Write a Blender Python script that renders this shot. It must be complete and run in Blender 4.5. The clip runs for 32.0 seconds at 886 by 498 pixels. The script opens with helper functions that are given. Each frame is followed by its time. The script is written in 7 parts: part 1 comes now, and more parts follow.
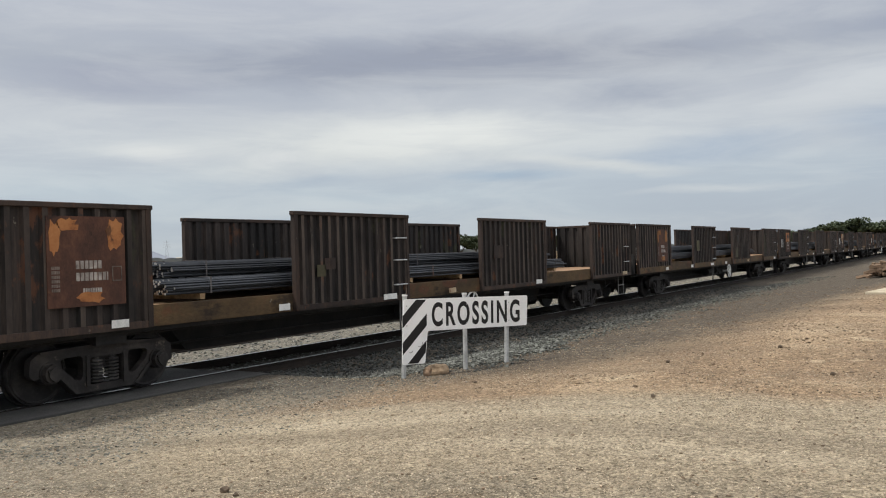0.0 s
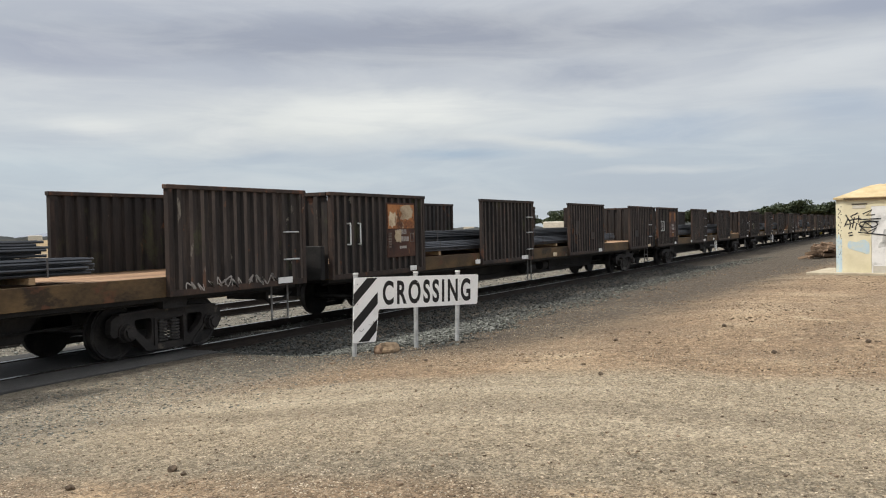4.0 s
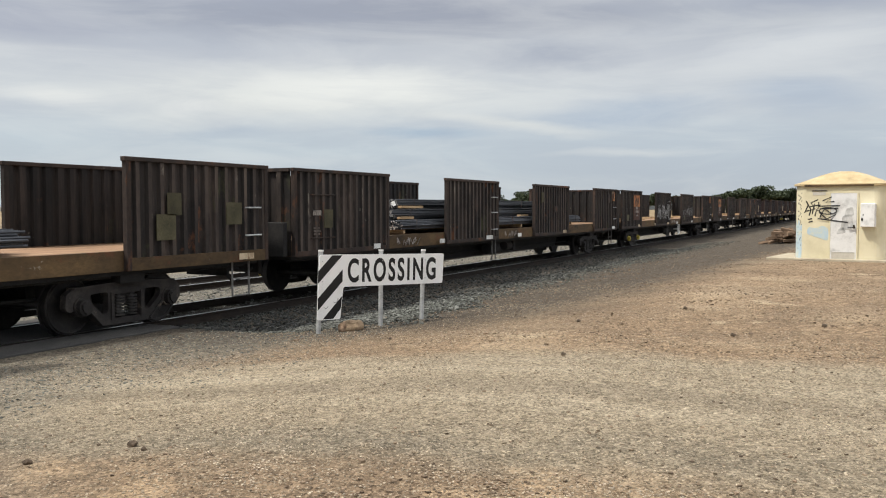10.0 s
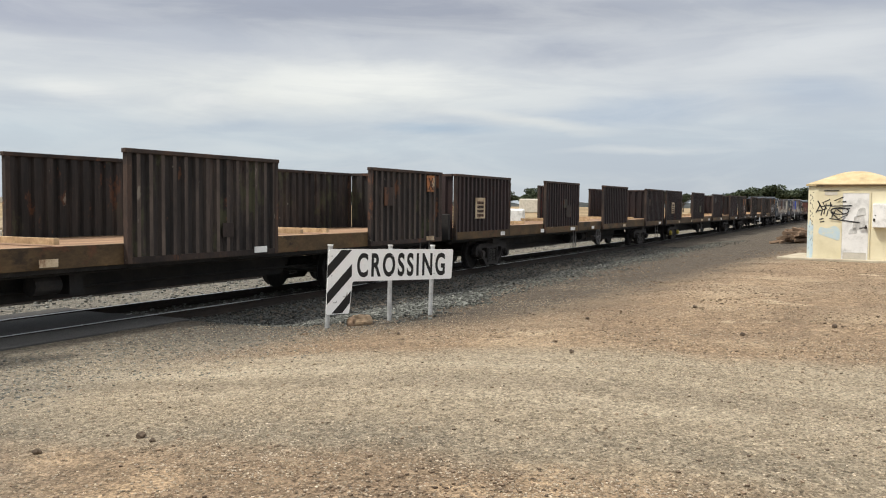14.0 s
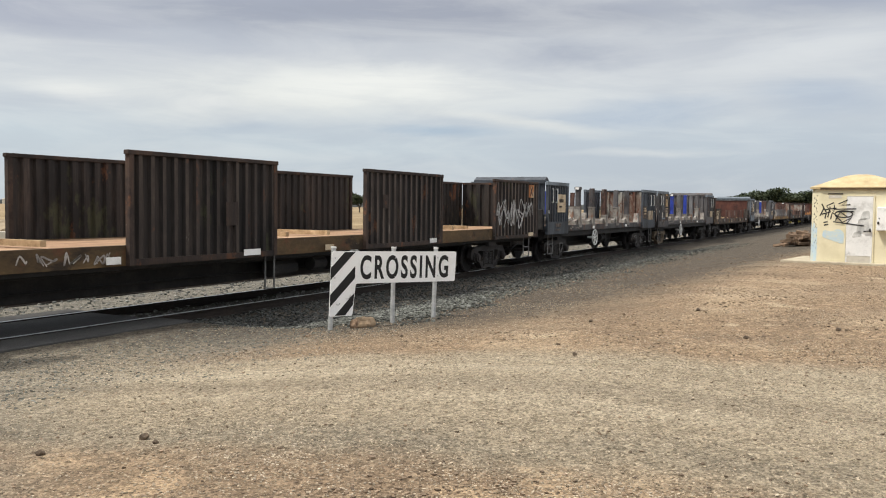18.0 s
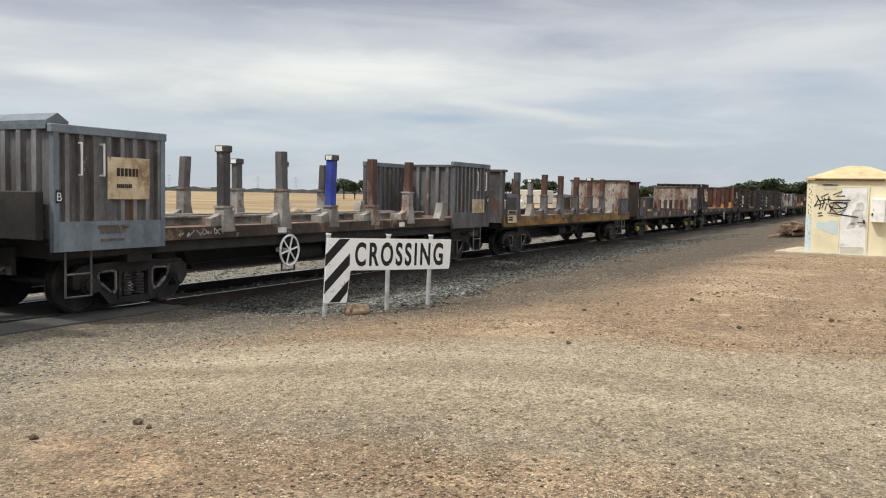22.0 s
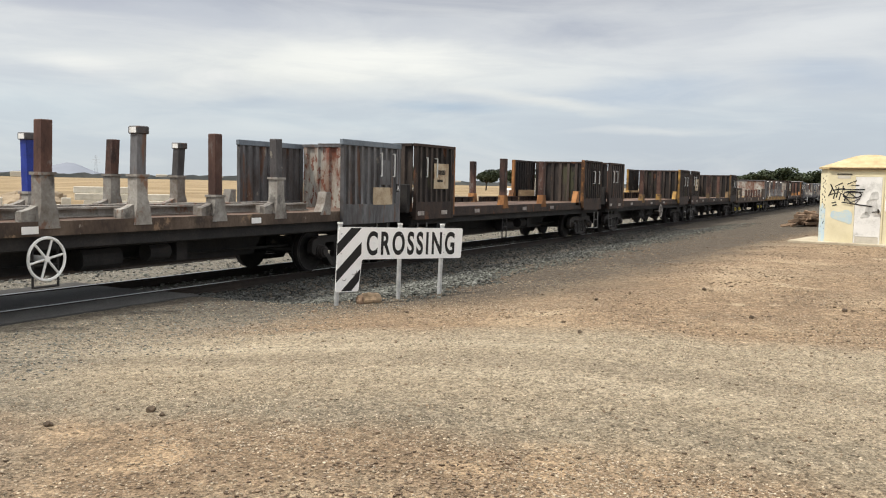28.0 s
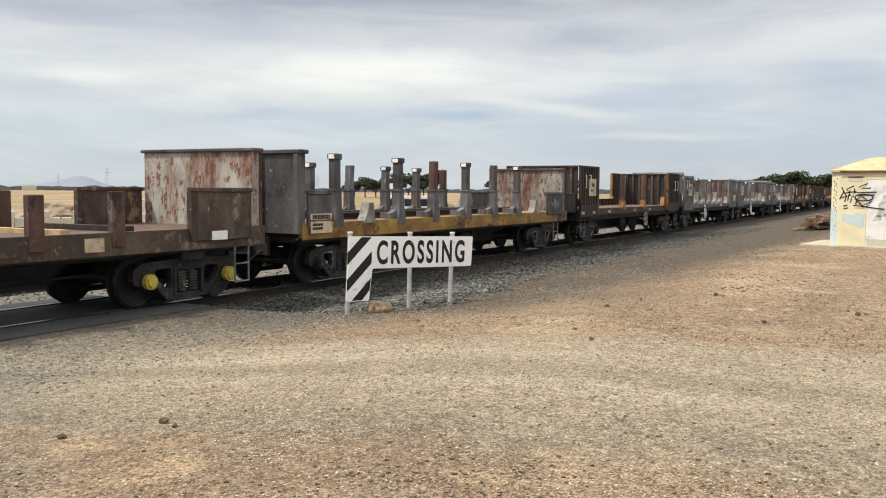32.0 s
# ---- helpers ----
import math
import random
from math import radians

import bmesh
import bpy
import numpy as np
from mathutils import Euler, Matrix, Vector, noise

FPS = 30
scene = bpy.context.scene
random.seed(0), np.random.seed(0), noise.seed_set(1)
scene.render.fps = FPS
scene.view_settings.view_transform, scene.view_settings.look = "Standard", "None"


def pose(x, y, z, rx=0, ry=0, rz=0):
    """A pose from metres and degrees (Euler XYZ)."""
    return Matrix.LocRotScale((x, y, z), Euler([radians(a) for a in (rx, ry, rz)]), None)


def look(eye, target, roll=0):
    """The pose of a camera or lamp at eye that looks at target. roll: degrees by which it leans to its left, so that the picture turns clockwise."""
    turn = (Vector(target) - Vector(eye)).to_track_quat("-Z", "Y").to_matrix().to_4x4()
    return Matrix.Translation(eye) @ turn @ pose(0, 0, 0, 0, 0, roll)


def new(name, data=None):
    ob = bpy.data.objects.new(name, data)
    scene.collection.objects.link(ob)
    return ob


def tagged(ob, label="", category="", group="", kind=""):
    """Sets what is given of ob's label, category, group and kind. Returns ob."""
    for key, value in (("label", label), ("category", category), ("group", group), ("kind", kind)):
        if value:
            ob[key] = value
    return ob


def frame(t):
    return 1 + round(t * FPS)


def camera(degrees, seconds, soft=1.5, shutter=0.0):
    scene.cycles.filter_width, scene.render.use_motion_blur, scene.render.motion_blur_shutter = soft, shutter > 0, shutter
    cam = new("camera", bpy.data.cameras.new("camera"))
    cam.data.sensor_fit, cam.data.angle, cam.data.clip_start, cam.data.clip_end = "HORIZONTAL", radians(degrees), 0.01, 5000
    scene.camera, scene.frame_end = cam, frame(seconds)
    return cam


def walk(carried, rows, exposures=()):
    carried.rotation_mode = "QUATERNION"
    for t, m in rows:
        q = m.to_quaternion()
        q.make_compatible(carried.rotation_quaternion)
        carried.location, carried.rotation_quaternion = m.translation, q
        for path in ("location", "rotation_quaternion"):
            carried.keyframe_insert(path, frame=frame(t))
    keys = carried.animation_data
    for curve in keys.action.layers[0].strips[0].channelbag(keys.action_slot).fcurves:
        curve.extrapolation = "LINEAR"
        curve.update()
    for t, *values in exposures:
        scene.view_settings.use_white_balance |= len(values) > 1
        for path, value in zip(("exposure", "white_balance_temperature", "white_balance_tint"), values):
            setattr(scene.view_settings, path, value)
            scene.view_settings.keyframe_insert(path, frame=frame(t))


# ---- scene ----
cam = camera(53.73, 32.0, soft=1.1)
EYE = (0.0, 0.0, 1.884)
# seconds, yaw, pitch, roll
PATH = [
    (0, -58.32, 0.21, 1.65), (0.5, -59.02, 0.19, 1.59), (1, -59.57, 0.17, 1.62), (1.5, -59.68, -0.18, 1.25), (2, -60.20, -0.47, 1.35),
    (2.5, -60.53, -0.59, 1.29), (3, -60.64, -0.94, 1.17), (3.5, -61.02, -1.12, 1.11), (4, -61.50, -1.27, 1.23), (4.5, -62.27, -1.56, 1.12),
    (6.5, -63.19, -1.28, 0.50), (7, -63.04, -1.30, 0.34), (7.5, -63.19, -1.44, 0.13), (8, -63.28, -1.54, 0.16), (8.5, -63.15, -1.88, 0.10),
    (9, -63.16, -2.17, 0.13), (9.5, -63.41, -2.34, 0.12), (10, -63.70, -2.68, 0.12), (10.5, -64.05, -2.88, 0.19), (11, -64.30, -3.05, -0.02),
    (11.5, -64.32, -2.96, -0.25), (12, -64.12, -2.89, -0.31), (12.5, -63.78, -2.97, -0.27), (13, -63.39, -2.91, -0.26), (13.5, -63.12, -2.96, -0.33),
    (15.5, -63.15, -3.02, -1.04), (16, -63.00, -3.25, -0.94), (16.5, -63.23, -3.42, -0.94), (17, -63.17, -3.16, -0.96), (17.5, -63.01, -2.82, -0.82),
    (18, -62.83, -2.81, -0.62), (18.5, -62.64, -3.14, -0.49), (19, -62.98, -3.27, -0.52), (19.5, -63.22, -3.47, -0.73), (20, -62.92, -3.84, -0.67),
    (20.5, -62.78, -3.86, -0.45), (21, -62.94, -3.61, -0.53), (21.5, -63.06, -3.58, -0.89), (22, -63.14, -3.61, -1.13), (22.5, -63.52, -3.63, -1.43),
    (23, -63.36, -4.05, -1.51), (23.5, -63.20, -4.42, -1.50), (24, -63.35, -4.49, -1.35), (24.5, -63.15, -4.26, -1.29), (25, -63.16, -3.79, -1.26),
    (25.5, -62.86, -3.52, -0.98), (27.5, -62.53, -4.29, -1.32), (28, -62.38, -4.34, -1.16), (28.5, -62.25, -4.18, -1.12), (29, -62.22, -4.24, -1.08),
    (29.5, -62.20, -4.46, -1.11), (30, -62.11, -4.52, -1.07), (30.5, -62.23, -4.46, -1.11), (31, -62.47, -4.43, -1.11), (31.5, -62.52, -4.23, -1.00),
    (32, -61.77, -3.81, -0.41),
]
walk(cam, [(t, pose(*EYE, 90 + p, r, y)) for t, y, p, r in PATH],
     exposures=[(0.0, -0.13, 6380, 10), (4.0, -0.08, 6420, 10), (9.0, -0.04, 6450, 10), (16.0, 0.03, 6480, 10), (23.0, 0.03, 6490, 10), (28.0, 0.12, 6580, 10), (32.0, 0.16, 6560, 10)])

# ---- light ----
SUN_TO = Vector((-0.44, 0.47, 1.0)).normalized()
world = bpy.data.worlds.new("sky")
scene.world = world
world.use_nodes = True
wn = world.node_tree
wn.nodes.clear()


def wnode(kind, **values):
    n = wn.nodes.new(kind)
    for key, value in values.items():
        n.inputs[key].default_value = value
    return n


def wmath(op, a, b=None):
    n = wn.nodes.new("ShaderNodeMath")
    n.operation = op
    for i, v in enumerate((a, b)):
        if v is None:
            continue
        if isinstance(v, (int, float)):
            n.inputs[i].default_value = v
        else:
            wn.links.new(v, n.inputs[i])
    return n.outputs[0]


sky = wn.nodes.new("ShaderNodeTexSky")
sky.sky_type = "NISHITA"
sky.sun_disc = False
sky.sun_elevation = math.asin(SUN_TO.z)
sky.sun_rotation = math.atan2(SUN_TO.x, SUN_TO.y)
coord = wn.nodes.new("ShaderNodeTexCoord")
split = wn.nodes.new("ShaderNodeSeparateXYZ")
wn.links.new(coord.outputs["Generated"], split.inputs[0])
up = wmath("MAXIMUM", split.outputs[2], 0.0)


def wramp(value, stops):
    n = wn.nodes.new("ShaderNodeValToRGB")
    el = n.color_ramp.elements
    while len(el) < len(stops):
        el.new(0.5)
    for e, (p, c) in zip(el, stops):
        e.position, e.color = p, (*c, 1)
    wn.links.new(value, n.inputs[0])
    return n.outputs[0]


def wmix(fac, a, b):
    n = wn.nodes.new("ShaderNodeMix")
    n.data_type = "RGBA"
    for sock, v in ((n.inputs[0], fac), (n.inputs[6], a), (n.inputs[7], b)):
        if isinstance(v, (int, float)):
            sock.default_value = v
        elif isinstance(v, tuple):
            sock.default_value = (*v, 1)
        else:
            wn.links.new(v, sock)
    return n.outputs[2]


# layered cloud sheets: a base that changes with height above the horizon, then broad banks, then wisps
base_tone = wramp(up, [(0.0, (0.58, 0.64, 0.68)), (0.04, (0.56, 0.63, 0.69)), (0.075, (0.60, 0.67, 0.72)), (0.12, (0.72, 0.75, 0.76)),
                       (0.165, (0.66, 0.68, 0.70)), (0.21, (0.51, 0.535, 0.58)), (0.28, (0.64, 0.66, 0.70)), (0.42, (0.95, 0.96, 0.98)), (0.8, (2.0, 1.98, 1.94))])


def cloud_bank(azimuth, elevation, wide, tall, tilt=0.0):
    """1 in the middle of a long bank of cloud, 0 outside it, with a torn edge."""
    a, e = radians(azimuth), radians(elevation)
    n = wn.nodes.new("ShaderNodeVectorMath")
    n.operation = "DOT_PRODUCT"
    wn.links.new(coord.outputs["Generated"], n.inputs[0])
    n.inputs[1].default_value = (-math.sin(a), math.cos(a), 0)
    across = wmath("DIVIDE", n.outputs["Value"], math.sin(radians(wide)))
    rise = wmath("SUBTRACT", split.outputs[2], math.sin(e))
    rise = wmath("SUBTRACT", rise, wmath("MULTIPLY", n.outputs["Value"], tilt))
    rise = wmath("ADD", rise, wmath("MULTIPLY", wmath("SUBTRACT", torn, 0.5), 0.055))
    high = wmath("DIVIDE", rise, math.sin(radians(tall)))
    r = wmath("SQRT", wmath("ADD", wmath("MULTIPLY", across, across), wmath("MULTIPLY", high, high)))
    r = wmath("ADD", r, wmath("MULTIPLY", wmath("SUBTRACT", shred, 0.5), 0.75))
    return wramp(r, [(0.25, (1, 1, 1)), (1.0, (0, 0, 0))])


def sky_noise(scale, detail, rough, warp, squash, shift, lean=6):
    place = wn.nodes.new("ShaderNodeMapping")
    place.inputs["Rotation"].default_value = (radians(lean), radians(-lean), 0)
    place.inputs["Scale"].default_value = (1, 1, squash)
    place.inputs["Location"].default_value = (shift, shift * 0.7, shift * 0.3)
    wn.links.new(coord.outputs["Generated"], place.inputs[0])
    n = wnode("ShaderNodeTexNoise", Scale=scale, Detail=detail, Roughness=rough, Distortion=warp)
    wn.links.new(place.outputs[0], n.inputs["Vector"])
    return n.outputs[0]


torn = sky_noise(3.2, 5, 0.55, 0.3, 4.0, 2.3)
shred = sky_noise(7.0, 6, 0.6, 0.5, 4.5, 5.1)
wisp = sky_noise(4.5, 7, 0.62, 0.6, 6.0, 9.4)
veil = sky_noise(2.2, 5, 0.55, 0.4, 5.0, 14.2)
tone = wmix(wmath("MULTIPLY", wramp(veil, [(0.40, (0, 0, 0)), (0.64, (1, 1, 1))]), 0.45), base_tone, wmix(0.7, base_tone, (0.38, 0.42, 0.52)))
for args, colour, weight in (((30, 12.0, 24, 1.9, -0.02), (0.37, 0.39, 0.455), 0.85), ((52, 10.6, 8, 1.4, 0.0), (0.42, 0.44, 0.52), 0.7), ((19, 9.8, 6, 1.5, -0.05), (0.43, 0.46, 0.53), 0.75),
                             ((15, 5.9, 7, 1.5, -0.03), (0.44, 0.52, 0.63), 0.9), ((4, 6.6, 5, 1.3, 0.05), (0.46, 0.53, 0.63), 0.7), ((2, 12.6, 7, 1.6, -0.06), (0.40, 0.43, 0.51), 0.75),
                             ((36, 7.2, 19, 2.3, 0.01), (0.84, 0.85, 0.81), 0.92), ((32, 7.6, 9, 1.4, 0.0), (0.97, 0.97, 0.91), 0.75), ((49.7, 7.0, 4.0, 0.8, 0.0), (0.97, 0.96, 0.90), 0.5), ((42.2, 6.8, 2.2, 0.6, 0.0), (0.97, 0.96, 0.91), 0.4),
                             ((22, 5.4, 8, 0.7, 0.14), (0.80, 0.81, 0.78), 0.75), ((4, 9.4, 8, 1.5, -0.13), (0.74, 0.76, 0.77), 0.8), ((27.5, 4.6, 5, 0.55, 0.0), (0.43, 0.53, 0.64), 0.85), ((40, 5.0, 4, 0.5, 0.0), (0.50, 0.57, 0.65), 0.6),
                             ((14.5, 3.3, 6, 0.4, 0.0), (0.72, 0.75, 0.76), 0.7), ((34, 3.3, 14, 0.6, 0.0), (0.60, 0.67, 0.72), 0.6)):
    tone = wmix(wmath("MULTIPLY", cloud_bank(*args), weight), tone, colour)
tone = wmix(wmath("MULTIPLY", wramp(wisp, [(0.46, (0, 0, 0)), (0.70, (1, 1, 1))]), 0.40), tone, wmix(0.55, tone, (0.95, 0.95, 0.90)))
tone = wmix(wmath("MULTIPLY", wramp(wisp, [(0.30, (1, 1, 1)), (0.48, (0, 0, 0))]), 0.35), tone, wmix(0.6, tone, (0.42, 0.46, 0.55)))
clear = wn.nodes.new("ShaderNodeVectorMath")
clear.operation = "SCALE"
wn.links.new(sky.outputs[0], clear.inputs[0])
clear.inputs["Scale"].default_value = 0.10
shade = wmix(0.12, tone, clear.outputs[0])
glow = wnode("ShaderNodeBackground", Strength=1.0)
wn.links.new(shade, glow.inputs["Color"])
wout = wn.nodes.new("ShaderNodeOutputWorld")
wn.links.new(glow.outputs[0], wout.inputs[0])

sun = new("sun", bpy.data.lights.new("sun", "SUN"))
sun.data.energy, sun.data.angle, sun.data.color = 3.7, radians(4), (1.0, 0.94, 0.84)
sun.matrix_basis = look((0, 0, 30), Vector((0, 0, 30)) - SUN_TO)


# ---- materials ----
def material(name, colors, scale=3.0, rough=0.8, metal=0.0, bump=0.15, grain=40.0, stretch=(1, 1, 1), tint=0.0, spec=0.3, wide=0.25):
    """Noise at two scales between the colours given, darkest first, with fine relief. tint: how far single objects differ."""
    m = bpy.data.materials.new(name)
    m.use_nodes = True
    nt = m.node_tree
    nt.nodes.clear()
    link = nt.links.new

    def node(kind, **values):
        n = nt.nodes.new(kind)
        for key, value in values.items():
            n.inputs[key].default_value = value
        return n

    tc, mp = node("ShaderNodeTexCoord"), node("ShaderNodeMapping")
    mp.inputs["Scale"].default_value = stretch
    link(tc.outputs["Object"], mp.inputs[0])
    info = node("ShaderNodeObjectInfo")
    shift = node("ShaderNodeVectorMath")
    shift.operation = "SCALE"
    shift.inputs[0].default_value = (31.0, 17.0, 23.0)
    link(info.outputs["Random"], shift.inputs["Scale"])
    add = node("ShaderNodeVectorMath")
    link(mp.outputs[0], add.inputs[0])
    if tint:
        link(shift.outputs[0], add.inputs[1])
    a = node("ShaderNodeTexNoise", Scale=scale, Detail=6.0, Roughness=0.6)
    b = node("ShaderNodeTexNoise", Scale=grain, Detail=4.0, Roughness=0.65)
    link(add.outputs[0], a.inputs["Vector"])
    link(add.outputs[0], b.inputs["Vector"])
    both = node("ShaderNodeMath")
    both.operation = "MULTIPLY_ADD"
    link(b.outputs[0], both.inputs[0])
    both.inputs[1].default_value = 0.35
    sub = node("ShaderNodeMath")
    sub.operation = "SUBTRACT"
    link(a.outputs[0], sub.inputs[0])
    sub.inputs[1].default_value = 0.175
    link(sub.outputs[0], both.inputs[2])
    ramp = node("ShaderNodeValToRGB")
    el = ramp.color_ramp.elements
    while len(el) < len(colors):
        el.new(0.5)
    for i, (e, c) in enumerate(zip(el, colors)):
        e.position, e.color = 0.5 - wide + 2 * wide * i / max(1, len(colors) - 1), (*c, 1)
    link(both.outputs[0], ramp.inputs[0])
    hsv = node("ShaderNodeHueSaturation")
    link(ramp.outputs[0], hsv.inputs["Color"])
    if tint:
        val = node("ShaderNodeMapRange")
        val.inputs["To Min"].default_value, val.inputs["To Max"].default_value = 1 - tint, 1 + tint
        link(info.outputs["Random"], val.inputs["Value"])
        link(val.outputs[0], hsv.inputs["Value"])
    bsdf = node("ShaderNodeBsdfPrincipled", Metallic=metal)
    bsdf.inputs["Specular IOR Level"].default_value = spec
    link(hsv.outputs[0], bsdf.inputs["Base Color"])
    rr = node("ShaderNodeMapRange")
    rr.inputs["To Min"].default_value, rr.inputs["To Max"].default_value = max(0.05, rough - 0.12), min(1, rough + 0.12)
    link(a.outputs[0], rr.inputs["Value"])
    link(rr.outputs[0], bsdf.inputs["Roughness"])
    bp = node("ShaderNodeBump", Strength=bump, Distance=0.02)
    link(b.outputs[0], bp.inputs["Height"])
    link(bp.outputs[0], bsdf.inputs["Normal"])
    out = node("ShaderNodeOutputMaterial")
    link(bsdf.outputs[0], out.inputs[0])
    return m


RUST_DARK = material("dark rusted steel", [(0.016, 0.012, 0.011), (0.040, 0.028, 0.023), (0.080, 0.048, 0.034)], 1.6, 0.75, bump=0.3, grain=25, stretch=(1.5, 1, 0.35), tint=0.25)
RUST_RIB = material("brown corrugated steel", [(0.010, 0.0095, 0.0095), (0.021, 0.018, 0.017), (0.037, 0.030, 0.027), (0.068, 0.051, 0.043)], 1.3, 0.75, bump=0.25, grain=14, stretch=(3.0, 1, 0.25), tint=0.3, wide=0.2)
# crests lighter than the sheet: rib highlights painted in, besides the wear
RUST_CREST = material("worn rib crest with painted light", [(0.020, 0.016, 0.014), (0.055, 0.042, 0.036), (0.11, 0.085, 0.068)], 1.5, 0.7, bump=0.2, grain=18, stretch=(1, 1, 0.3), tint=0.3)
RUST_RED = material("red oxide paint", [(0.045, 0.018, 0.013), (0.095, 0.036, 0.026), (0.15, 0.062, 0.044)], 2.5, 0.7, bump=0.2, grain=30, stretch=(1, 1, 0.6), tint=0.15)
RUST_WARM = material("warm rust", [(0.09, 0.038, 0.015), (0.23, 0.105, 0.040), (0.38, 0.19, 0.075)], 2.2, 0.85, bump=0.35, grain=30, stretch=(1, 1, 0.5), tint=0.2)
SILL_OCHRE = material("worn ochre paint", [(0.034, 0.023, 0.013), (0.088, 0.056, 0.027), (0.165, 0.105, 0.048)], 1.5, 0.75, bump=0.3, grain=20, stretch=(0.6, 1, 1.2), tint=0.2)
SILL_YELLOW = material("worn yellow paint", [(0.05, 0.030, 0.016), (0.22, 0.125, 0.034), (0.40, 0.245, 0.06)], 1.8, 0.7, bump=0.3, grain=20, stretch=(0.7, 1, 1.2), tint=0.1)
UNDER = material("black underframe grime", [(0.013, 0.013, 0.013), (0.026, 0.025, 0.025), (0.050, 0.045, 0.042)], 2.0, 0.8, bump=0.3, grain=30, tint=0.2)
BOGIE = material("greasy bogie steel", [(0.013, 0.012, 0.012), (0.027, 0.024, 0.023), (0.058, 0.050, 0.044)], 3.0, 0.7, bump=0.3, grain=35, tint=0.25)
WHEEL = material("wheel steel", [(0.013, 0.013, 0.013), (0.028, 0.026, 0.026), (0.060, 0.054, 0.050)], 4.0, 0.55, metal=0.3, bump=0.15, grain=30)
TREAD = material("polished tread", [(0.25, 0.25, 0.25), (0.40, 0.40, 0.40)], 5.0, 0.3, metal=1.0, bump=0.05)
DECK_STEEL = material("rusted deck plate", [(0.045, 0.030, 0.024), (0.105, 0.066, 0.048), (0.19, 0.13, 0.10)], 1.2, 0.8, bump=0.3, grain=12, stretch=(0.5, 2, 1), tint=0.2)
OLIVE = material("olive overpaint", [(0.035, 0.032, 0.018), (0.075, 0.068, 0.038), (0.12, 0.11, 0.065)], 2.5, 0.75, bump=0.15, tint=0.3)
DECK_WOOD = material("weathered deck timber", [(0.12, 0.075, 0.045), (0.26, 0.16, 0.095), (0.40, 0.27, 0.17)], 1.5, 0.85, bump=0.3, grain=14, stretch=(0.3, 3, 1), tint=0.2)
TIMBER = material("pale dunnage timber", [(0.20, 0.13, 0.07), (0.40, 0.28, 0.16), (0.55, 0.41, 0.26)], 2.0, 0.85, bump=0.25, grain=18, stretch=(0.4, 3, 3), tint=0.2)
BAR_STEEL = material("mill scale steel bar", [(0.020, 0.022, 0.026), (0.050, 0.055, 0.064), (0.105, 0.112, 0.125)], 1.2, 0.5, metal=0.4, bump=0.1, grain=20, stretch=(0.3, 2, 2), tint=0.35)
BAR_END = material("cut steel ends", [(0.20, 0.19, 0.18), (0.38, 0.37, 0.36), (0.60, 0.60, 0.60)], 8.0, 0.45, metal=0.5, bump=0.1, grain=50, tint=0.3)
GREY_PAINT = material("weathered grey paint", [(0.042, 0.031, 0.027), (0.095, 0.093, 0.096), (0.175, 0.18, 0.188)], 1.6, 0.65, bump=0.2, grain=22, stretch=(1.5, 1, 0.4), tint=0.18)
GREY_CREST = material("worn grey rib crest with painted light", [(0.070, 0.058, 0.05), (0.14, 0.14, 0.145), (0.24, 0.245, 0.255)], 1.6, 0.6, bump=0.15, grain=20, stretch=(1, 1, 0.4), tint=0.18)
SPRING = material("dusty spring steel", [(0.018, 0.016, 0.016), (0.040, 0.037, 0.035), (0.085, 0.08, 0.075)], 4.0, 0.6, bump=0.1, tint=0.3)
MARK_FADED = material("faded stencil paint", [(0.045, 0.034, 0.03), (0.13, 0.105, 0.09), (0.24, 0.20, 0.175)], 8.0, 0.8, bump=0.05, tint=0.2)
GREY_DARK = material("dark grey worn paint", [(0.025, 0.022, 0.022), (0.070, 0.066, 0.068), (0.13, 0.125, 0.125)], 1.6, 0.65, bump=0.2, grain=22, stretch=(1.5, 1, 0.4), tint=0.2)
PALE_SHEET = material("pale sheet with rust", [(0.10, 0.042, 0.026), (0.20, 0.145, 0.115), (0.28, 0.265, 0.235), (0.36, 0.35, 0.31)], 1.3, 0.6, bump=0.2, grain=9, stretch=(1, 1.4, 0.5), tint=0.2, wide=0.16)
BLUE_PAINT = material("blue paint", [(0.012, 0.022, 0.10), (0.02, 0.04, 0.26), (0.04, 0.07, 0.36)], 3.0, 0.5, bump=0.1, tint=0.1)
RUST_POST = material("rust post", [(0.032, 0.018, 0.015), (0.080, 0.042, 0.033), (0.14, 0.085, 0.068)], 3.0, 0.8, bump=0.25, stretch=(1, 1, 0.4), tint=0.2)
WHITE_PAINT = material("white paint", [(0.45, 0.45, 0.43), (0.74, 0.74, 0.72), (0.82, 0.82, 0.80)], 3.0, 0.5, bump=0.06, tint=0.06)
CREAM_PLATE = material("cream panel paint", [(0.18, 0.10, 0.05), (0.50, 0.40, 0.27), (0.62, 0.52, 0.38)], 2.5, 0.7, bump=0.1, tint=0.15)
ORANGE_PLATE = material("faded orange paint", [(0.10, 0.030, 0.015), (0.40, 0.16, 0.055), (0.52, 0.24, 0.09)], 2.2, 0.7, bump=0.15, tint=0.15)
BROWN_PLATE = material("stained brown plate", [(0.030, 0.016, 0.012), (0.070, 0.032, 0.022), (0.13, 0.060, 0.036)], 2.4, 0.75, bump=0.2, stretch=(1, 1, 0.7), tint=0.3)
MARK_WHITE = material("white lettering paint", [(0.10, 0.085, 0.075), (0.30, 0.27, 0.245), (0.48, 0.45, 0.42)], 6.0, 0.7, bump=0.05, tint=0.15)
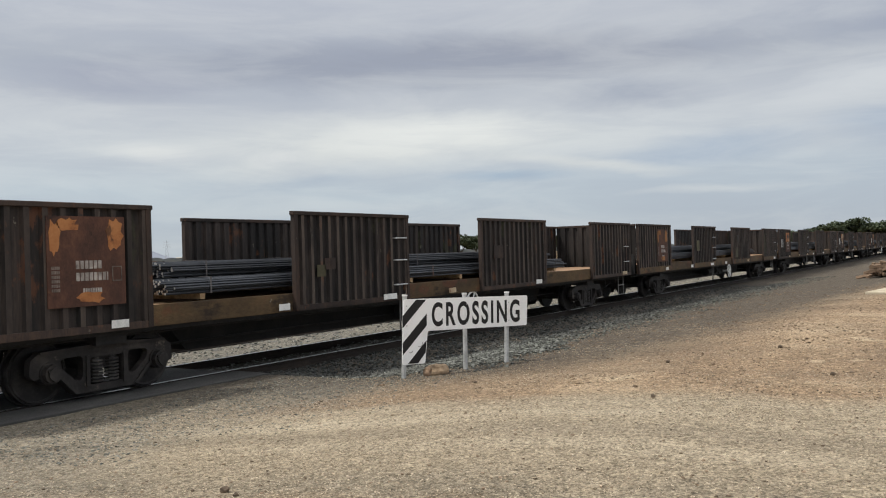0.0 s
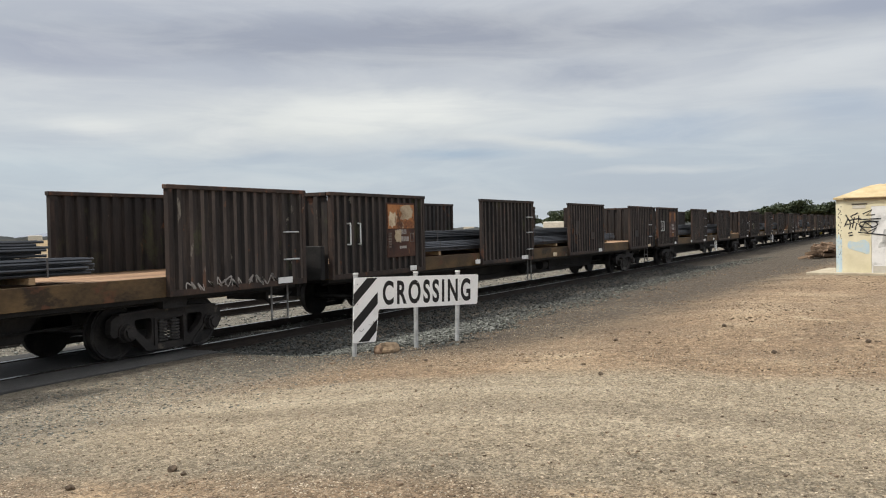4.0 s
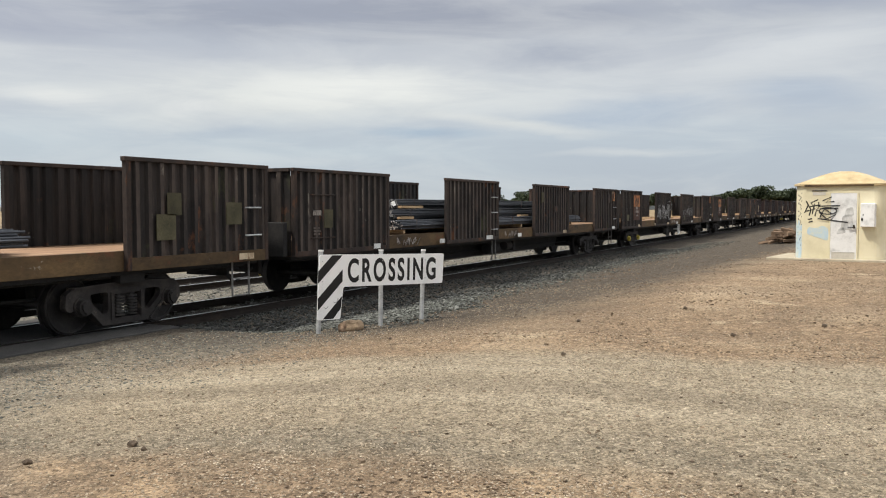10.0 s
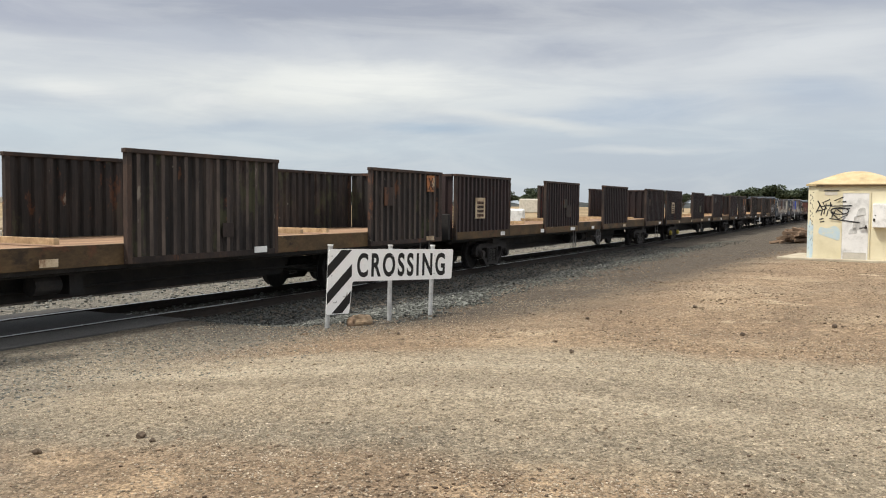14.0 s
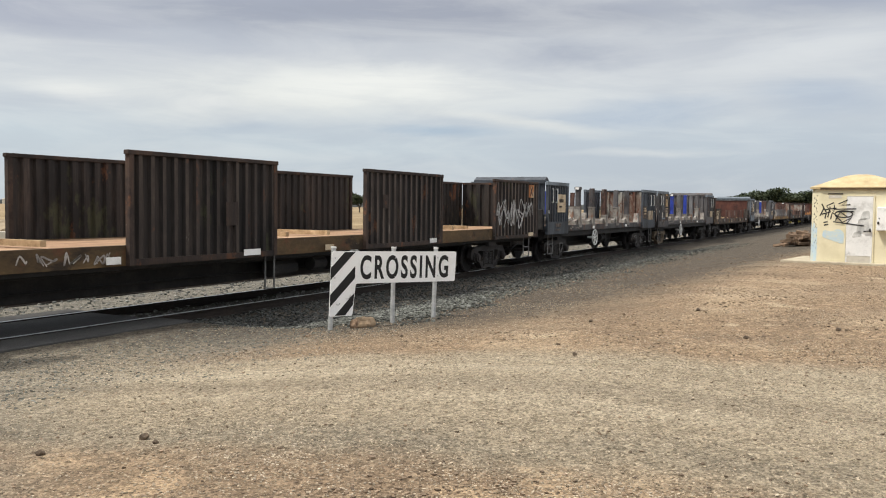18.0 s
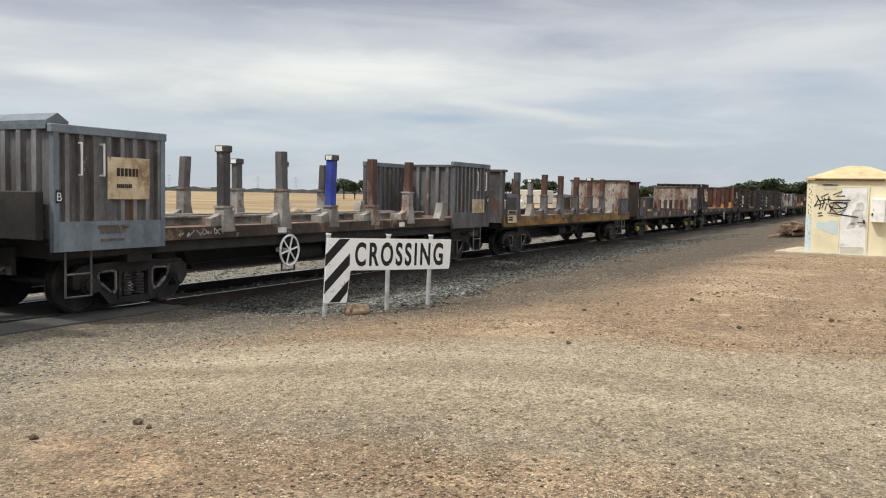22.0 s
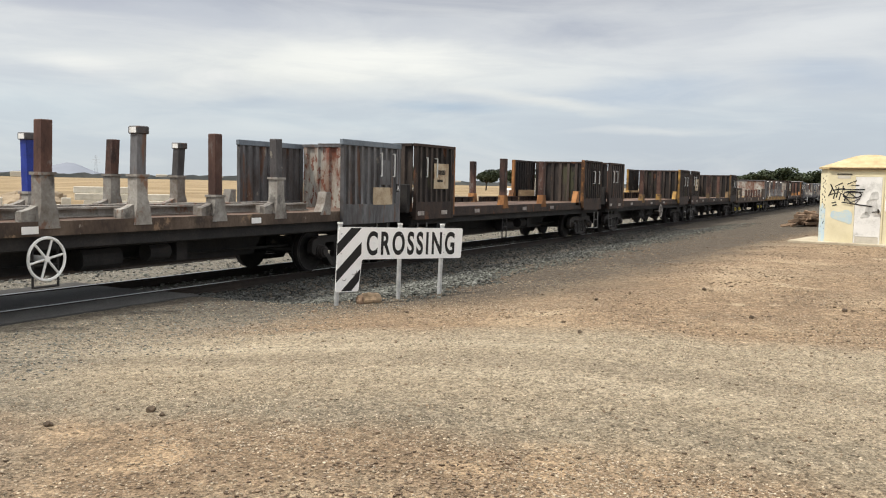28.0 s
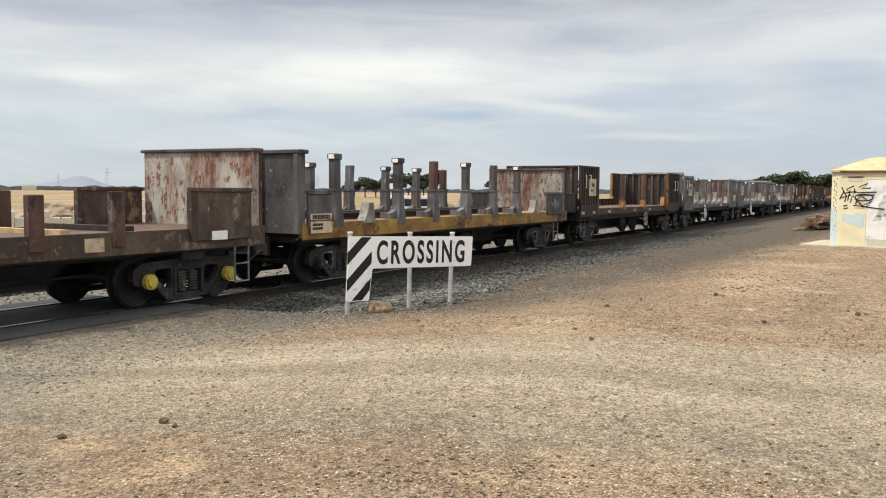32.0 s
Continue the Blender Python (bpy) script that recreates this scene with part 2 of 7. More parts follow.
SPRAY_WHITE = material("thin white spray paint", [(0.20, 0.19, 0.18), (0.42, 0.41, 0.40), (0.58, 0.57, 0.56)], 5.0, 0.7, bump=0.03, tint=0.1)
MARK_DARK = material("dark lettering paint", [(0.02, 0.015, 0.012), (0.05, 0.04, 0.03)], 6.0, 0.7, bump=0.05)
YELLOW_CAP = material("yellow axle cap", [(0.20, 0.15, 0.03), (0.45, 0.36, 0.06), (0.54, 0.44, 0.09)], 5.0, 0.55, bump=0.05)
BLACK_SIGN = material("black sign face", [(0.010, 0.010, 0.011), (0.018, 0.018, 0.018)], 5.0, 0.45, bump=0.03)
WHITE_SIGN = material("white sign face", [(0.70, 0.70, 0.68), (0.86, 0.86, 0.85), (0.88, 0.88, 0.87)], 2.5, 0.4, bump=0.02, wide=0.3)
GALV = material("galvanised steel post", [(0.30, 0.31, 0.31), (0.48, 0.49, 0.49), (0.60, 0.61, 0.61)], 5.0, 0.45, metal=0.35, bump=0.05)
DULL_STEEL = material("dull worn steel", [(0.06, 0.055, 0.05), (0.16, 0.155, 0.15), (0.30, 0.295, 0.285)], 4.0, 0.6, metal=0.2, bump=0.1, tint=0.35)
RAIL_RUST = material("rusted rail side", [(0.010, 0.008, 0.007), (0.022, 0.017, 0.014), (0.045, 0.033, 0.026)], 3.0, 0.8, bump=0.2, stretch=(0.3, 1, 1))
SLEEPER = material("dusty sleeper", [(0.055, 0.052, 0.046), (0.11, 0.105, 0.095), (0.17, 0.165, 0.15)], 3.0, 0.9, bump=0.3, tint=0.2)
ASPHALT = material("crossing asphalt", [(0.028, 0.028, 0.028), (0.047, 0.046, 0.045), (0.080, 0.077, 0.071)], 0.9, 0.85, bump=0.3, grain=90)
# darker copy of the ballast, the train's shade painted into its colour
SHADE_STONE = material("dark ballast with train shade", [(0.022, 0.023, 0.022), (0.050, 0.052, 0.049), (0.11, 0.11, 0.10)], 9.0, 0.85, bump=0.3, grain=30)
STONE = material("ballast stone", [(0.085, 0.088, 0.080), (0.165, 0.17, 0.155), (0.29, 0.29, 0.262)], 9.0, 0.9, bump=0.3, grain=30)
PEBBLE = material("road pebble", [(0.19, 0.152, 0.105), (0.30, 0.245, 0.175), (0.43, 0.37, 0.29)], 6.0, 0.9, bump=0.3, grain=30)
GREEN_STONE = material("grey-green crushed stone", [(0.050, 0.052, 0.046), (0.105, 0.108, 0.096), (0.20, 0.203, 0.18)], 9.0, 0.9, bump=0.3, grain=30)
MAROON = material("blackened maroon steel", [(0.009, 0.007, 0.008), (0.020, 0.013, 0.013), (0.040, 0.021, 0.020)], 1.3, 0.7, bump=0.25, grain=14, stretch=(3.0, 1, 0.25), tint=0.2)
MAROON_CREST = material("blackened maroon rib crest with painted light", [(0.012, 0.009, 0.010), (0.030, 0.020, 0.020), (0.060, 0.040, 0.038)], 1.3, 0.65, bump=0.2, grain=16, stretch=(1, 1, 0.3), tint=0.2)
CREAM_WALL = material("cream painted wall", [(0.58, 0.52, 0.34), (0.70, 0.64, 0.45), (0.76, 0.70, 0.52)], 1.4, 0.8, bump=0.08, grain=60)
ROOF_TAN = material("tan metal roof", [(0.33, 0.25, 0.13), (0.48, 0.37, 0.205), (0.58, 0.47, 0.29)], 2.6, 0.6, bump=0.05)
CONCRETE = material("pale concrete", [(0.36, 0.34, 0.29), (0.52, 0.49, 0.42), (0.62, 0.59, 0.52)], 2.2, 0.9, bump=0.2, grain=40)
SLAB = material("dusty concrete slab", [(0.28, 0.24, 0.17), (0.40, 0.35, 0.26), (0.50, 0.45, 0.35)], 2.2, 0.9, bump=0.2, grain=40)
SANDSTONE = material("sandy rock", [(0.15, 0.105, 0.065), (0.28, 0.20, 0.125), (0.40, 0.30, 0.20)], 5.0, 0.9, bump=0.5, grain=20)
BARK = material("bark", [(0.05, 0.04, 0.03), (0.11, 0.09, 0.07)], 4.0, 0.9, bump=0.3)
LEAF = material("eucalypt leaf", [(0.018, 0.026, 0.012), (0.038, 0.052, 0.024), (0.065, 0.080, 0.040)], 0.6, 0.7, bump=0.0, grain=5, tint=0.2)
SCRAP = material("old timber scrap", [(0.07, 0.045, 0.03), (0.17, 0.115, 0.075), (0.28, 0.20, 0.14)], 3.0, 0.9, bump=0.4, stretch=(0.4, 2, 2), tint=0.35)


STAINED_BROWN = material("brown stained paint", [(0.024, 0.018, 0.015), (0.062, 0.043, 0.032), (0.13, 0.098, 0.072)], 1.6, 0.75, bump=0.25, grain=20, stretch=(1, 1, 0.6), tint=0.2)
STEEL_BLUE = material("blackened blue-grey paint", [(0.016, 0.018, 0.021), (0.045, 0.052, 0.063), (0.095, 0.108, 0.127)], 1.6, 0.6, bump=0.2, grain=22, stretch=(1.5, 1, 0.4), tint=0.1)
PALE_BASE = material("pale grey casting paint", [(0.10, 0.075, 0.055), (0.22, 0.205, 0.185), (0.38, 0.37, 0.34)], 2.2, 0.7, bump=0.2, grain=25, tint=0.2)
TAN_PLATE = material("stained tan plate", [(0.16, 0.085, 0.04), (0.34, 0.23, 0.125), (0.46, 0.35, 0.22)], 3.0, 0.75, bump=0.1, tint=0.1)
BLUE_GREY = material("blue-grey paint", [(0.060, 0.070, 0.080), (0.13, 0.155, 0.18), (0.20, 0.23, 0.26)], 1.8, 0.6, bump=0.15, grain=22, stretch=(1, 1, 0.5), tint=0.1)
TAN_STRIP = material("peeling cream strip", [(0.10, 0.055, 0.03), (0.36, 0.29, 0.20), (0.52, 0.46, 0.36)], 3.0, 0.75, bump=0.15, stretch=(2, 1, 0.5), tint=0.15, wide=0.16)
TEAL_PATCH = material("faded teal paint", [(0.07, 0.11, 0.10), (0.17, 0.27, 0.25)], 3.0, 0.7, bump=0.1)
TAN_CASTING = material("dusty tan casting", [(0.045, 0.034, 0.024), (0.13, 0.10, 0.07), (0.24, 0.19, 0.135)], 3.0, 0.8, bump=0.3, grain=30, tint=0.15)


def weather(mat, *layers):
    """Lays stains over a material: (colour, scale, from, to, amount, stretch) each."""
    nt = mat.node_tree
    link = nt.links.new
    hsv = next(n for n in nt.nodes if n.type == "HUE_SAT")
    tc = next(n for n in nt.nodes if n.type == "TEX_COORD")
    info = next(n for n in nt.nodes if n.type == "OBJECT_INFO")
    colour = hsv.inputs["Color"].links[0].from_socket
    for k, (stain, scale, lo, hi, amount, stretch) in enumerate(layers):
        off = nt.nodes.new("ShaderNodeVectorMath")
        off.operation = "MULTIPLY_ADD"
        link(info.outputs["Random"], off.inputs[0])
        off.inputs[1].default_value = (37.0 + 11 * k, 19.0 + 7 * k, 29.0)
        link(tc.outputs["Object"], off.inputs[2])
        mp = nt.nodes.new("ShaderNodeMapping")
        mp.inputs["Scale"].default_value = stretch
        link(off.outputs[0], mp.inputs[0])
        n = nt.nodes.new("ShaderNodeTexNoise")
        n.inputs["Scale"].default_value, n.inputs["Detail"].default_value, n.inputs["Roughness"].default_value = scale, 8.0, 0.68
        link(mp.outputs[0], n.inputs["Vector"])
        st = nt.nodes.new("ShaderNodeMapRange")
        st.interpolation_type = "SMOOTHSTEP"
        st.inputs["From Min"].default_value, st.inputs["From Max"].default_value, st.inputs["To Max"].default_value = lo, hi, amount
        link(n.outputs[0], st.inputs["Value"])
        mix = nt.nodes.new("ShaderNodeMix")
        mix.data_type = "RGBA"
        link(st.outputs[0], mix.inputs[0])
        link(colour, mix.inputs[6])
        mix.inputs[7].default_value = (*stain, 1)
        colour = mix.outputs[2]
    link(colour, hsv.inputs["Color"])


BLACK, SCAB, CHIP, MOSS = (0.010, 0.009, 0.009), (0.17, 0.066, 0.030), (0.30, 0.27, 0.22), (0.070, 0.072, 0.036)
weather(RUST_RIB, (BLACK, 0.8, 0.50, 0.60, 0.7, (1, 1, 0.4)), (MOSS, 1.1, 0.57, 0.66, 0.55, (1, 1, 0.5)), (SCAB, 1.7, 0.60, 0.66, 0.5, (1, 1, 0.5)), (CHIP, 4.5, 0.67, 0.70, 0.5, (1, 1, 0.5)))
weather(RUST_CREST, (BLACK, 0.8, 0.52, 0.62, 0.7, (1, 1, 0.4)), (SCAB, 2.0, 0.60, 0.66, 0.4, (1, 1, 0.5)), (CHIP, 4.0, 0.63, 0.67, 0.45, (1, 1, 0.3)))
weather(MAROON, (BLACK, 0.8, 0.50, 0.60, 0.6, (1, 1, 0.4)), ((0.12, 0.026, 0.018), 1.0, 0.60, 0.68, 0.7, (1.6, 1, 0.3)), (CHIP, 4.5, 0.68, 0.71, 0.4, (1, 1, 0.5)))
weather(RUST_DARK, (BLACK, 1.0, 0.50, 0.62, 0.6, (1, 1, 1)), (SCAB, 2.4, 0.58, 0.66, 0.5, (1, 1, 0.6)), (CHIP, 5.0, 0.66, 0.69, 0.4, (1, 1, 1)))
weather(GREY_PAINT, (BLACK, 1.1, 0.54, 0.66, 0.6, (2, 2, 0.3)), ((0.12, 0.055, 0.028), 1.5, 0.55, 0.64, 0.75, (2.5, 2.5, 0.35)), (CHIP, 4.0, 0.62, 0.67, 0.6, (1, 1, 0.6)))
weather(STEEL_BLUE, (BLACK, 1.0, 0.52, 0.66, 0.6, (2, 2, 0.3)), ((0.12, 0.055, 0.028), 1.6, 0.60, 0.66, 0.6, (2.5, 2.5, 0.35)))
weather(GREY_CREST, (BLACK, 1.1, 0.56, 0.68, 0.5, (2, 2, 0.3)), ((0.13, 0.06, 0.03), 1.6, 0.56, 0.64, 0.7, (2.5, 2.5, 0.35)), ((0.38, 0.38, 0.36), 4.0, 0.61, 0.66, 0.6, (1, 1, 0.6)))
weather(GREY_DARK, (BLACK, 1.2, 0.52, 0.64, 0.6, (1, 1, 0.8)), ((0.11, 0.05, 0.028), 1.8, 0.55, 0.63, 0.7, (1, 1, 0.7)), (CHIP, 4.5, 0.63, 0.67, 0.55, (1, 1, 1)))
weather(STAINED_BROWN, (BLACK, 1.1, 0.54, 0.66, 0.6, (1, 1, 0.8)), ((0.30, 0.20, 0.12), 1.4, 0.57, 0.63, 0.6, (1, 1, 0.8)), (CHIP, 4.0, 0.63, 0.67, 0.6, (1, 1, 1)))
weather(SILL_OCHRE, (BLACK, 0.9, 0.54, 0.64, 0.75, (0.7, 1, 1.4)), ((0.13, 0.05, 0.026), 2.0, 0.55, 0.64, 0.6, (0.8, 1, 1)), (CHIP, 4.0, 0.66, 0.69, 0.6, (0.7, 1, 1)))
weather(SILL_YELLOW, (BLACK, 1.0, 0.55, 0.64, 0.8, (0.7, 1, 1.4)), ((0.12, 0.045, 0.024), 2.0, 0.54, 0.60, 0.8, (0.8, 1, 1)), (CHIP, 4.0, 0.66, 0.69, 0.5, (0.7, 1, 1)))
weather(ORANGE_PLATE, ((0.045, 0.022, 0.015), 2.4, 0.52, 0.60, 0.8, (1, 1, 0.8)), ((0.52, 0.43, 0.29), 2.0, 0.56, 0.62, 0.75, (1, 1, 0.8)))
weather(CREAM_PLATE, ((0.16, 0.065, 0.03), 3.0, 0.56, 0.66, 0.75, (1.4, 1, 0.5)), ((0.06, 0.04, 0.03), 4.0, 0.62, 0.68, 0.6, (1, 1, 1)))
weather(BROWN_PLATE, (BLACK, 1.8, 0.54, 0.62, 0.7, (1, 1, 0.7)), ((0.22, 0.10, 0.048), 2.4, 0.62, 0.66, 0.55, (1, 1, 0.7)))
weather(PALE_SHEET, ((0.17, 0.045, 0.026), 1.1, 0.56, 0.66, 0.7, (1, 1.0, 0.5)), ((0.13, 0.040, 0.023), 9.0, 0.54, 0.59, 0.9, (1, 1.0, 0.5)), (BLACK, 1.4, 0.60, 0.70, 0.5, (1, 1, 0.5)))
weather(RUST_POST, (BLACK, 1.6, 0.50, 0.62, 0.75, (1, 1, 0.5)), ((0.17, 0.155, 0.145), 2.5, 0.58, 0.63, 0.55, (1, 1, 0.5)))
weather(BLUE_PAINT, ((0.06, 0.05, 0.05), 3.0, 0.60, 0.65, 0.7, (1, 1, 0.6)))
weather(DECK_STEEL, (BLACK, 0.9, 0.54, 0.64, 0.6, (0.6, 1, 1)), ((0.30, 0.24, 0.18), 1.6, 0.58, 0.64, 0.5, (0.6, 1, 1)))
weather(RUST_RED, (BLACK, 0.9, 0.52, 0.66, 0.6, (1, 1, 0.6)), (CHIP, 5.0, 0.67, 0.70, 0.5, (1, 1, 1)))
weather(RUST_WARM, (BLACK, 1.6, 0.52, 0.62, 0.7, (1, 1, 0.6)), ((0.40, 0.20, 0.075), 2.5, 0.58, 0.64, 0.6, (1, 1, 0.6)))
weather(PALE_BASE, (BLACK, 2.0, 0.54, 0.66, 0.6, (1, 1, 0.8)), ((0.16, 0.07, 0.035), 2.6, 0.55, 0.63, 0.75, (1, 1, 0.7)))
weather(BOGIE, (BLACK, 2.0, 0.50, 0.62, 0.6, (1, 1, 1)), ((0.17, 0.14, 0.11), 3.0, 0.60, 0.66, 0.5, (1, 1, 1)))


# ---- mesh helpers ----
def box(bm, x0, x1, y0, y1, z0, z1):
    vs = [bm.verts.new((x, y, z)) for x in (x0, x1) for y in (y0, y1) for z in (z0, z1)]
    for f in ((0, 1, 3, 2), (4, 6, 7, 5), (0, 4, 5, 1), (2, 3, 7, 6), (0, 2, 6, 4), (1, 5, 7, 3)):
        bm.faces.new([vs[i] for i in f])
    return vs


def tube(bm, a, b, r, n=10, r2=None, caps=True):
    a, b = Vector(a), Vector(b)
    q = (b - a).to_track_quat("Z", "Y")
    r2 = r if r2 is None else r2
    lo = [bm.verts.new(a + q @ Vector((r * math.cos(k * math.tau / n), r * math.sin(k * math.tau / n), 0))) for k in range(n)]
    hi = [bm.verts.new(b + q @ Vector((r2 * math.cos(k * math.tau / n), r2 * math.sin(k * math.tau / n), 0))) for k in range(n)]
    for k in range(n):
        bm.faces.new((lo[k], lo[(k + 1) % n], hi[(k + 1) % n], hi[k]))
    if caps:
        bm.faces.new(lo[::-1])
        bm.faces.new(hi)


def ring(bm, c, R, r, axis="y", n=24, k=6):
    rows = []
    for i in range(n):
        a = i * math.tau / n
        row = []
        for j in range(k):
            b = j * math.tau / k
            u, w = (R + r * math.cos(b)) * math.cos(a), (R + r * math.cos(b)) * math.sin(a)
            h = r * math.sin(b)
            p = (u, h, w) if axis == "y" else (h, u, w)
            row.append(bm.verts.new(Vector(c) + Vector(p)))
        rows.append(row)
    for i in range(n):
        for j in range(k):
            bm.faces.new((rows[i][j], rows[(i + 1) % n][j], rows[(i + 1) % n][(j + 1) % k], rows[i][(j + 1) % k]))


def prism(bm, outline, y0, y1):
    """An outline of (x, z) pushed from y0 to y1."""
    a = [bm.verts.new((x, y0, z)) for x, z in outline]
    b = [bm.verts.new((x, y1, z)) for x, z in outline]
    n = len(outline)
    bm.faces.new(a)
    bm.faces.new(b[::-1])
    for i in range(n):
        bm.faces.new((a[i], b[i], b[(i + 1) % n], a[(i + 1) % n]))


def corrugated(bm, a, b, z0, z1, out, pitch=0.25, depth=0.052, thick=0.012):
    """A sheet with upright ribs from plan point a to b; out: the side to which the ribs stand proud."""
    a, b, out = Vector(a), Vector(b), Vector(out)
    length = (b - a).length
    n = max(2, round(length / pitch))
    step, way = length / n, (b - a).normalized()
    prof = []
    for i in range(n):
        s = i * step
        for u, h in ((0.0, 0.0), (0.50, 0.0), (0.60, 1.0), (0.90, 1.0)):
            prof.append((s + u * step, h * depth))
    prof.append((length, 0.0))
    front = [[bm.verts.new((*(a + way * s + out * h), z)) for z in (z0, z1)] for s, h in prof]
    back = [[bm.verts.new((*(a + way * s + out * (h - thick)), z)) for z in (z0, z1)] for s, h in prof]
    for i in range(len(prof) - 1):
        f = bm.faces.new((front[i][0], front[i + 1][0], front[i + 1][1], front[i][1]))
        # crest faces take the lighter tone that paints light along the ribs
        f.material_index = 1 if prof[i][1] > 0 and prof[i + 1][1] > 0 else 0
        bm.faces.new((back[i][0], back[i][1], back[i + 1][1], back[i + 1][0]))
        bm.faces.new((front[i][1], front[i + 1][1], back[i + 1][1], back[i][1]))
        bm.faces.new((front[i][0], back[i][0], back[i + 1][0], front[i + 1][0]))
    for k in (0, -1):
        bm.faces.new((front[k][0], front[k][1], back[k][1], back[k][0]))


def mesh_of(name, bm, mat):
    me = bpy.data.meshes.new(name)
    bmesh.ops.recalc_face_normals(bm, faces=bm.faces)
    bm.to_mesh(me)
    bm.free()
    for m in (mat if isinstance(mat, (list, tuple)) else [mat]):
        me.materials.append(m)
    return me


def part(name, bm, mat, parent=None, label="", m=None):
    ob = new(name, mesh_of(name, bm, mat))
    ob.parent = parent
    if m is not None:
        ob.matrix_basis = m
    if label:
        tagged(ob, label)
    return ob


def piece(name, boxes, mat, parent, label="", bevel=0.0):
    bm = bmesh.new()
    for b in boxes:
        box(bm, *b)
    if bevel:
        bmesh.ops.bevel(bm, geom=bm.edges[:], offset=bevel, segments=1, affect="EDGES")
    return part(name, bm, mat, parent, label)


def from_arrays(name, verts, faces, mat):
    me = bpy.data.meshes.new(name)
    me.from_pydata(verts, [], faces)
    me.materials.append(mat)
    return new(name, me)


def words(text, size, mat, parent, m, label="", bold=0.0, spacing=1.0, squeeze=1.0, name="lettering"):
    cu = bpy.data.curves.new(name, "FONT")
    cu.body, cu.size, cu.extrude, cu.offset, cu.space_character = text, size, 0.002, bold, spacing
    tmp = new("letters", cu)
    bpy.context.view_layer.update()
    me = bpy.data.meshes.new_from_object(tmp.evaluated_get(bpy.context.evaluated_depsgraph_get()))
    bpy.data.objects.remove(tmp)
    me.materials.clear()
    me.materials.append(mat)
    ob = new(name, me)
    ob.parent = parent
    ob.matrix_basis = m @ Matrix.Diagonal((squeeze, 1, 1, 1))
    return tagged(ob, label) if label else ob


# ---- ground ----
TRACK_Y = 11.595
RAIL_NEAR, RAIL_FAR = TRACK_Y - 0.7525, TRACK_Y + 0.7525
TRACK2_Y = 15.95
ROAD_END = 10.7


def smooth(a, b, v):
    u = min(1.0, max(0.0, (v - a) / (b - a)))
    return u * u * (3 - 2 * u)


def ground_z(x, y):
    dirt = 0.25 - 0.25 * smooth(2.5, 7.3, y)
    bed = -0.02 - 0.20 * smooth(7.4, 9.4, y)
    off = bed if y > 7.3 else dirt
    if 9.4 < y < 13.5:
        off = -0.22 + 0.06 * smooth(9.4, 10.3, y) * smooth(13.5, 12.8, y)
    if 14.2 < y < 17.6:
        off = -0.22 + 0.055 * smooth(14.2, 15.0, y) * smooth(17.6, 17.0, y)
    if y > 17.5:
        off = -0.22 - 0.25 * smooth(17.5, 24, y)
    way = 0.25 - 0.29 * smooth(2.5, 9.0, y)
    if y > 10.0:
        way = -0.10 if y < 13.0 else off
    w = smooth(ROAD_END - 0.2, ROAD_END + 1.2, x)
    z = way * (1 - w) + off * w
    z += 0.03 * smooth(13, 27, x) * smooth(7.5, 3.0, y)
    near = max(0.0, 1 - math.hypot(x - 12, y - 6) / 60)
    z += near * (0.03 * noise.noise((x * 0.35, y * 0.35, 0)) + 0.018 * noise.noise((x * 1.1, y * 1.1, 4)) + 0.010 * noise.noise((x * 3.5, y * 3.5, 9)))
    return z


def axis(stops):
    out = []
    for a, b, s in stops:
        n = max(1, round((b - a) / s))
        out += [a + (b - a) * i / n for i in range(n)]
    return out + [stops[-1][1]]


xs = axis([(-4000, -400, 600), (-400, -40, 60), (-40, 0, 4), (0, 24, 0.14), (24, 45, 0.4), (45, 120, 2.5), (120, 500, 40), (500, 4500, 500)])
ys = axis([(-4000, -400, 600), (-400, -30, 60), (-30, -4, 2), (-4, 10, 0.14), (10, 20, 0.35), (20, 60, 2.5), (60, 500, 40), (500, 4500, 500)])
verts = [(x, y, ground_z(x, y)) for x in xs for y in ys]
ny = len(ys)
faces = [(i * ny + j, (i + 1) * ny + j, (i + 1) * ny + j + 1, i * ny + j + 1) for i in range(len(xs) - 1) for j in range(ny - 1)]


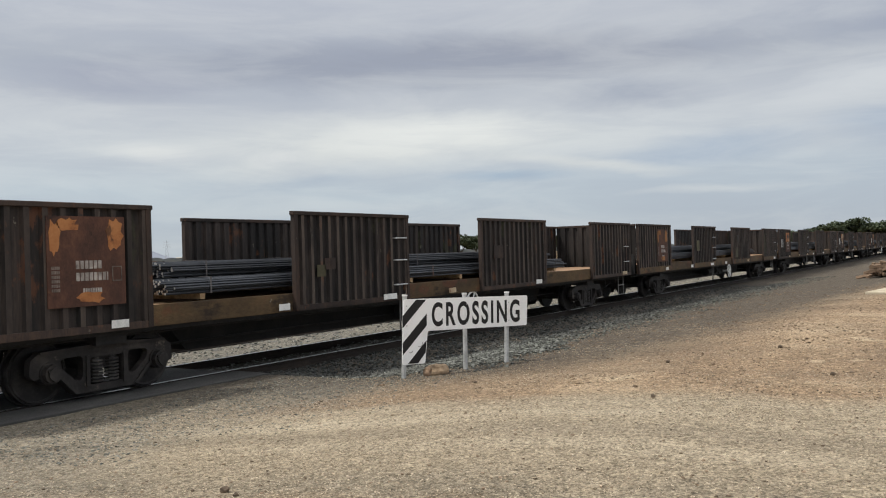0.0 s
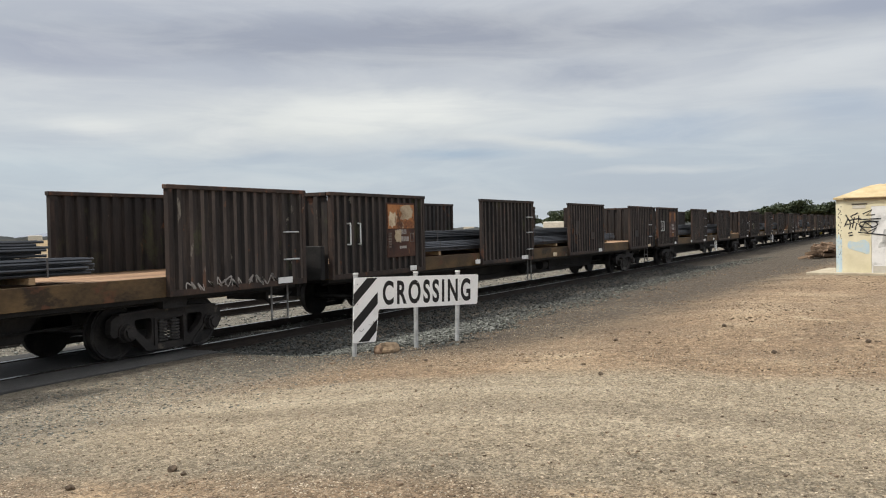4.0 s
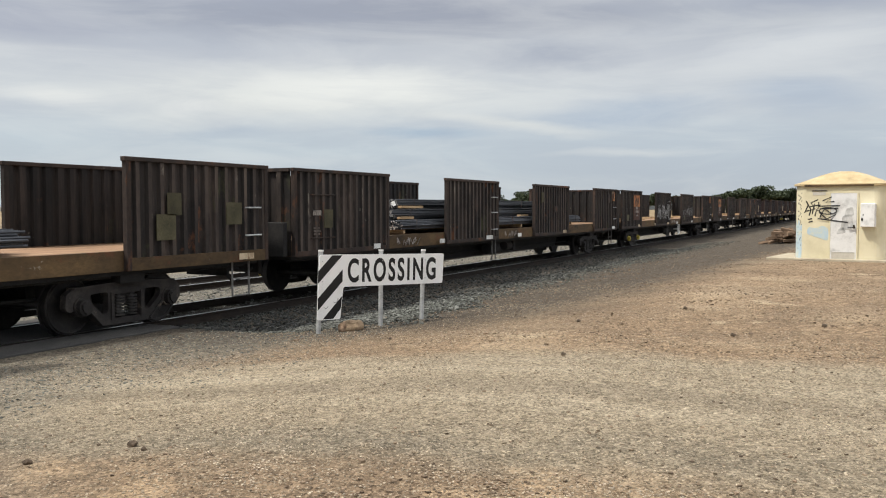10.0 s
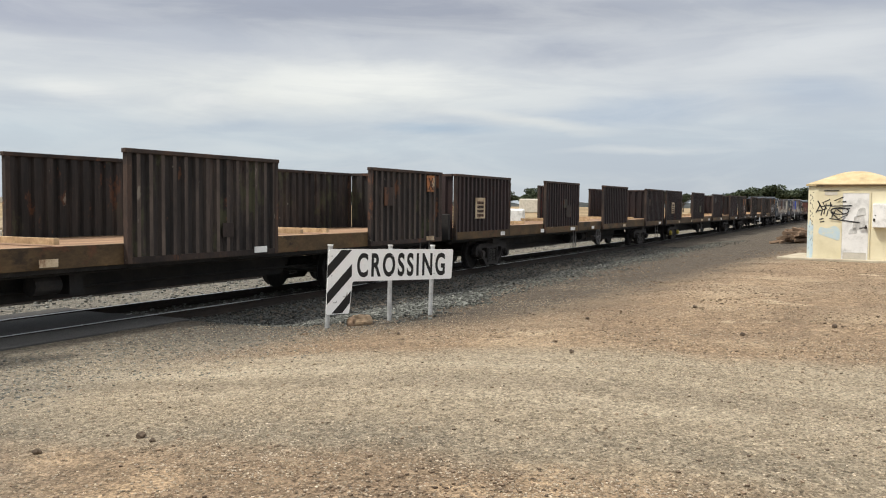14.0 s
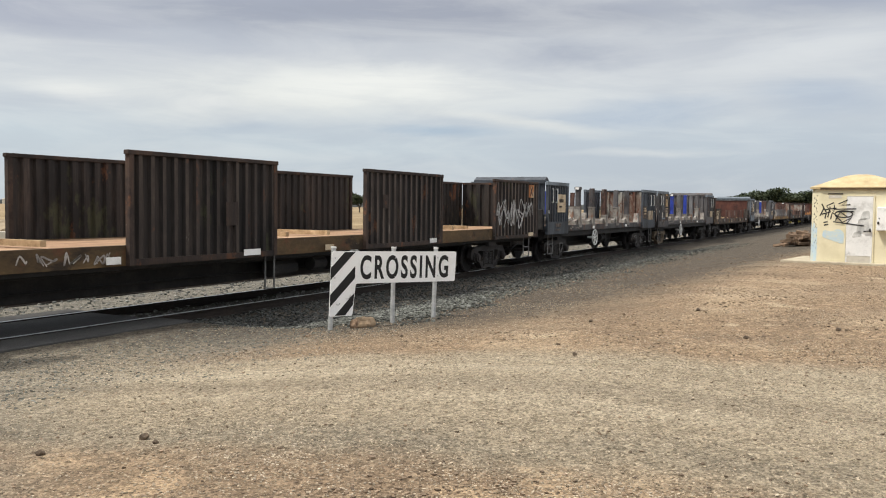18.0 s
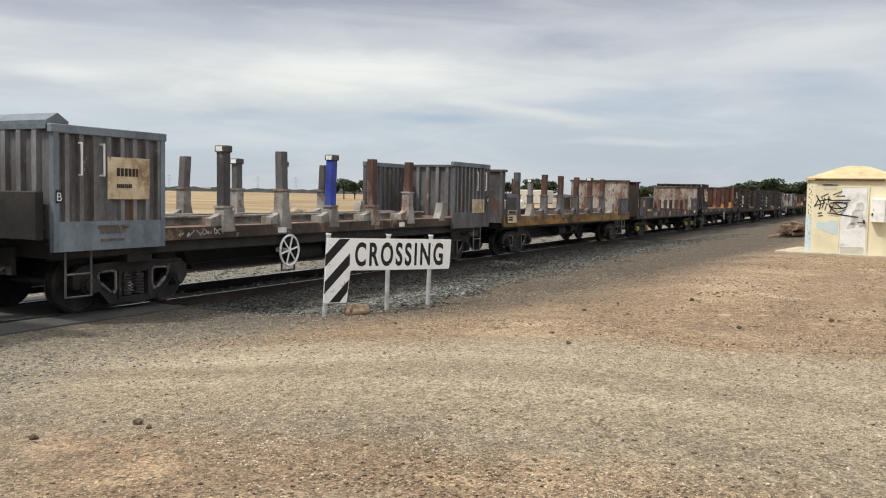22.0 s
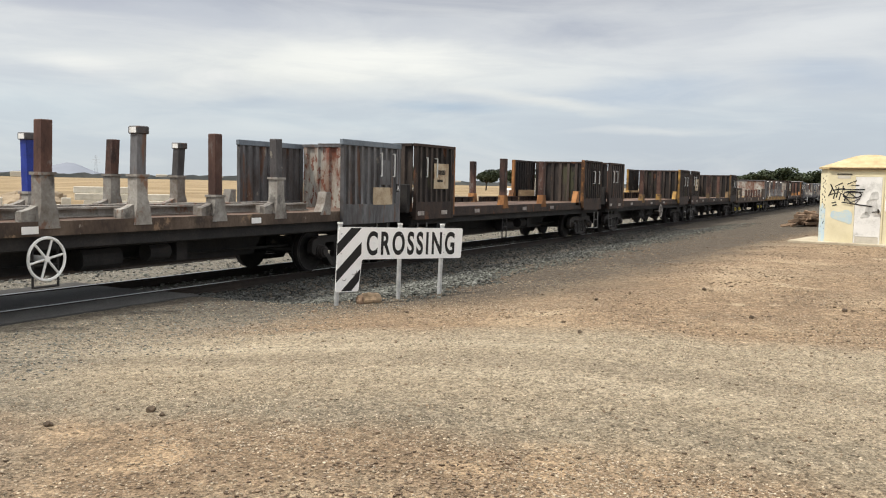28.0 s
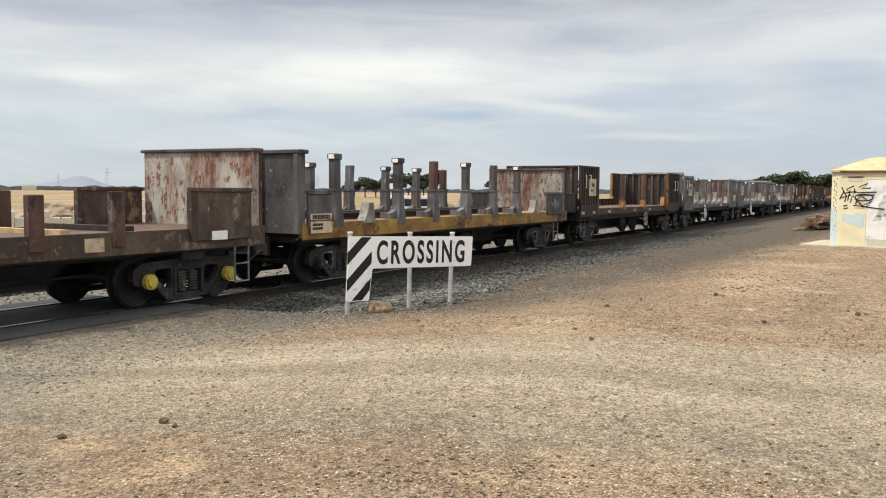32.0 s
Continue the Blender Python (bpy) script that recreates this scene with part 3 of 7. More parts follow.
def ground_material():
    m = bpy.data.materials.new("ground")
    m.use_nodes = True
    nt = m.node_tree
    bsdf = nt.nodes["Principled BSDF"]
    link = nt.links.new
    tc = nt.nodes.new("ShaderNodeTexCoord")
    sep = nt.nodes.new("ShaderNodeSeparateXYZ")
    link(tc.outputs["Object"], sep.inputs[0])

    def noise_of(scale, detail=5.0, rough=0.6, stretch=None, turn=0.0):
        n = nt.nodes.new("ShaderNodeTexNoise")
        n.inputs["Scale"].default_value, n.inputs["Detail"].default_value, n.inputs["Roughness"].default_value = scale, detail, rough
        src = tc.outputs["Object"]
        if stretch:
            mp = nt.nodes.new("ShaderNodeMapping")
            mp.vector_type = "TEXTURE"
            mp.inputs["Rotation"].default_value = (0, 0, radians(turn))
            mp.inputs["Scale"].default_value = stretch
            link(src, mp.inputs[0])
            src = mp.outputs[0]
        link(src, n.inputs["Vector"])
        return n.outputs[0]

    def calc(op, a, b=0.0, c=None):
        n = nt.nodes.new("ShaderNodeMath")
        n.operation = op
        for i, v in enumerate((a, b, c)):
            if v is None:
                continue
            if isinstance(v, (int, float)):
                n.inputs[i].default_value = v
            else:
                link(v, n.inputs[i])
        return n.outputs[0]

    def step(v, a, b):
        n = nt.nodes.new("ShaderNodeMapRange")
        n.interpolation_type = "SMOOTHSTEP"
        n.inputs["From Min"].default_value, n.inputs["From Max"].default_value = a, b
        link(v, n.inputs["Value"])
        return n.outputs[0]

    def mixed(fac, a, b):
        n = nt.nodes.new("ShaderNodeMix")
        n.data_type = "RGBA"
        for sock, v in ((n.inputs[0], fac), (n.inputs[6], a), (n.inputs[7], b)):
            if isinstance(v, tuple):
                sock.default_value = (*v, 1)
            elif isinstance(v, (int, float)):
                sock.default_value = v
            else:
                link(v, sock)
        return n.outputs[2]

    def cells(scale):
        n = nt.nodes.new("ShaderNodeTexVoronoi")
        n.inputs["Scale"].default_value = scale
        link(tc.outputs["Object"], n.inputs["Vector"])
        s = nt.nodes.new("ShaderNodeSeparateColor")
        link(n.outputs["Color"], s.inputs[0])
        return s.outputs[0], n.outputs["Distance"]

    x, y = sep.outputs[0], sep.outputs[1]
    stone_a, edge_a = cells(26.0)
    stone_b, edge_b = cells(55.0)
    broad, mid, fine, grit = noise_of(0.22), noise_of(1.1), noise_of(9.0, 6.0, 0.7), noise_of(60.0, 5.0, 0.75)
    wob = calc("MULTIPLY_ADD", calc("SUBTRACT", mid, 0.5), 1.6, y)
    wobx = calc("MULTIPLY_ADD", calc("SUBTRACT", broad, 0.5), 6.0, x)
    # metres across the curving road: 0 on its paler wheel line, past 1.3 the red dirt
    lane = calc("ADD", calc("SUBTRACT", x, 8.5), calc("MULTIPLY", calc("MULTIPLY", y, y), 0.036))
    torn = calc("MULTIPLY_ADD", calc("SUBTRACT", broad, 0.5), 1.5, calc("MULTIPLY_ADD", calc("SUBTRACT", mid, 0.5), 1.0, lane))
    torn = calc("MULTIPLY_ADD", calc("SUBTRACT", fine, 0.5), 0.5, torn)
    # compacted gravel road, with paler wheel lines along it
    road = mixed(step(fine, 0.3, 0.75), (0.26, 0.213, 0.148), (0.36, 0.30, 0.212))
    road = mixed(step(grit, 0.5, 0.75), road, (0.44, 0.375, 0.285))
    road = mixed(step(grit, 0.46, 0.30), road, (0.11, 0.09, 0.066))
    track = calc("MULTIPLY_ADD", calc("SUBTRACT", broad, 0.5), 0.8, calc("MULTIPLY_ADD", calc("SUBTRACT", mid, 0.5), 0.35, lane))
    ruts = noise_of(1.2, 5.0, 0.6, (1.0, 5.0, 1.0), 8.0)
    for at, half, weight in ((0.0, 0.60, 0.42), (-1.45, 0.45, 0.24), (0.75, 0.25, 0.2)):
        line = step(calc("ABSOLUTE", calc("SUBTRACT", track, at)), half, half * 0.2)
        road = mixed(calc("MULTIPLY", calc("MULTIPLY", line, step(ruts, 0.30, 0.60)), weight), road, (0.47, 0.405, 0.30))
    between = step(calc("ABSOLUTE", calc("ADD", track, 0.75)), 0.45, 0.1)
    road = mixed(calc("MULTIPLY", between, 0.30), road, (0.19, 0.16, 0.12))
    # reddish bare dirt beyond the road
    dirt = mixed(step(fine, 0.35, 0.7), (0.215, 0.150, 0.094), (0.365, 0.264, 0.168))
    dirt = mixed(calc("MULTIPLY", step(noise_of(0.6, 6.0, 0.6), 0.46, 0.68), 0.65), dirt, (0.42, 0.325, 0.215))
    dirt = mixed(calc("MULTIPLY", step(noise_of(0.19, 5.0, 0.55), 0.48, 0.66), 0.5), dirt, (0.44, 0.345, 0.235))
    dirt = mixed(calc("MULTIPLY", step(noise_of(0.33, 6.0, 0.65), 0.53, 0.42), 0.42), dirt, (0.16, 0.112, 0.075))
    dirt = mixed(calc("MULTIPLY", step(noise_of(0.8, 3.0, 0.5), 0.66, 0.74), 0.7), dirt, (0.50, 0.40, 0.27))
    dirt = mixed(step(grit, 0.46, 0.32), dirt, (0.085, 0.055, 0.038))
    dirt = mixed(step(grit, 0.58, 0.8), dirt, (0.42, 0.34, 0.25))
    # zones across the road's run: pale lane, grey loose gravel, red dirt on both sides
    loose = mixed(step(fine, 0.35, 0.7), (0.125, 0.106, 0.078), (0.255, 0.218, 0.160))
    loose = mixed(step(grit, 0.5, 0.72), loose, (0.39, 0.335, 0.255))
    away = calc("ABSOLUTE", calc("ADD", torn, 2.95))
    ground = mixed(calc("MULTIPLY", calc("MULTIPLY", step(away, 0.95, 0.25), step(noise_of(0.45, 5.0, 0.6), 0.34, 0.58)), 0.75), road, loose)
    warm = calc("MULTIPLY", step(torn, -2.9, -3.7), step(noise_of(0.75, 6.0, 0.65), 0.24, 0.46))
    ground = mixed(calc("MULTIPLY", warm, 0.9), ground, dirt)
    dust = calc("MULTIPLY", calc("MULTIPLY", step(torn, -2.6, -3.4), step(noise_of(1.4, 6.0, 0.6), 0.52, 0.66)), 0.6)
    ground = mixed(dust, ground, (0.44, 0.32, 0.20))
    ground = mixed(calc("MULTIPLY", step(torn, 0.9, 1.7), calc("MULTIPLY", step(wob, 8.6, 6.8), 0.95)), ground, dirt)
    # grey fines by the track
    grey = mixed(step(fine, 0.3, 0.7), (0.095, 0.088, 0.073), (0.205, 0.190, 0.158))
    grey = mixed(step(grit, 0.50, 0.68), grey, (0.32, 0.30, 0.255))
    ground = mixed(calc("MULTIPLY", calc("MULTIPLY", step(wob, 6.2, 8.0), step(wobx, 34.0, 20.0)), calc("MULTIPLY_ADD", step(wobx, 7.5, 10.0), 0.40, 0.38)), ground, grey)
    grey_left = calc("MULTIPLY", step(calc("MULTIPLY_ADD", x, -1.0, wob), 0.2, 2.6), 0.38)
    ground = mixed(grey_left, ground, grey)
    ground = mixed(calc("MULTIPLY", step(y, 12.9, 13.4), 0.9), ground, grey)
    # train shade beside the rail, put into the ground colour
    shaded = mixed(step(fine, 0.3, 0.7), (0.030, 0.030, 0.028), (0.075, 0.074, 0.068))
    w_shaded = calc("MULTIPLY", calc("MULTIPLY", step(wob, 7.2, 8.4), step(y, 13.2, 12.9)), step(x, 10.4, 11.6))
    ground = mixed(calc("MULTIPLY", w_shaded, 0.9), ground, shaded)
    shoulder = mixed(step(fine, 0.3, 0.7), (0.050, 0.043, 0.035), (0.105, 0.088, 0.068))
    shoulder = mixed(step(grit, 0.54, 0.74), shoulder, (0.19, 0.165, 0.135))
    w_shoulder = calc("MULTIPLY", calc("MULTIPLY", step(calc("MULTIPLY_ADD", x, 0.10, wob), 4.7, 7.4), step(y, 10.9, 10.5)), step(calc("MULTIPLY_ADD", y, 0.9, x), 13.8, 19.0))
    ground = mixed(calc("MULTIPLY", w_shoulder, 0.95), ground, shoulder)
    # stubble field past the far track
    field = mixed(step(noise_of(0.05), 0.4, 0.65), (0.23, 0.170, 0.098), (0.325, 0.250, 0.152))
    field = mixed(calc("MULTIPLY", step(noise_of(0.02, 4.0, 0.5, (8, 1, 1), 20), 0.5, 0.62), 0.6), field, (0.165, 0.125, 0.075))
    far = step(calc("MULTIPLY_ADD", calc("SUBTRACT", broad, 0.5), 6.0, y), 21.0, 24.5)
    ground = mixed(far, ground, field)
    # single small stones differ in tone
    tone = calc("MULTIPLY_ADD", calc("SUBTRACT", stone_a, 0.5), 0.38, calc("MULTIPLY_ADD", calc("SUBTRACT", stone_b, 0.5), 0.80, 1.0))
    tone = calc("MULTIPLY_ADD", calc("SUBTRACT", fine, 0.5), 0.45, tone)
    grains = nt.nodes.new("ShaderNodeHueSaturation")
    link(mixed(far, tone, (1.0, 1.0, 1.0)), grains.inputs["Value"])
    link(ground, grains.inputs["Color"])
    link(grains.outputs[0], bsdf.inputs["Base Color"])
    bsdf.inputs["Roughness"].default_value = 0.95
    bsdf.inputs["Specular IOR Level"].default_value = 0.15
    bp = nt.nodes.new("ShaderNodeBump")
    bp.inputs["Strength"].default_value, bp.inputs["Distance"].default_value = 1.0, 0.032
    link(calc("ADD", calc("MULTIPLY_ADD", fine, 0.8, calc("MULTIPLY", grit, 0.6)), calc("MULTIPLY", edge_a, -0.9)), bp.inputs["Height"])
    link(bp.outputs[0], bsdf.inputs["Normal"])
    return m


ground = from_arrays("ground", verts, faces, ground_material())
for p in ground.data.polygons:
    p.use_smooth = True
tagged(ground, "dry gravel and reddish dirt beside a railway, straw stubble beyond", "ground", kind="structure")


# ---- railway tracks ----
def rail_mesh(x0, x1):
    prof = [(-0.07, -0.17), (0.07, -0.17), (0.07, -0.155), (0.012, -0.135), (0.012, -0.045), (0.036, -0.032), (0.036, -0.004), (0.028, 0.0),
            (-0.028, 0.0), (-0.036, -0.004), (-0.036, -0.032), (-0.012, -0.045), (-0.012, -0.135), (-0.07, -0.155)]
    bm = bmesh.new()
    a = [bm.verts.new((x0, y, z)) for y, z in prof]
    b = [bm.verts.new((x1, y, z)) for y, z in prof]
    for i in range(len(prof)):
        f = bm.faces.new((a[i], b[i], b[(i + 1) % len(prof)], a[(i + 1) % len(prof)]))
        f.material_index = 1 if i in (6, 7, 8) else 0
    return mesh_of("rail", bm, [RAIL_RUST, TREAD])


rail_data = rail_mesh(-80, 900)
sleeper_bm = bmesh.new()
box(sleeper_bm, -0.115, 0.115, -1.25, 1.25, -0.36, -0.172)
bmesh.ops.bevel(sleeper_bm, geom=sleeper_bm.edges[:], offset=0.02, segments=1, affect="EDGES")
sleeper_data = mesh_of("sleeper", sleeper_bm, SLEEPER)
for name, y, label, first in (("railway_track_1", TRACK_Y, "railway track with worn bright rails on stone ballast", ROAD_END + 0.3),
                              ("railway_track_2", TRACK2_Y, "second railway track behind with rusty rails", ROAD_END + 0.3)):
    track = tagged(new(name), label, "railway track", kind="structure")
    track.location = (0, y, 0)
    for side in (-0.7525, 0.7525):
        r = new("rail", rail_data)
        r.parent, r.location = track, (0, side, 0)
    for i in range(70):
        s = new("sleeper", sleeper_data)
        s.parent, s.location = track, (first + i * 0.62, 0, 0.004 * math.sin(i * 2.7))

crossing = tagged(new("road_crossing"), "dark asphalt level crossing laid flush with the rails", "road", kind="structure")
for lane, (y0, y1) in enumerate(((10.02, RAIL_NEAR - 0.05), (RAIL_NEAR + 0.10, RAIL_FAR - 0.10), (RAIL_FAR + 0.05, 12.95))):
    piece("asphalt_strip", [(-40, ROAD_END - 0.12 * (lane % 2), y0, y1, -0.3, -0.012)], ASPHALT, crossing, bevel=0.01)


# ---- loose stone ----
def scatter(name, mat, count, area, size, label, low=0.35, seed=1):
    rng = np.random.default_rng(seed)
    shapes = []
    for k in range(6):
        r = rng.uniform(0.7, 1.15, 8)
        c = np.array([(x, y, z) for x in (-1, 1) for y in (-1, 1) for z in (-1, 1)], float) * 0.6
        shapes.append(c * r[:, None] + rng.normal(0, 0.14, (8, 3)))
    quads = [(0, 1, 3, 2), (4, 6, 7, 5), (0, 4, 5, 1), (2, 3, 7, 6), (1, 5, 7, 3)]
    verts, faces = [], []
    made = 0
    while made < count:
        x, y, w = area(rng)
        if w < rng.random():
            continue
        s = size[0] + (size[1] - size[0]) * rng.random() ** 2.2
        a = rng.uniform(0, math.tau)
        ca, sa = math.cos(a), math.sin(a)
        sh = shapes[made % 6] * s * 0.5 * (1, 1, 0.8 if low > 0.1 else 0.55)
        z = ground_z(x, y) + s * low * 0.5
        base = len(verts)
        verts += [(x + p[0] * ca - p[1] * sa, y + p[0] * sa + p[1] * ca, z + p[2] * 0.8) for p in sh]
        faces += [tuple(base + i for i in q) for q in quads]
        made += 1
    ob = from_arrays(name, verts, faces, mat)
    return tagged(ob, label, "stones", kind="stuff")


def island_tint(mat, low, high):
    nt = mat.node_tree
    bsdf = next(n for n in nt.nodes if n.type == "BSDF_PRINCIPLED")
    hsv = next(n for n in nt.nodes if n.type == "HUE_SAT")
    geo, rng = nt.nodes.new("ShaderNodeNewGeometry"), nt.nodes.new("ShaderNodeMapRange")
    rng.inputs["To Min"].default_value, rng.inputs["To Max"].default_value = low, high
    nt.links.new(geo.outputs["Random Per Island"], rng.inputs["Value"])
    nt.links.new(rng.outputs[0], hsv.inputs["Value"])


island_tint(STONE, 0.45, 1.5)
island_tint(SHADE_STONE, 0.4, 1.8)
island_tint(PEBBLE, 0.55, 1.7)
island_tint(GREEN_STONE, 0.45, 1.7)


def bed_near(rng):
    x = ROAD_END - 0.6 + 40 * rng.random() ** 2.0
    y = rng.uniform(6.3, 9.3)
    return x, y, smooth(6.5, 7.7, y + 0.7 * noise.noise((x * 0.8, y * 0.8, 0))) * smooth(9.2, 7.9, y) * smooth(ROAD_END - 0.6, ROAD_END + 0.9, x + (y - 9.5) * 0.6) * (1 - 0.8 * smooth(13.5, 19, x) * smooth(9.6, 8.6, y))


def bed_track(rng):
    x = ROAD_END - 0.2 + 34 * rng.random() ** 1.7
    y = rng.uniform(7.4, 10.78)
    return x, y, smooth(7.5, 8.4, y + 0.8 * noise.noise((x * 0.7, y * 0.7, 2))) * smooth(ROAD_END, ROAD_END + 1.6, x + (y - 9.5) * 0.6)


def bed_far(rng):
    x = 4.0 + 50 * rng.random() ** 1.5
    y = rng.uniform(10.9, 19.5)
    return x, y, 1.0 if y > 13.0 or x > ROAD_END else 0.0


def road_side(rng):
    d = 3.6 + 18.0 * rng.random() ** 1.5
    a = radians(rng.uniform(-4, 66))
    x, y = d * math.cos(a), d * math.sin(a)
    if y > 9.4:
        return x, y, 0.0
    return x, y, smooth(3.6, 5.2, d) * (0.30 + 0.70 * smooth(-0.15, 0.4, noise.noise((x * 0.5, y * 0.5, 3))))


scatter("near_ballast", GREEN_STONE, 11000, bed_near, (0.03, 0.085), "clean grey crushed stone at the ballast's edge", seed=3)
scatter("track_ballast", SHADE_STONE, 15000, bed_track, (0.03, 0.085), "dark crushed stone beside the rail, train shade painted in", seed=6)
scatter("far_ballast", STONE, 12000, bed_far, (0.035, 0.09), "grey crushed stone ballast between the tracks", seed=4)
scatter("road_pebbles", PEBBLE, 100000, road_side, (0.005, 0.026), "small tan pebbles scattered over the gravel", low=0.11, seed=5)


def road_edge(rng):
    x, y = rng.uniform(5.0, 14.0), rng.uniform(5.6, 9.6)
    return x, y, smooth(5.8, 8.2, y + 1.2 * noise.noise((x * 0.6, y * 0.6, 6)))


scatter("edge_gravel", GREEN_STONE, 9000, road_edge, (0.008, 0.042), "loose grey gravel between road and rail", low=0.1, seed=9)


def bareness(x, y):
    """1 on the red dirt, 0 on the gravel road."""
    lane = x - 8.5 + 0.036 * y * y
    return max(smooth(1.0, 1.8, lane), smooth(-3.2, -3.8, lane))


def clods(rng):
    d = 4.2 + 24.0 * rng.random() ** 1.3
    a = radians(rng.uniform(-4, 62))
    x, y = d * math.cos(a), d * math.sin(a)
    if y > 8.4:
        return x, y, 0.0
    bare = bareness(x, y)
    return x, y, 0.10 + 0.90 * bare * smooth(-0.35, 0.35, noise.noise((x * 0.7, y * 0.7, 8)))


CLOD = material("clod", [(0.10, 0.072, 0.050), (0.22, 0.162, 0.11)], 30, 0.95, bump=0.4)
island_tint(CLOD, 0.6, 1.9)
scatter("dirt_clods", CLOD, 14000, clods, (0.009, 0.042), "small crumbled brown clods over the bare dirt", low=0.12, seed=8)


def larger_clods(rng):
    d = 5.5 + 20.0 * rng.random() ** 1.4
    a = radians(rng.uniform(0, 58))
    x, y = d * math.cos(a), d * math.sin(a)
    return x, y, (0.0 if y > 7.8 else bareness(x, y))


scatter("larger_clods", CLOD, 70, larger_clods, (0.03, 0.10), "fist-sized dark earth lumps lying on the dirt", low=0.2, seed=11)


def far_clods(rng):
    x, y = rng.uniform(13.0, 36.0), rng.uniform(-1.5, 7.2)
    return x, y, bareness(x, y) * smooth(-0.3, 0.3, noise.noise((x * 0.5, y * 0.5, 12)))


scatter("scattered_clods", CLOD, 2600, far_clods, (0.015, 0.065), "dark crumbs of earth over the open dirt", low=0.15, seed=13)


# ---- crossing sign ----
SIGN_AT = Vector((10.97, 7.51, 0.0))
SIGN_WAY = Vector((0.9226, -0.386, 0.0)).normalized()
sign = tagged(new("crossing_sign"), "white crossing sign with black diagonal stripes on three galvanised posts", "road sign")
turn = math.atan2(SIGN_WAY.y, SIGN_WAY.x)
sign.matrix_basis = Matrix.Translation((SIGN_AT.x, SIGN_AT.y, 0)) @ Matrix.Rotation(turn, 4, "Z") @ Matrix.Rotation(radians(1.55), 4, "Y")
# board: an L of thin sheet with rounded corners, in the sign's x and z; the face looks to -y
TOP, BOT, FOOT = 1.185, 0.685, 0.19


def rounded(points, r, n=4):
    out = []
    m = len(points)
    for i in range(m):
        p, q, s = Vector(points[i - 1]), Vector(points[i]), Vector(points[(i + 1) % m])
        a, b = (p - q).normalized(), (s - q).normalized()
        for k in range(n + 1):
            u = k / n
            out.append(tuple((q + a * r) * (1 - u) ** 2 + q * 2 * u * (1 - u) + (q + b * r) * u * u))
    return out


bm = bmesh.new()
outline = rounded([(-0.05, FOOT), (0.37, FOOT), (0.42, BOT), (2.44, BOT), (2.46, TOP), (-0.02, TOP)], 0.035)
prism(bm, outline, -0.006, 0.006)
board = part("sign_board", bm, WHITE_SIGN, sign, "white sheet face with a bent corner")
# three black bands across the upright arm, cut to its edges
for z0 in (0.745, 0.335, -0.075):
    bm = bmesh.new()
    h, rise = 0.185, 0.435
    pts = []
    for x, z in ((-0.045, z0), (0.40, z0 + rise), (0.40, z0 + rise + h), (-0.045, z0 + h)):
        pts.append((x, z))
    # clip to the arm between FOOT and TOP
    def clip(poly, keep, cut):
        out = []
        for i, p in enumerate(poly):
            q = poly[(i + 1) % len(poly)]
            if keep(p):
                out.append(p)
            if keep(p) != keep(q):
                u = (cut - p[1]) / (q[1] - p[1])
                out.append((p[0] + u * (q[0] - p[0]), cut))
        return out
    pts = clip(pts, lambda p: p[1] >= FOOT + 0.012, FOOT + 0.012)
    pts = clip(pts, lambda p: p[1] <= TOP - 0.012, TOP - 0.012)
    prism(bm, [(min(x, 0.36 + 0.05 * min(1, max(0, (z - FOOT) / 0.5))), z) for x, z in pts], -0.0085, -0.0062)
    part("stripe", bm, BLACK_SIGN, sign, "black diagonal stripe")
for cx, cz, rad, a0 in ((0.27, 0.50, 0.05, -2.2), (0.10, 0.40, 0.035, -2.6)):
    bm = bmesh.new()
    for k in range(7):
        a, b = a0 + k * 0.36, a0 + (k + 1) * 0.36
        tube(bm, (cx + rad * math.cos(a), -0.009, cz + rad * math.sin(a)), (cx + rad * math.cos(b), -0.009, cz + rad * math.sin(b)), 0.0035, 5)
    part("scuff", bm, MARK_FADED, sign, "curled scuff mark")
words("CROSSING", 0.50, BLACK_SIGN, sign, pose(0.49, -0.0065, 0.765, 90, 0, 0), "black capital letters", bold=0.014, spacing=1.30, squeeze=0.615, name="lettering")
for x, z, foot in ((0.03, 1.23, -0.03), (1.17, 1.23, 0.02), (2.05, 1.23, -0.02)):
    bm = bmesh.new()
    tube(bm, (x + foot, 0.045, -0.45), (x, 0.045, z), 0.036, 14)
    p = part("post", bm, GALV, sign, "galvanised round post")
    bm = bmesh.new()
    tube(bm, (x, 0.045, z), (x, 0.045, z + 0.025), 0.043, 14)
    part("post_cap", bm, WHITE_PAINT, p)
    for zz in (0.78, 1.08):
        bm = bmesh.new()
        tube(bm, (x, -0.012, zz), (x, -0.006, zz), 0.010, 8)
        part("bolt", bm, GALV, sign)

# ---- rock at the sign's foot ----
def rock(name, x, y, size, mat, label, seed):
    bm = bmesh.new()
    bmesh.ops.create_icosphere(bm, subdivisions=3, radius=1.0)
    for v in bm.verts:
        n = noise.noise(v.co * 1.3 + Vector((seed, 0, 0))) * 0.35 + noise.noise(v.co * 4 + Vector((seed, 5, 0))) * 0.08
        v.co *= 1 + n
        v.co = Vector((v.co.x * size[0], v.co.y * size[1], v.co.z * size[2]))
    ob = part(name, bm, mat)
    ob.location = (x, y, ground_z(x, y) + size[2] * 0.55)
    return tagged(ob, label, "rock")


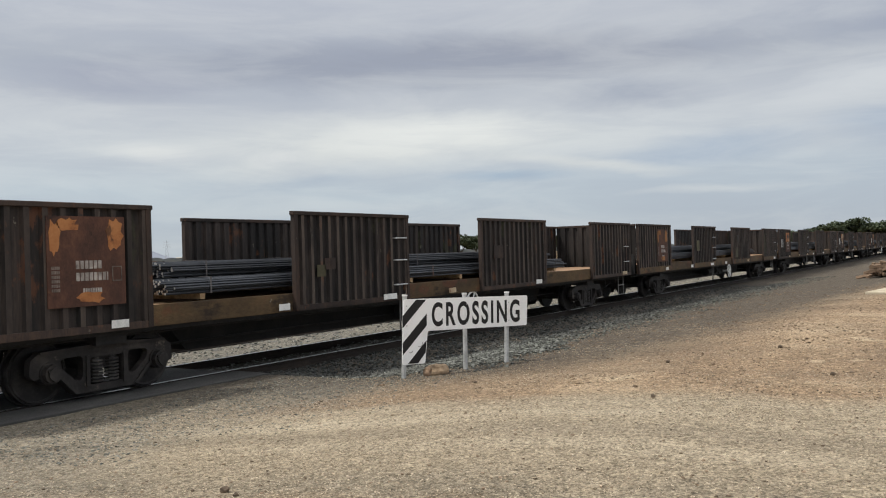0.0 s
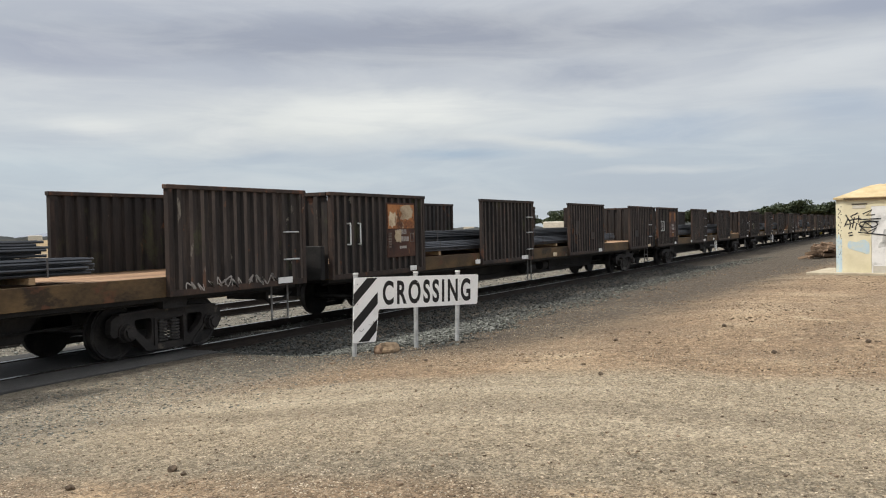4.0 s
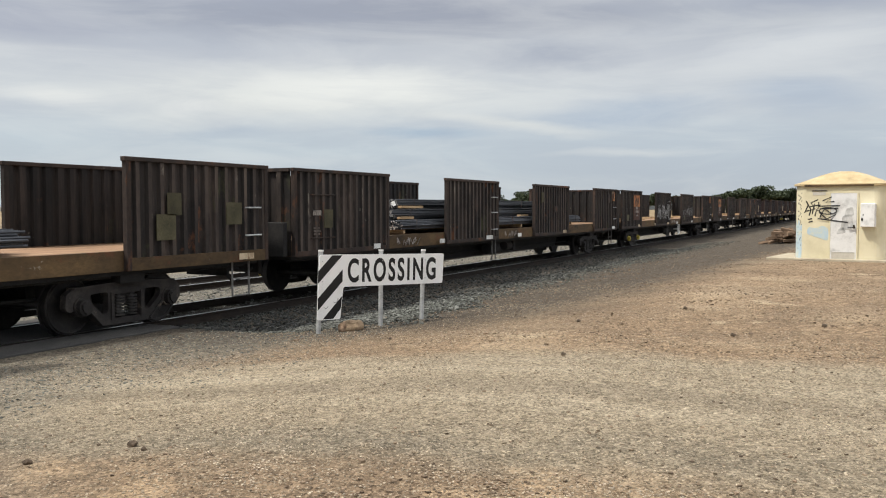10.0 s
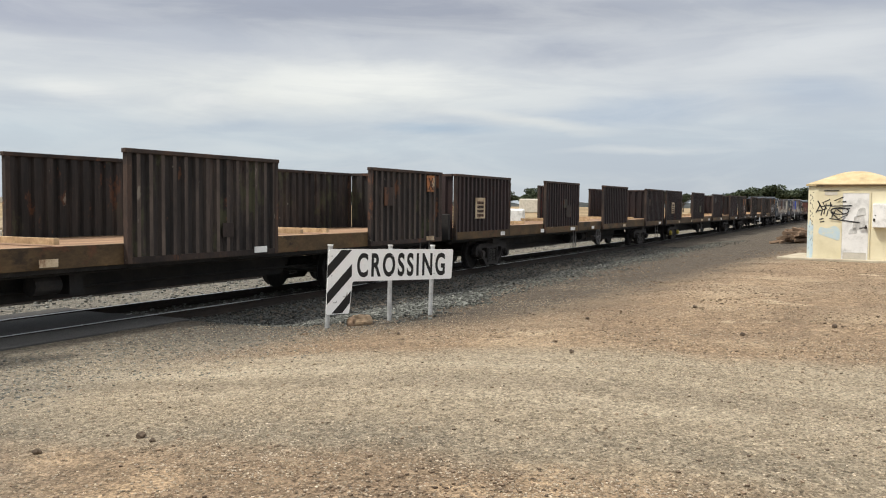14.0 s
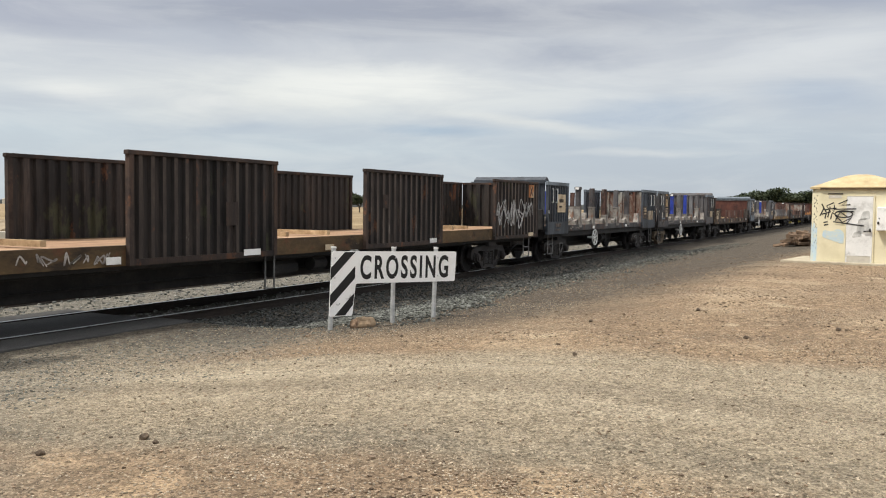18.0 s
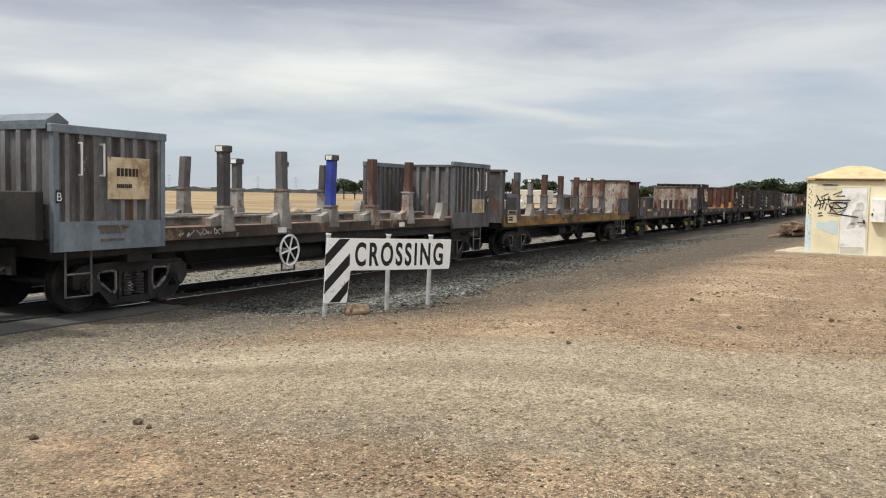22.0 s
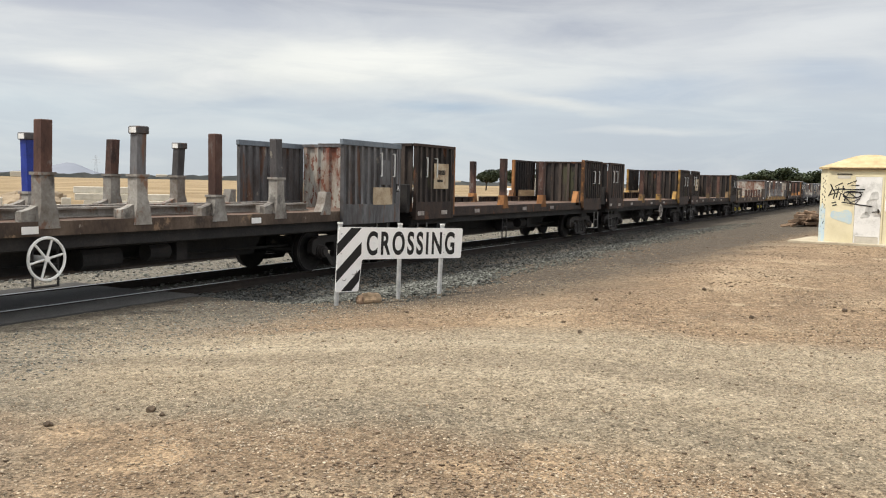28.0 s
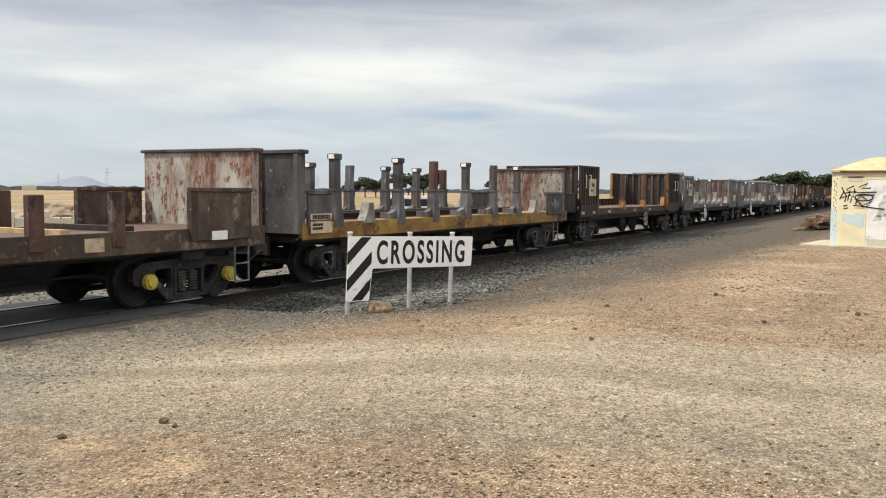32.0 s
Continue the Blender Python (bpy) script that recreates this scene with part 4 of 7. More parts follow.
rock("sandstone_rock", 11.42, 7.20, (0.185, 0.15, 0.11), SANDSTONE, "sandy brown rock on the gravel beside the sign", 2)
EARTH = material("dark earth lump", [(0.05, 0.038, 0.028), (0.10, 0.074, 0.052), (0.17, 0.125, 0.085)], 12, 0.95, bump=0.5)
for k, (x, y, size) in enumerate(((4.62, 4.80, 0.034), (4.02, 5.15, 0.030), (4.55, 4.62, 0.022), (9.3, 3.1, 0.028), (11.6, 1.6, 0.034), (12.4, 3.9, 0.032), (14.2, 2.7, 0.038), (13.0, 0.6, 0.036), (10.3, 5.9, 0.026))):
    rock("earth_clod", x, y, (size * 1.1, size * 0.9, size * 0.8), EARTH, "dark crumbling earth lump on the gravel", 20 + k)
rock("broken_rock", 11.22, 7.26, (0.06, 0.08, 0.09), SCRAP, "small reddish broken rock beside the sign", 5)

# ---- shed ----
WORN_GREY = material("worn grey overpaint", [(0.30, 0.30, 0.29), (0.48, 0.48, 0.46), (0.70, 0.70, 0.68)], 4.0, 0.7, bump=0.05, wide=0.2)
shed = tagged(new("relay_shed"), "small cream rendered shed with rounded corners, tan roof and sprayed scrawl", "shed")
SHED = Vector((28.5, 0.99, 0.275))
shed.matrix_basis = Matrix.Translation(SHED) @ Matrix.Rotation(radians(-98.0), 4, "Z")
# the shed's own axes: x along its front, the front looks to -y
W, DEPTH, WALL, RAD = 1.25, 2.0, 2.25, 0.34


def round_plan(w, y0, y1, r, n=8):
    pts = []
    for cx, cy, a0 in ((-w + r, y0 + r, 180), (w - r, y0 + r, 270), (w - r, y1 - r, 0), (-w + r, y1 - r, 90)):
        for k in range(n + 1):
            a = radians(a0 + 90 * k / n)
            pts.append((cx + r * math.cos(a), cy + r * math.sin(a)))
    return pts


def loft(bm, rings, close_top=True, close_bottom=True):
    vs = [[bm.verts.new((x, y, z)) for x, y in pl] for pl, z in rings]
    n = len(vs[0])
    for a, b in zip(vs, vs[1:]):
        for i in range(n):
            bm.faces.new((a[i], a[(i + 1) % n], b[(i + 1) % n], b[i]))
    if close_bottom:
        bm.faces.new(vs[0][::-1])
    if close_top:
        bm.faces.new(vs[-1])


bm = bmesh.new()
loft(bm, [(round_plan(W, 0, DEPTH, RAD), 0.0), (round_plan(W, 0, DEPTH, RAD), WALL)])
part("wall", bm, CREAM_WALL, shed)
bm = bmesh.new()
o = 0.06
loft(bm, [(round_plan(W + o, -o, DEPTH + o, RAD), WALL), (round_plan(W + o, -o, DEPTH + o, RAD), WALL + 0.055), (round_plan(W - 0.28, 0.28, DEPTH - 0.28, RAD), WALL + 0.20),
          (round_plan(0.62, 0.52, DEPTH - 0.52, 0.3), WALL + 0.345), (round_plan(0.38, 0.70, DEPTH - 0.70, 0.22), WALL + 0.42), (round_plan(0.2, 0.85, DEPTH - 0.85, 0.12), WALL + 0.45)])
roof = part("roof", bm, ROOF_TAN, shed, "tan hipped roof with thin eaves")
piece("eave_lip", [(-W + 0.30, W - 0.30, -0.075, -0.058, WALL - 0.025, WALL + 0.03)], SILL_OCHRE, roof)
piece("door_frame", [(-0.255, -0.215, -0.03, 0.02, 0.03, 2.07), (0.505, 0.545, -0.03, 0.02, 0.03, 2.07), (-0.215, 0.505, -0.03, 0.02, 2.03, 2.07)], CREAM_WALL, shed)
door = piece("door", [(-0.21, 0.50, -0.024, 0.016, 0.03, 2.025)], WHITE_PAINT, shed, "worn white steel door with grey patches", bevel=0.004)
piece("kick_strip", [(-0.15, 0.44, -0.034, -0.025, 0.28, 0.30)], WHITE_PAINT, door)
piece("kick_plate", [(-0.17, 0.46, -0.028, -0.0245, 0.06, 0.27)], CONCRETE, door)
bm = bmesh.new()
tube(bm, (0.44, -0.024, 1.02), (0.44, -0.08, 1.02), 0.035, 10)
tube(bm, (0.44, -0.075, 1.02), (0.27, -0.075, 1.0), 0.016, 8)
tube(bm, (0.44, -0.08, 0.98), (0.44, -0.08, 1.09), 0.024, 8)
part("door_handle", bm, BOGIE, door, "dark lever handle")
for (x0, x1, z0, z1) in ((0.06, 0.42, 0.92, 1.40), (-0.05, 0.22, 0.80, 1.02), (0.16, 0.44, 1.32, 1.62)):
    bm = bmesh.new()
    prism(bm, rounded([(x0, z0), (x1, z0 + 0.05), (x1 - 0.04, z1), (x0 + 0.06, z1 - 0.05)], 0.06), -0.0272, -0.0246)
    part("paint_patch", bm, WORN_GREY, door, "grey patch of overpaint")
piece("wall_vent", [(-0.74, -0.32, -0.016, 0.004, 2.085, 2.115)], BOGIE, shed, "dark vent slot")
piece("vent_board", [(-0.72, -0.36, -0.008, 0.004, 1.97, 2.06)], CONCRETE, shed, "grey board under the vent slot")
box_ob = piece("meter_box", [(0.63, 1.02, -0.21, 0.08, 1.03, 1.72)], WHITE_PAINT, shed, "white steel service box", bevel=0.012)
piece("box_door", [(0.645, 1.005, -0.222, -0.213, 1.045, 1.705)], WHITE_PAINT, box_ob, bevel=0.003)
piece("box_latch", [(0.655, 0.70, -0.24, -0.223, 1.22, 1.29)], BOGIE, box_ob)
piece("box_keyhole", [(0.69, 0.72, -0.226, -0.2225, 1.37, 1.40)], BOGIE, box_ob)


def spray_stroke(pts, width, mat, parent, y=-0.006, name="graffiti"):
    """One running line of spray paint, a ribbon through the points."""
    bm = bmesh.new()
    path = [Vector(q) for q in pts]
    rim = []
    for k, v in enumerate(path):
        t = (path[min(k + 1, len(path) - 1)] - path[max(k - 1, 0)])
        t = t.normalized() if t.length > 1e-6 else Vector((1, 0))
        rim.append([bm.verts.new((v.x - t.y * h, y, v.y + t.x * h)) for h in (width, -width)])
    for a, b in zip(rim, rim[1:]):
        bm.faces.new((a[0], b[0], b[1], a[1]))
    return part(name, bm, mat, parent)


def loop(cx, cz, rx, rz, a0=0, a1=360, n=12):
    return [(cx + rx * math.cos(radians(a0 + (a1 - a0) * k / n)), cz + rz * math.sin(radians(a0 + (a1 - a0) * k / n))) for k in range(n + 1)]


SPRAY = material("black spray paint", [(0.012, 0.012, 0.014), (0.03, 0.03, 0.032)], 6.0, 0.6, bump=0.02)
SPRAY_BLUE = material("pale blue spray paint", [(0.66, 0.62, 0.46), (0.50, 0.60, 0.62), (0.42, 0.57, 0.70)], 5.0, 0.7, bump=0.03)
bm = bmesh.new()
prism(bm, rounded([(-0.88, 0.80), (-0.27, 0.60), (-0.27, 0.98), (-0.44, 1.07), (-0.62, 0.96), (-0.84, 1.03)], 0.09), -0.0052, -0.0032)
part("paint_patch", bm, SPRAY_BLUE, shed, "pale blue sprayed patch")
black_strokes = [
    [(-1.0, 1.50), (-0.90, 1.72), (-0.96, 1.86), (-0.82, 1.60), (-0.86, 1.42)], [(-0.95, 1.55), (-0.70, 1.62), (-0.82, 1.80), (-0.62, 1.90)],
    [(-0.78, 1.46), (-0.72, 1.78), (-0.62, 1.60), (-0.60, 1.82)], [(-0.88, 1.68), (-0.55, 1.74)], [(-0.70, 1.40), (-0.66, 1.60), (-0.52, 1.50), (-0.56, 1.36)],
    [(-0.90, 1.30), (-0.78, 1.33)], [(-0.88, 1.22), (-0.76, 1.25)], loop(-0.38, 1.56, 0.20, 0.10), [(-0.60, 1.70), (-0.10, 1.72)], [(-0.55, 1.62), (-0.15, 1.64)],
    [(-0.50, 1.86), (-0.30, 1.98), (-0.42, 1.82), (-0.24, 1.84)], [(-0.58, 1.52), (-0.40, 1.32), (-0.20, 1.46), (-0.32, 1.28)], [(-0.62, 1.33), (0.12, 1.22)],
    [(-0.55, 1.40), (-0.45, 1.62), (-0.28, 1.46)]]
for pts in black_strokes:
    pts = [(x + 0.05 + 0.10 * smooth(-0.6, -0.1, x), z - 0.06) for x, z in pts]
    spray_stroke(pts, 0.017, SPRAY, shed, -0.0345 if max(p[0] for p in pts) > -0.27 else -0.006)
for k in range(7):
    z = 0.36 + k * 0.24
    # scrawl up the rounded corner
    bm = bmesh.new()
    pts = [(222 + (k * 37) % 24, z), (246, z + 0.10), (226, z + 0.17), (250, z + 0.25)]
    rim = [[bm.verts.new((-W + RAD + (RAD + 0.004) * math.cos(radians(a)), RAD + (RAD + 0.004) * math.sin(radians(a)), zz + h)) for h in (-0.014, 0.014)] for a, zz in pts]
    for a, b in zip(rim, rim[1:]):
        bm.faces.new((a[0], b[0], b[1], a[1]))
    part("graffiti", bm, SPRAY, shed)
bm = bmesh.new()
vs = [[bm.verts.new((-W + RAD + (RAD + 0.0025) * math.cos(radians(a)), RAD + (RAD + 0.0025) * math.sin(radians(a)), z)) for z in (0.05, 1.15 + 0.12 * math.sin(a))] for a in range(195, 253, 8)]
for a, b in zip(vs, vs[1:]):
    bm.faces.new((a[0], b[0], b[1], a[1]))
part("paint_patch", bm, SPRAY_BLUE, shed, "pale blue sprayed corner")
slab = tagged(piece("concrete_slab", [(-2.02, 2.0, -0.16, 2.8, -0.35, 0.075)], SLAB, None, bevel=0.02), "pale concrete slab under the shed", "slab")
slab.matrix_basis = shed.matrix_basis.copy()

# ---- heap of old timber behind the shed ----
heap = tagged(new("timber_heap"), "low heap of rotten sleeper timber on the ground", "timber heap")
heap.location = (43.5, 3.55, ground_z(43.5, 3.55))
rng = random.Random(4)
for k in range(46):
    bm = bmesh.new()
    ln = rng.uniform(0.5, 1.7)
    box(bm, -ln / 2, ln / 2, -rng.uniform(0.04, 0.1), rng.uniform(0.04, 0.1), -0.05, 0.06)
    lv = k / 46
    part("timber", bm, SCRAP, heap, m=pose(rng.uniform(-1.7, 1.7) * (1 - lv * 0.6), rng.uniform(-1.0, 1.0) * (1 - lv * 0.6), 0.03 + lv * 0.55, rng.uniform(-15, 15), rng.uniform(-12, 12), rng.uniform(-60, 60)))


# ---- trees ----
def tree_mesh(seed, h, w, leaves, flat=0.55, stem=0.35):
    """Trunk with limbs, and a crown of many small leaf clumps with gaps."""
    rng = random.Random(seed)
    bt, bl = bmesh.new(), bmesh.new()
    limbs = []
    tube(bt, (0, 0, -0.3), (rng.uniform(-0.3, 0.3), 0, h * stem), h * 0.035, 7, h * 0.024)
    for k in range(7):
        a = rng.uniform(0, math.tau)
        r = w * rng.uniform(0.35, 0.9)
        tip = Vector((r * math.cos(a), r * math.sin(a), h * rng.uniform(0.55, 0.9)))
        tube(bt, (0, 0, h * stem * rng.uniform(0.7, 1.0)), tip, h * 0.018, 5, h * 0.006)
        limbs.append(tip)
    centres = []
    for tip in limbs:
        for _ in range(3):
            centres.append((tip + Vector((rng.gauss(0, w * 0.18), rng.gauss(0, w * 0.18), rng.gauss(0, h * 0.07))), w * rng.uniform(0.28, 0.48)))
    for k in range(leaves):
        c, r = centres[k % len(centres)]
        d = Vector((rng.gauss(0, 1), rng.gauss(0, 1), rng.gauss(0, 1))).normalized() * r * rng.random() ** 0.4
        d.z *= flat
        p = c + d
        s = w * rng.uniform(0.035, 0.075)
        n = Vector((rng.gauss(0, 1), rng.gauss(0, 1), rng.gauss(0, 1) + 0.6)).normalized()
        q = n.to_track_quat("Z", "Y")
        bl.faces.new([bl.verts.new(p + q @ Vector((s * ux, s * uy, 0))) for ux, uy in ((-1, -0.4), (0.2, -0.8), (1, 0.3), (-0.1, 0.9))])
    return mesh_of("trunk", bt, BARK), mesh_of("crown", bl, LEAF)


TREES = [tree_mesh(1, 8.0, 4.4, 4600), tree_mesh(2, 8.0, 5.2, 5200, 0.55, 0.25), tree_mesh(3, 8.0, 3.6, 4000, 0.75, 0.35), tree_mesh(7, 8.0, 4.8, 4600, 0.55, 0.35)]


def tree(azimuth, dist, height, kind=0, wide=1.0, turn=0.0, label="dark green eucalypt on the far side of the field"):
    a = radians(azimuth)
    t = tagged(new("tree"), label, "tree", "trees along the field")
    t.matrix_basis = pose(dist * math.cos(a), dist * math.sin(a), -0.5, 0, 0, turn) @ Matrix.Diagonal((height / 8 * wide, height / 8 * wide, height / 8, 1))
    for name, me in zip(("trunk", "crown"), TREES[kind]):
        p = new(name, me)
        p.parent = t
    return t


rng = random.Random(8)
# the grove at the end of the line
for k in range(16):
    az = 4.6 + k * 0.40
    tall = 1.0 - 0.35 * abs(az - 6.2) / 5
    tree(az, 330 + rng.uniform(-30, 30), 9.0 * tall * rng.uniform(0.85, 1.08), k % 4, 1.3, rng.uniform(0, 360))
for az, d, h, kd, wd in ((12.6, 340, 7.6, 0, 1.0), (13.4, 340, 7.0, 1, 1.0), (14.4, 350, 6.5, 3, 1.0), (11.6, 340, 7.0, 2, 1.1),
                         (20.4, 300, 8.0, 1, 1.0), (21.3, 300, 7.0, 3, 1.1), (22.8, 310, 6.8, 0, 1.0), (23.6, 300, 7.4, 2, 1.0), (24.8, 300, 7.6, 3, 1.0),
                         (28.7, 300, 9.2, 0, 0.9), (29.5, 300, 8.2, 3, 0.9), (30.5, 300, 8.4, 1, 0.8), (32.6, 290, 6.4, 1, 1.1), (33.3, 290, 6.6, 0, 1.0), (34.0, 290, 5.6, 3, 1.0)):
    tree(az, d, h, kd, wd, rng.uniform(0, 360))

# ---- distance ----
# scrub colour is lightened and blued to stand in for distance haze
HAZED_BUSH = material("scrub with haze in its colour", [(0.085, 0.10, 0.105), (0.13, 0.145, 0.15), (0.19, 0.20, 0.20)], 0.02, 0.95, bump=0.0, grain=0.2)
HILL = material("distant hill", [(0.17, 0.19, 0.23), (0.20, 0.22, 0.26)], 0.004, 1.0, bump=0.0, grain=0.05)
rng = random.Random(12)
verts, faces = [], []
for k in range(900):
    az = radians(rng.uniform(2, 62))
    d = rng.choice((900, 1100, 1400, 1700)) * rng.uniform(0.95, 1.05)
    s = rng.uniform(5, 16) * d / 1200
    c = Vector((d * math.cos(az), d * math.sin(az), 0))
    side = Vector((-math.sin(az), math.cos(az), 0))
    b = len(verts)
    h = s * rng.uniform(0.16, 0.36)
    for u, v in ((-1, -0.1), (-0.7, 0.7), (-0.2, 1.0), (0.35, 0.85), (0.8, 0.6), (1, -0.1)):
        for w in (-0.3, 0.3):
            p = c + side * (u * s) + Vector((math.cos(az), math.sin(az), 0)) * (w * s)
            verts.append((p.x, p.y, v * h))
    for i in range(5):
        faces.append((b + i * 2, b + i * 2 + 2, b + i * 2 + 3, b + i * 2 + 1))
    faces.append(tuple(b + i * 2 for i in range(6)))
scrub = tagged(from_arrays("far_scrub", verts, faces, HAZED_BUSH), "low dark lines of scrub and shelter belts at the far edge of the fields", "bushes", kind="stuff")

verts, faces = [], []
cols = 60
for i in range(cols + 1):
    az = 40 + 24 * i / cols
    h = 3 + 26 * math.exp(-((az - 50.6) / 1.15) ** 2) + 14 * math.exp(-((az - 52.2) / 2.4) ** 2) + 5 * math.exp(-((az - 47) / 2.5) ** 2) + 1.0 * noise.noise((az * 2.3, 0, 0))
    for j, f in enumerate((0.0, 0.5, 0.85, 1.0, 0.8)):
        d = 2600 + j * 120
        verts.append((d * math.cos(radians(az)), d * math.sin(radians(az)), h * f * 1.08 - 1))
for i in range(cols):
    for j in range(4):
        faces.append((i * 5 + j, (i + 1) * 5 + j, (i + 1) * 5 + j + 1, i * 5 + j + 1))
hill = tagged(from_arrays("distant_hill", verts, faces, HILL), "low blue-grey hill on the horizon", "hill", kind="structure")
for p in hill.data.polygons:
    p.use_smooth = True

# ---- pylons ----
PYLON = material("distant pylon steel", [(0.30, 0.32, 0.35), (0.38, 0.40, 0.43)], 1.0, 0.7, bump=0.0)


def pylon(azimuth, dist, h):
    p = tagged(new("power_pylon"), "thin lattice power pylon far across the field", "pylon", "pylons")
    p.matrix_basis = pose(dist * math.cos(radians(azimuth)), dist * math.sin(radians(azimuth)), 0, 0, 0, azimuth + 90)
    bm = bmesh.new()
    for sx in (-1, 1):
        for sy in (-1, 1):
            tube(bm, (sx * h * 0.09, sy * h * 0.09, 0), (sx * 0.4, sy * 0.4, h), 0.16, 4)
    for k in range(6):
        z0, z1 = h * k / 6, h * (k + 1) / 6
        w0, w1 = h * 0.09 * (1 - k / 6) + 0.4, h * 0.09 * (1 - (k + 1) / 6) + 0.4
        tube(bm, (-w0, -w0, z0), (w1, -w1, z1), 0.10, 3)
        tube(bm, (w0, w0, z0), (-w1, w1, z1), 0.10, 3)
    part("tower", bm, PYLON, p)
    for z, w in ((0.68, 0.20), (0.80, 0.17), (0.92, 0.13)):
        bm = bmesh.new()
        tube(bm, (-h * w, 0, h * z), (h * w, 0, h * z), 0.15, 4)
        part("cross_arm", bm, PYLON, p)


for az, d, h in ((49.2, 1500, 34), (46.9, 1500, 26), (40.6, 1300, 28), (38.8, 1500, 26), (36.4, 1500, 25), (44.2, 1700, 28), (51.9, 1700, 27), (34.9, 1700, 24)):
    pylon(az, d, h)

# ---- beams, van and sheds beyond the tracks ----
def far_box(name, az, dist, size, mat, label, category, turn=0, z=None, group=""):
    x, y = dist * math.cos(radians(az)), dist * math.sin(radians(az))
    bm = bmesh.new()
    box(bm, -size[0] / 2, size[0] / 2, -size[1] / 2, size[1] / 2, 0, size[2])
    bmesh.ops.bevel(bm, geom=bm.edges[:], offset=min(size) * 0.06, segments=1, affect="EDGES")
    ob = part(name, bm, mat)
    ob.matrix_basis = pose(x, y, ground_z(x, y) if z is None else z, 0, 0, turn)
    return tagged(ob, label, category, group)


for az, d, z, ln in ((45.9, 58, 0, 4.6), (48.9, 58, 0, 3.4), (46.4, 58.3, 0.42, 4.8), (48.6, 58.3, 0.42, 2.6), (47.0, 58.6, 0.84, 4.4), (49.3, 58.4, 0.84, 2.2), (48.4, 58.8, 1.26, 4.2), (44.2, 59, 0, 3.0)):
    x, y = d * math.cos(radians(az)), d * math.sin(radians(az))
    far_box("concrete_beam", az, d, (ln, 0.7, 0.40), CONCRETE, "pale precast concrete beam stacked beyond the tracks", "concrete beam", -48, ground_z(x, y) + z, "stacked beams")
for k in range(7):
    far_box("concrete_block", 54.6 - k * 0.62, 57, (0.55, 0.55, 0.6 if k % 3 else 1.0), CONCRETE, "pale square concrete block beyond the tracks", "concrete block", -40, None, "concrete blocks")
MOUND = material("dry earth", [(0.16, 0.125, 0.085), (0.26, 0.205, 0.14), (0.34, 0.275, 0.195)], 0.8, 0.95, bump=0.4, grain=8)
for az, d, w, h in ((52.5, 75, 6, 1.3), (30.3, 80, 5, 1.2), (27.5, 78, 6, 1.4), (36.8, 85, 5, 1.0), (25.6, 90, 7, 1.2)):
    bm = bmesh.new()
    bmesh.ops.create_icosphere(bm, subdivisions=4, radius=1.0)
    for v in bm.verts:
        n = 1 + 0.35 * noise.noise(v.co * 1.6 + Vector((az, 0, 0))) + 0.12 * noise.noise(v.co * 5)
        v.co = Vector((v.co.x * w * 0.5 * n, v.co.y * w * 0.35 * n, v.co.z * h * n))
    ob = part("earth_mound", bm, MOUND)
    ob.location = (d * math.cos(radians(az)), d * math.sin(radians(az)), -0.55)
    tagged(ob, "low mound of dry earth beyond the tracks", "mound", "earth mounds")
GLASS_DARK = material("dark van glass", [(0.02, 0.025, 0.03), (0.04, 0.045, 0.05)], 2.0, 0.15, bump=0.0)
van = tagged(new("parked_van"), "white van parked beyond the tracks", "van")
van.matrix_basis = pose(62 * math.cos(radians(29.8)), 62 * math.sin(radians(29.8)), -0.45, 0, 0, -55)
bm = bmesh.new()
prism(bm, [(-2.4, 0.35), (2.4, 0.35), (2.4, 1.0), (1.9, 1.15), (1.3, 1.95), (-2.3, 1.98), (-2.4, 1.8)], -0.9, 0.9)
bmesh.ops.bevel(bm, geom=bm.edges[:], offset=0.06, segments=2, affect="EDGES")
part("body", bm, WHITE_PAINT, van)
for x0, x1 in ((-2.1, -1.2), (-1.1, -0.2), (-0.1, 0.8), (0.9, 1.35)):
    piece("window", [(x0, x1, -0.915, -0.895, 1.25, 1.75)], GLASS_DARK, van)
for x in (-1.5, 1.5):
    for s in (-1, 1):
        bm = bmesh.new()
        tube(bm, (x, s * 0.72, 0.33), (x, s * 0.92, 0.33), 0.33, 16)
        part("wheel", bm, UNDER, van)
far_box("site_hut", 22.6, 70, (3.0, 2.4, 2.0), WHITE_PAINT, "small white hut beyond the tracks", "hut", 20)
far_box("farm_shed", 20.8, 260, (14, 8, 4), CONCRETE, "pale farm shed across the field", "shed", 10)
for k, (az, d, w) in enumerate(((53.5, 900, 30), (48.3, 1000, 26), (45.4, 1000, 34), (42.0, 1100, 24), (37.5, 1200, 30), (31.5, 1100, 20), (26.8, 1000, 22))):
    far_box("farm_shed", az, d, (w, 12, 5), CONCRETE, "pale farm shed far across the fields", "shed", az, None, "far sheds")


# ---- wagon parts ----
WHEEL_R = 0.43
NEAR_Y, FAR_Y = -1.35, 1.35


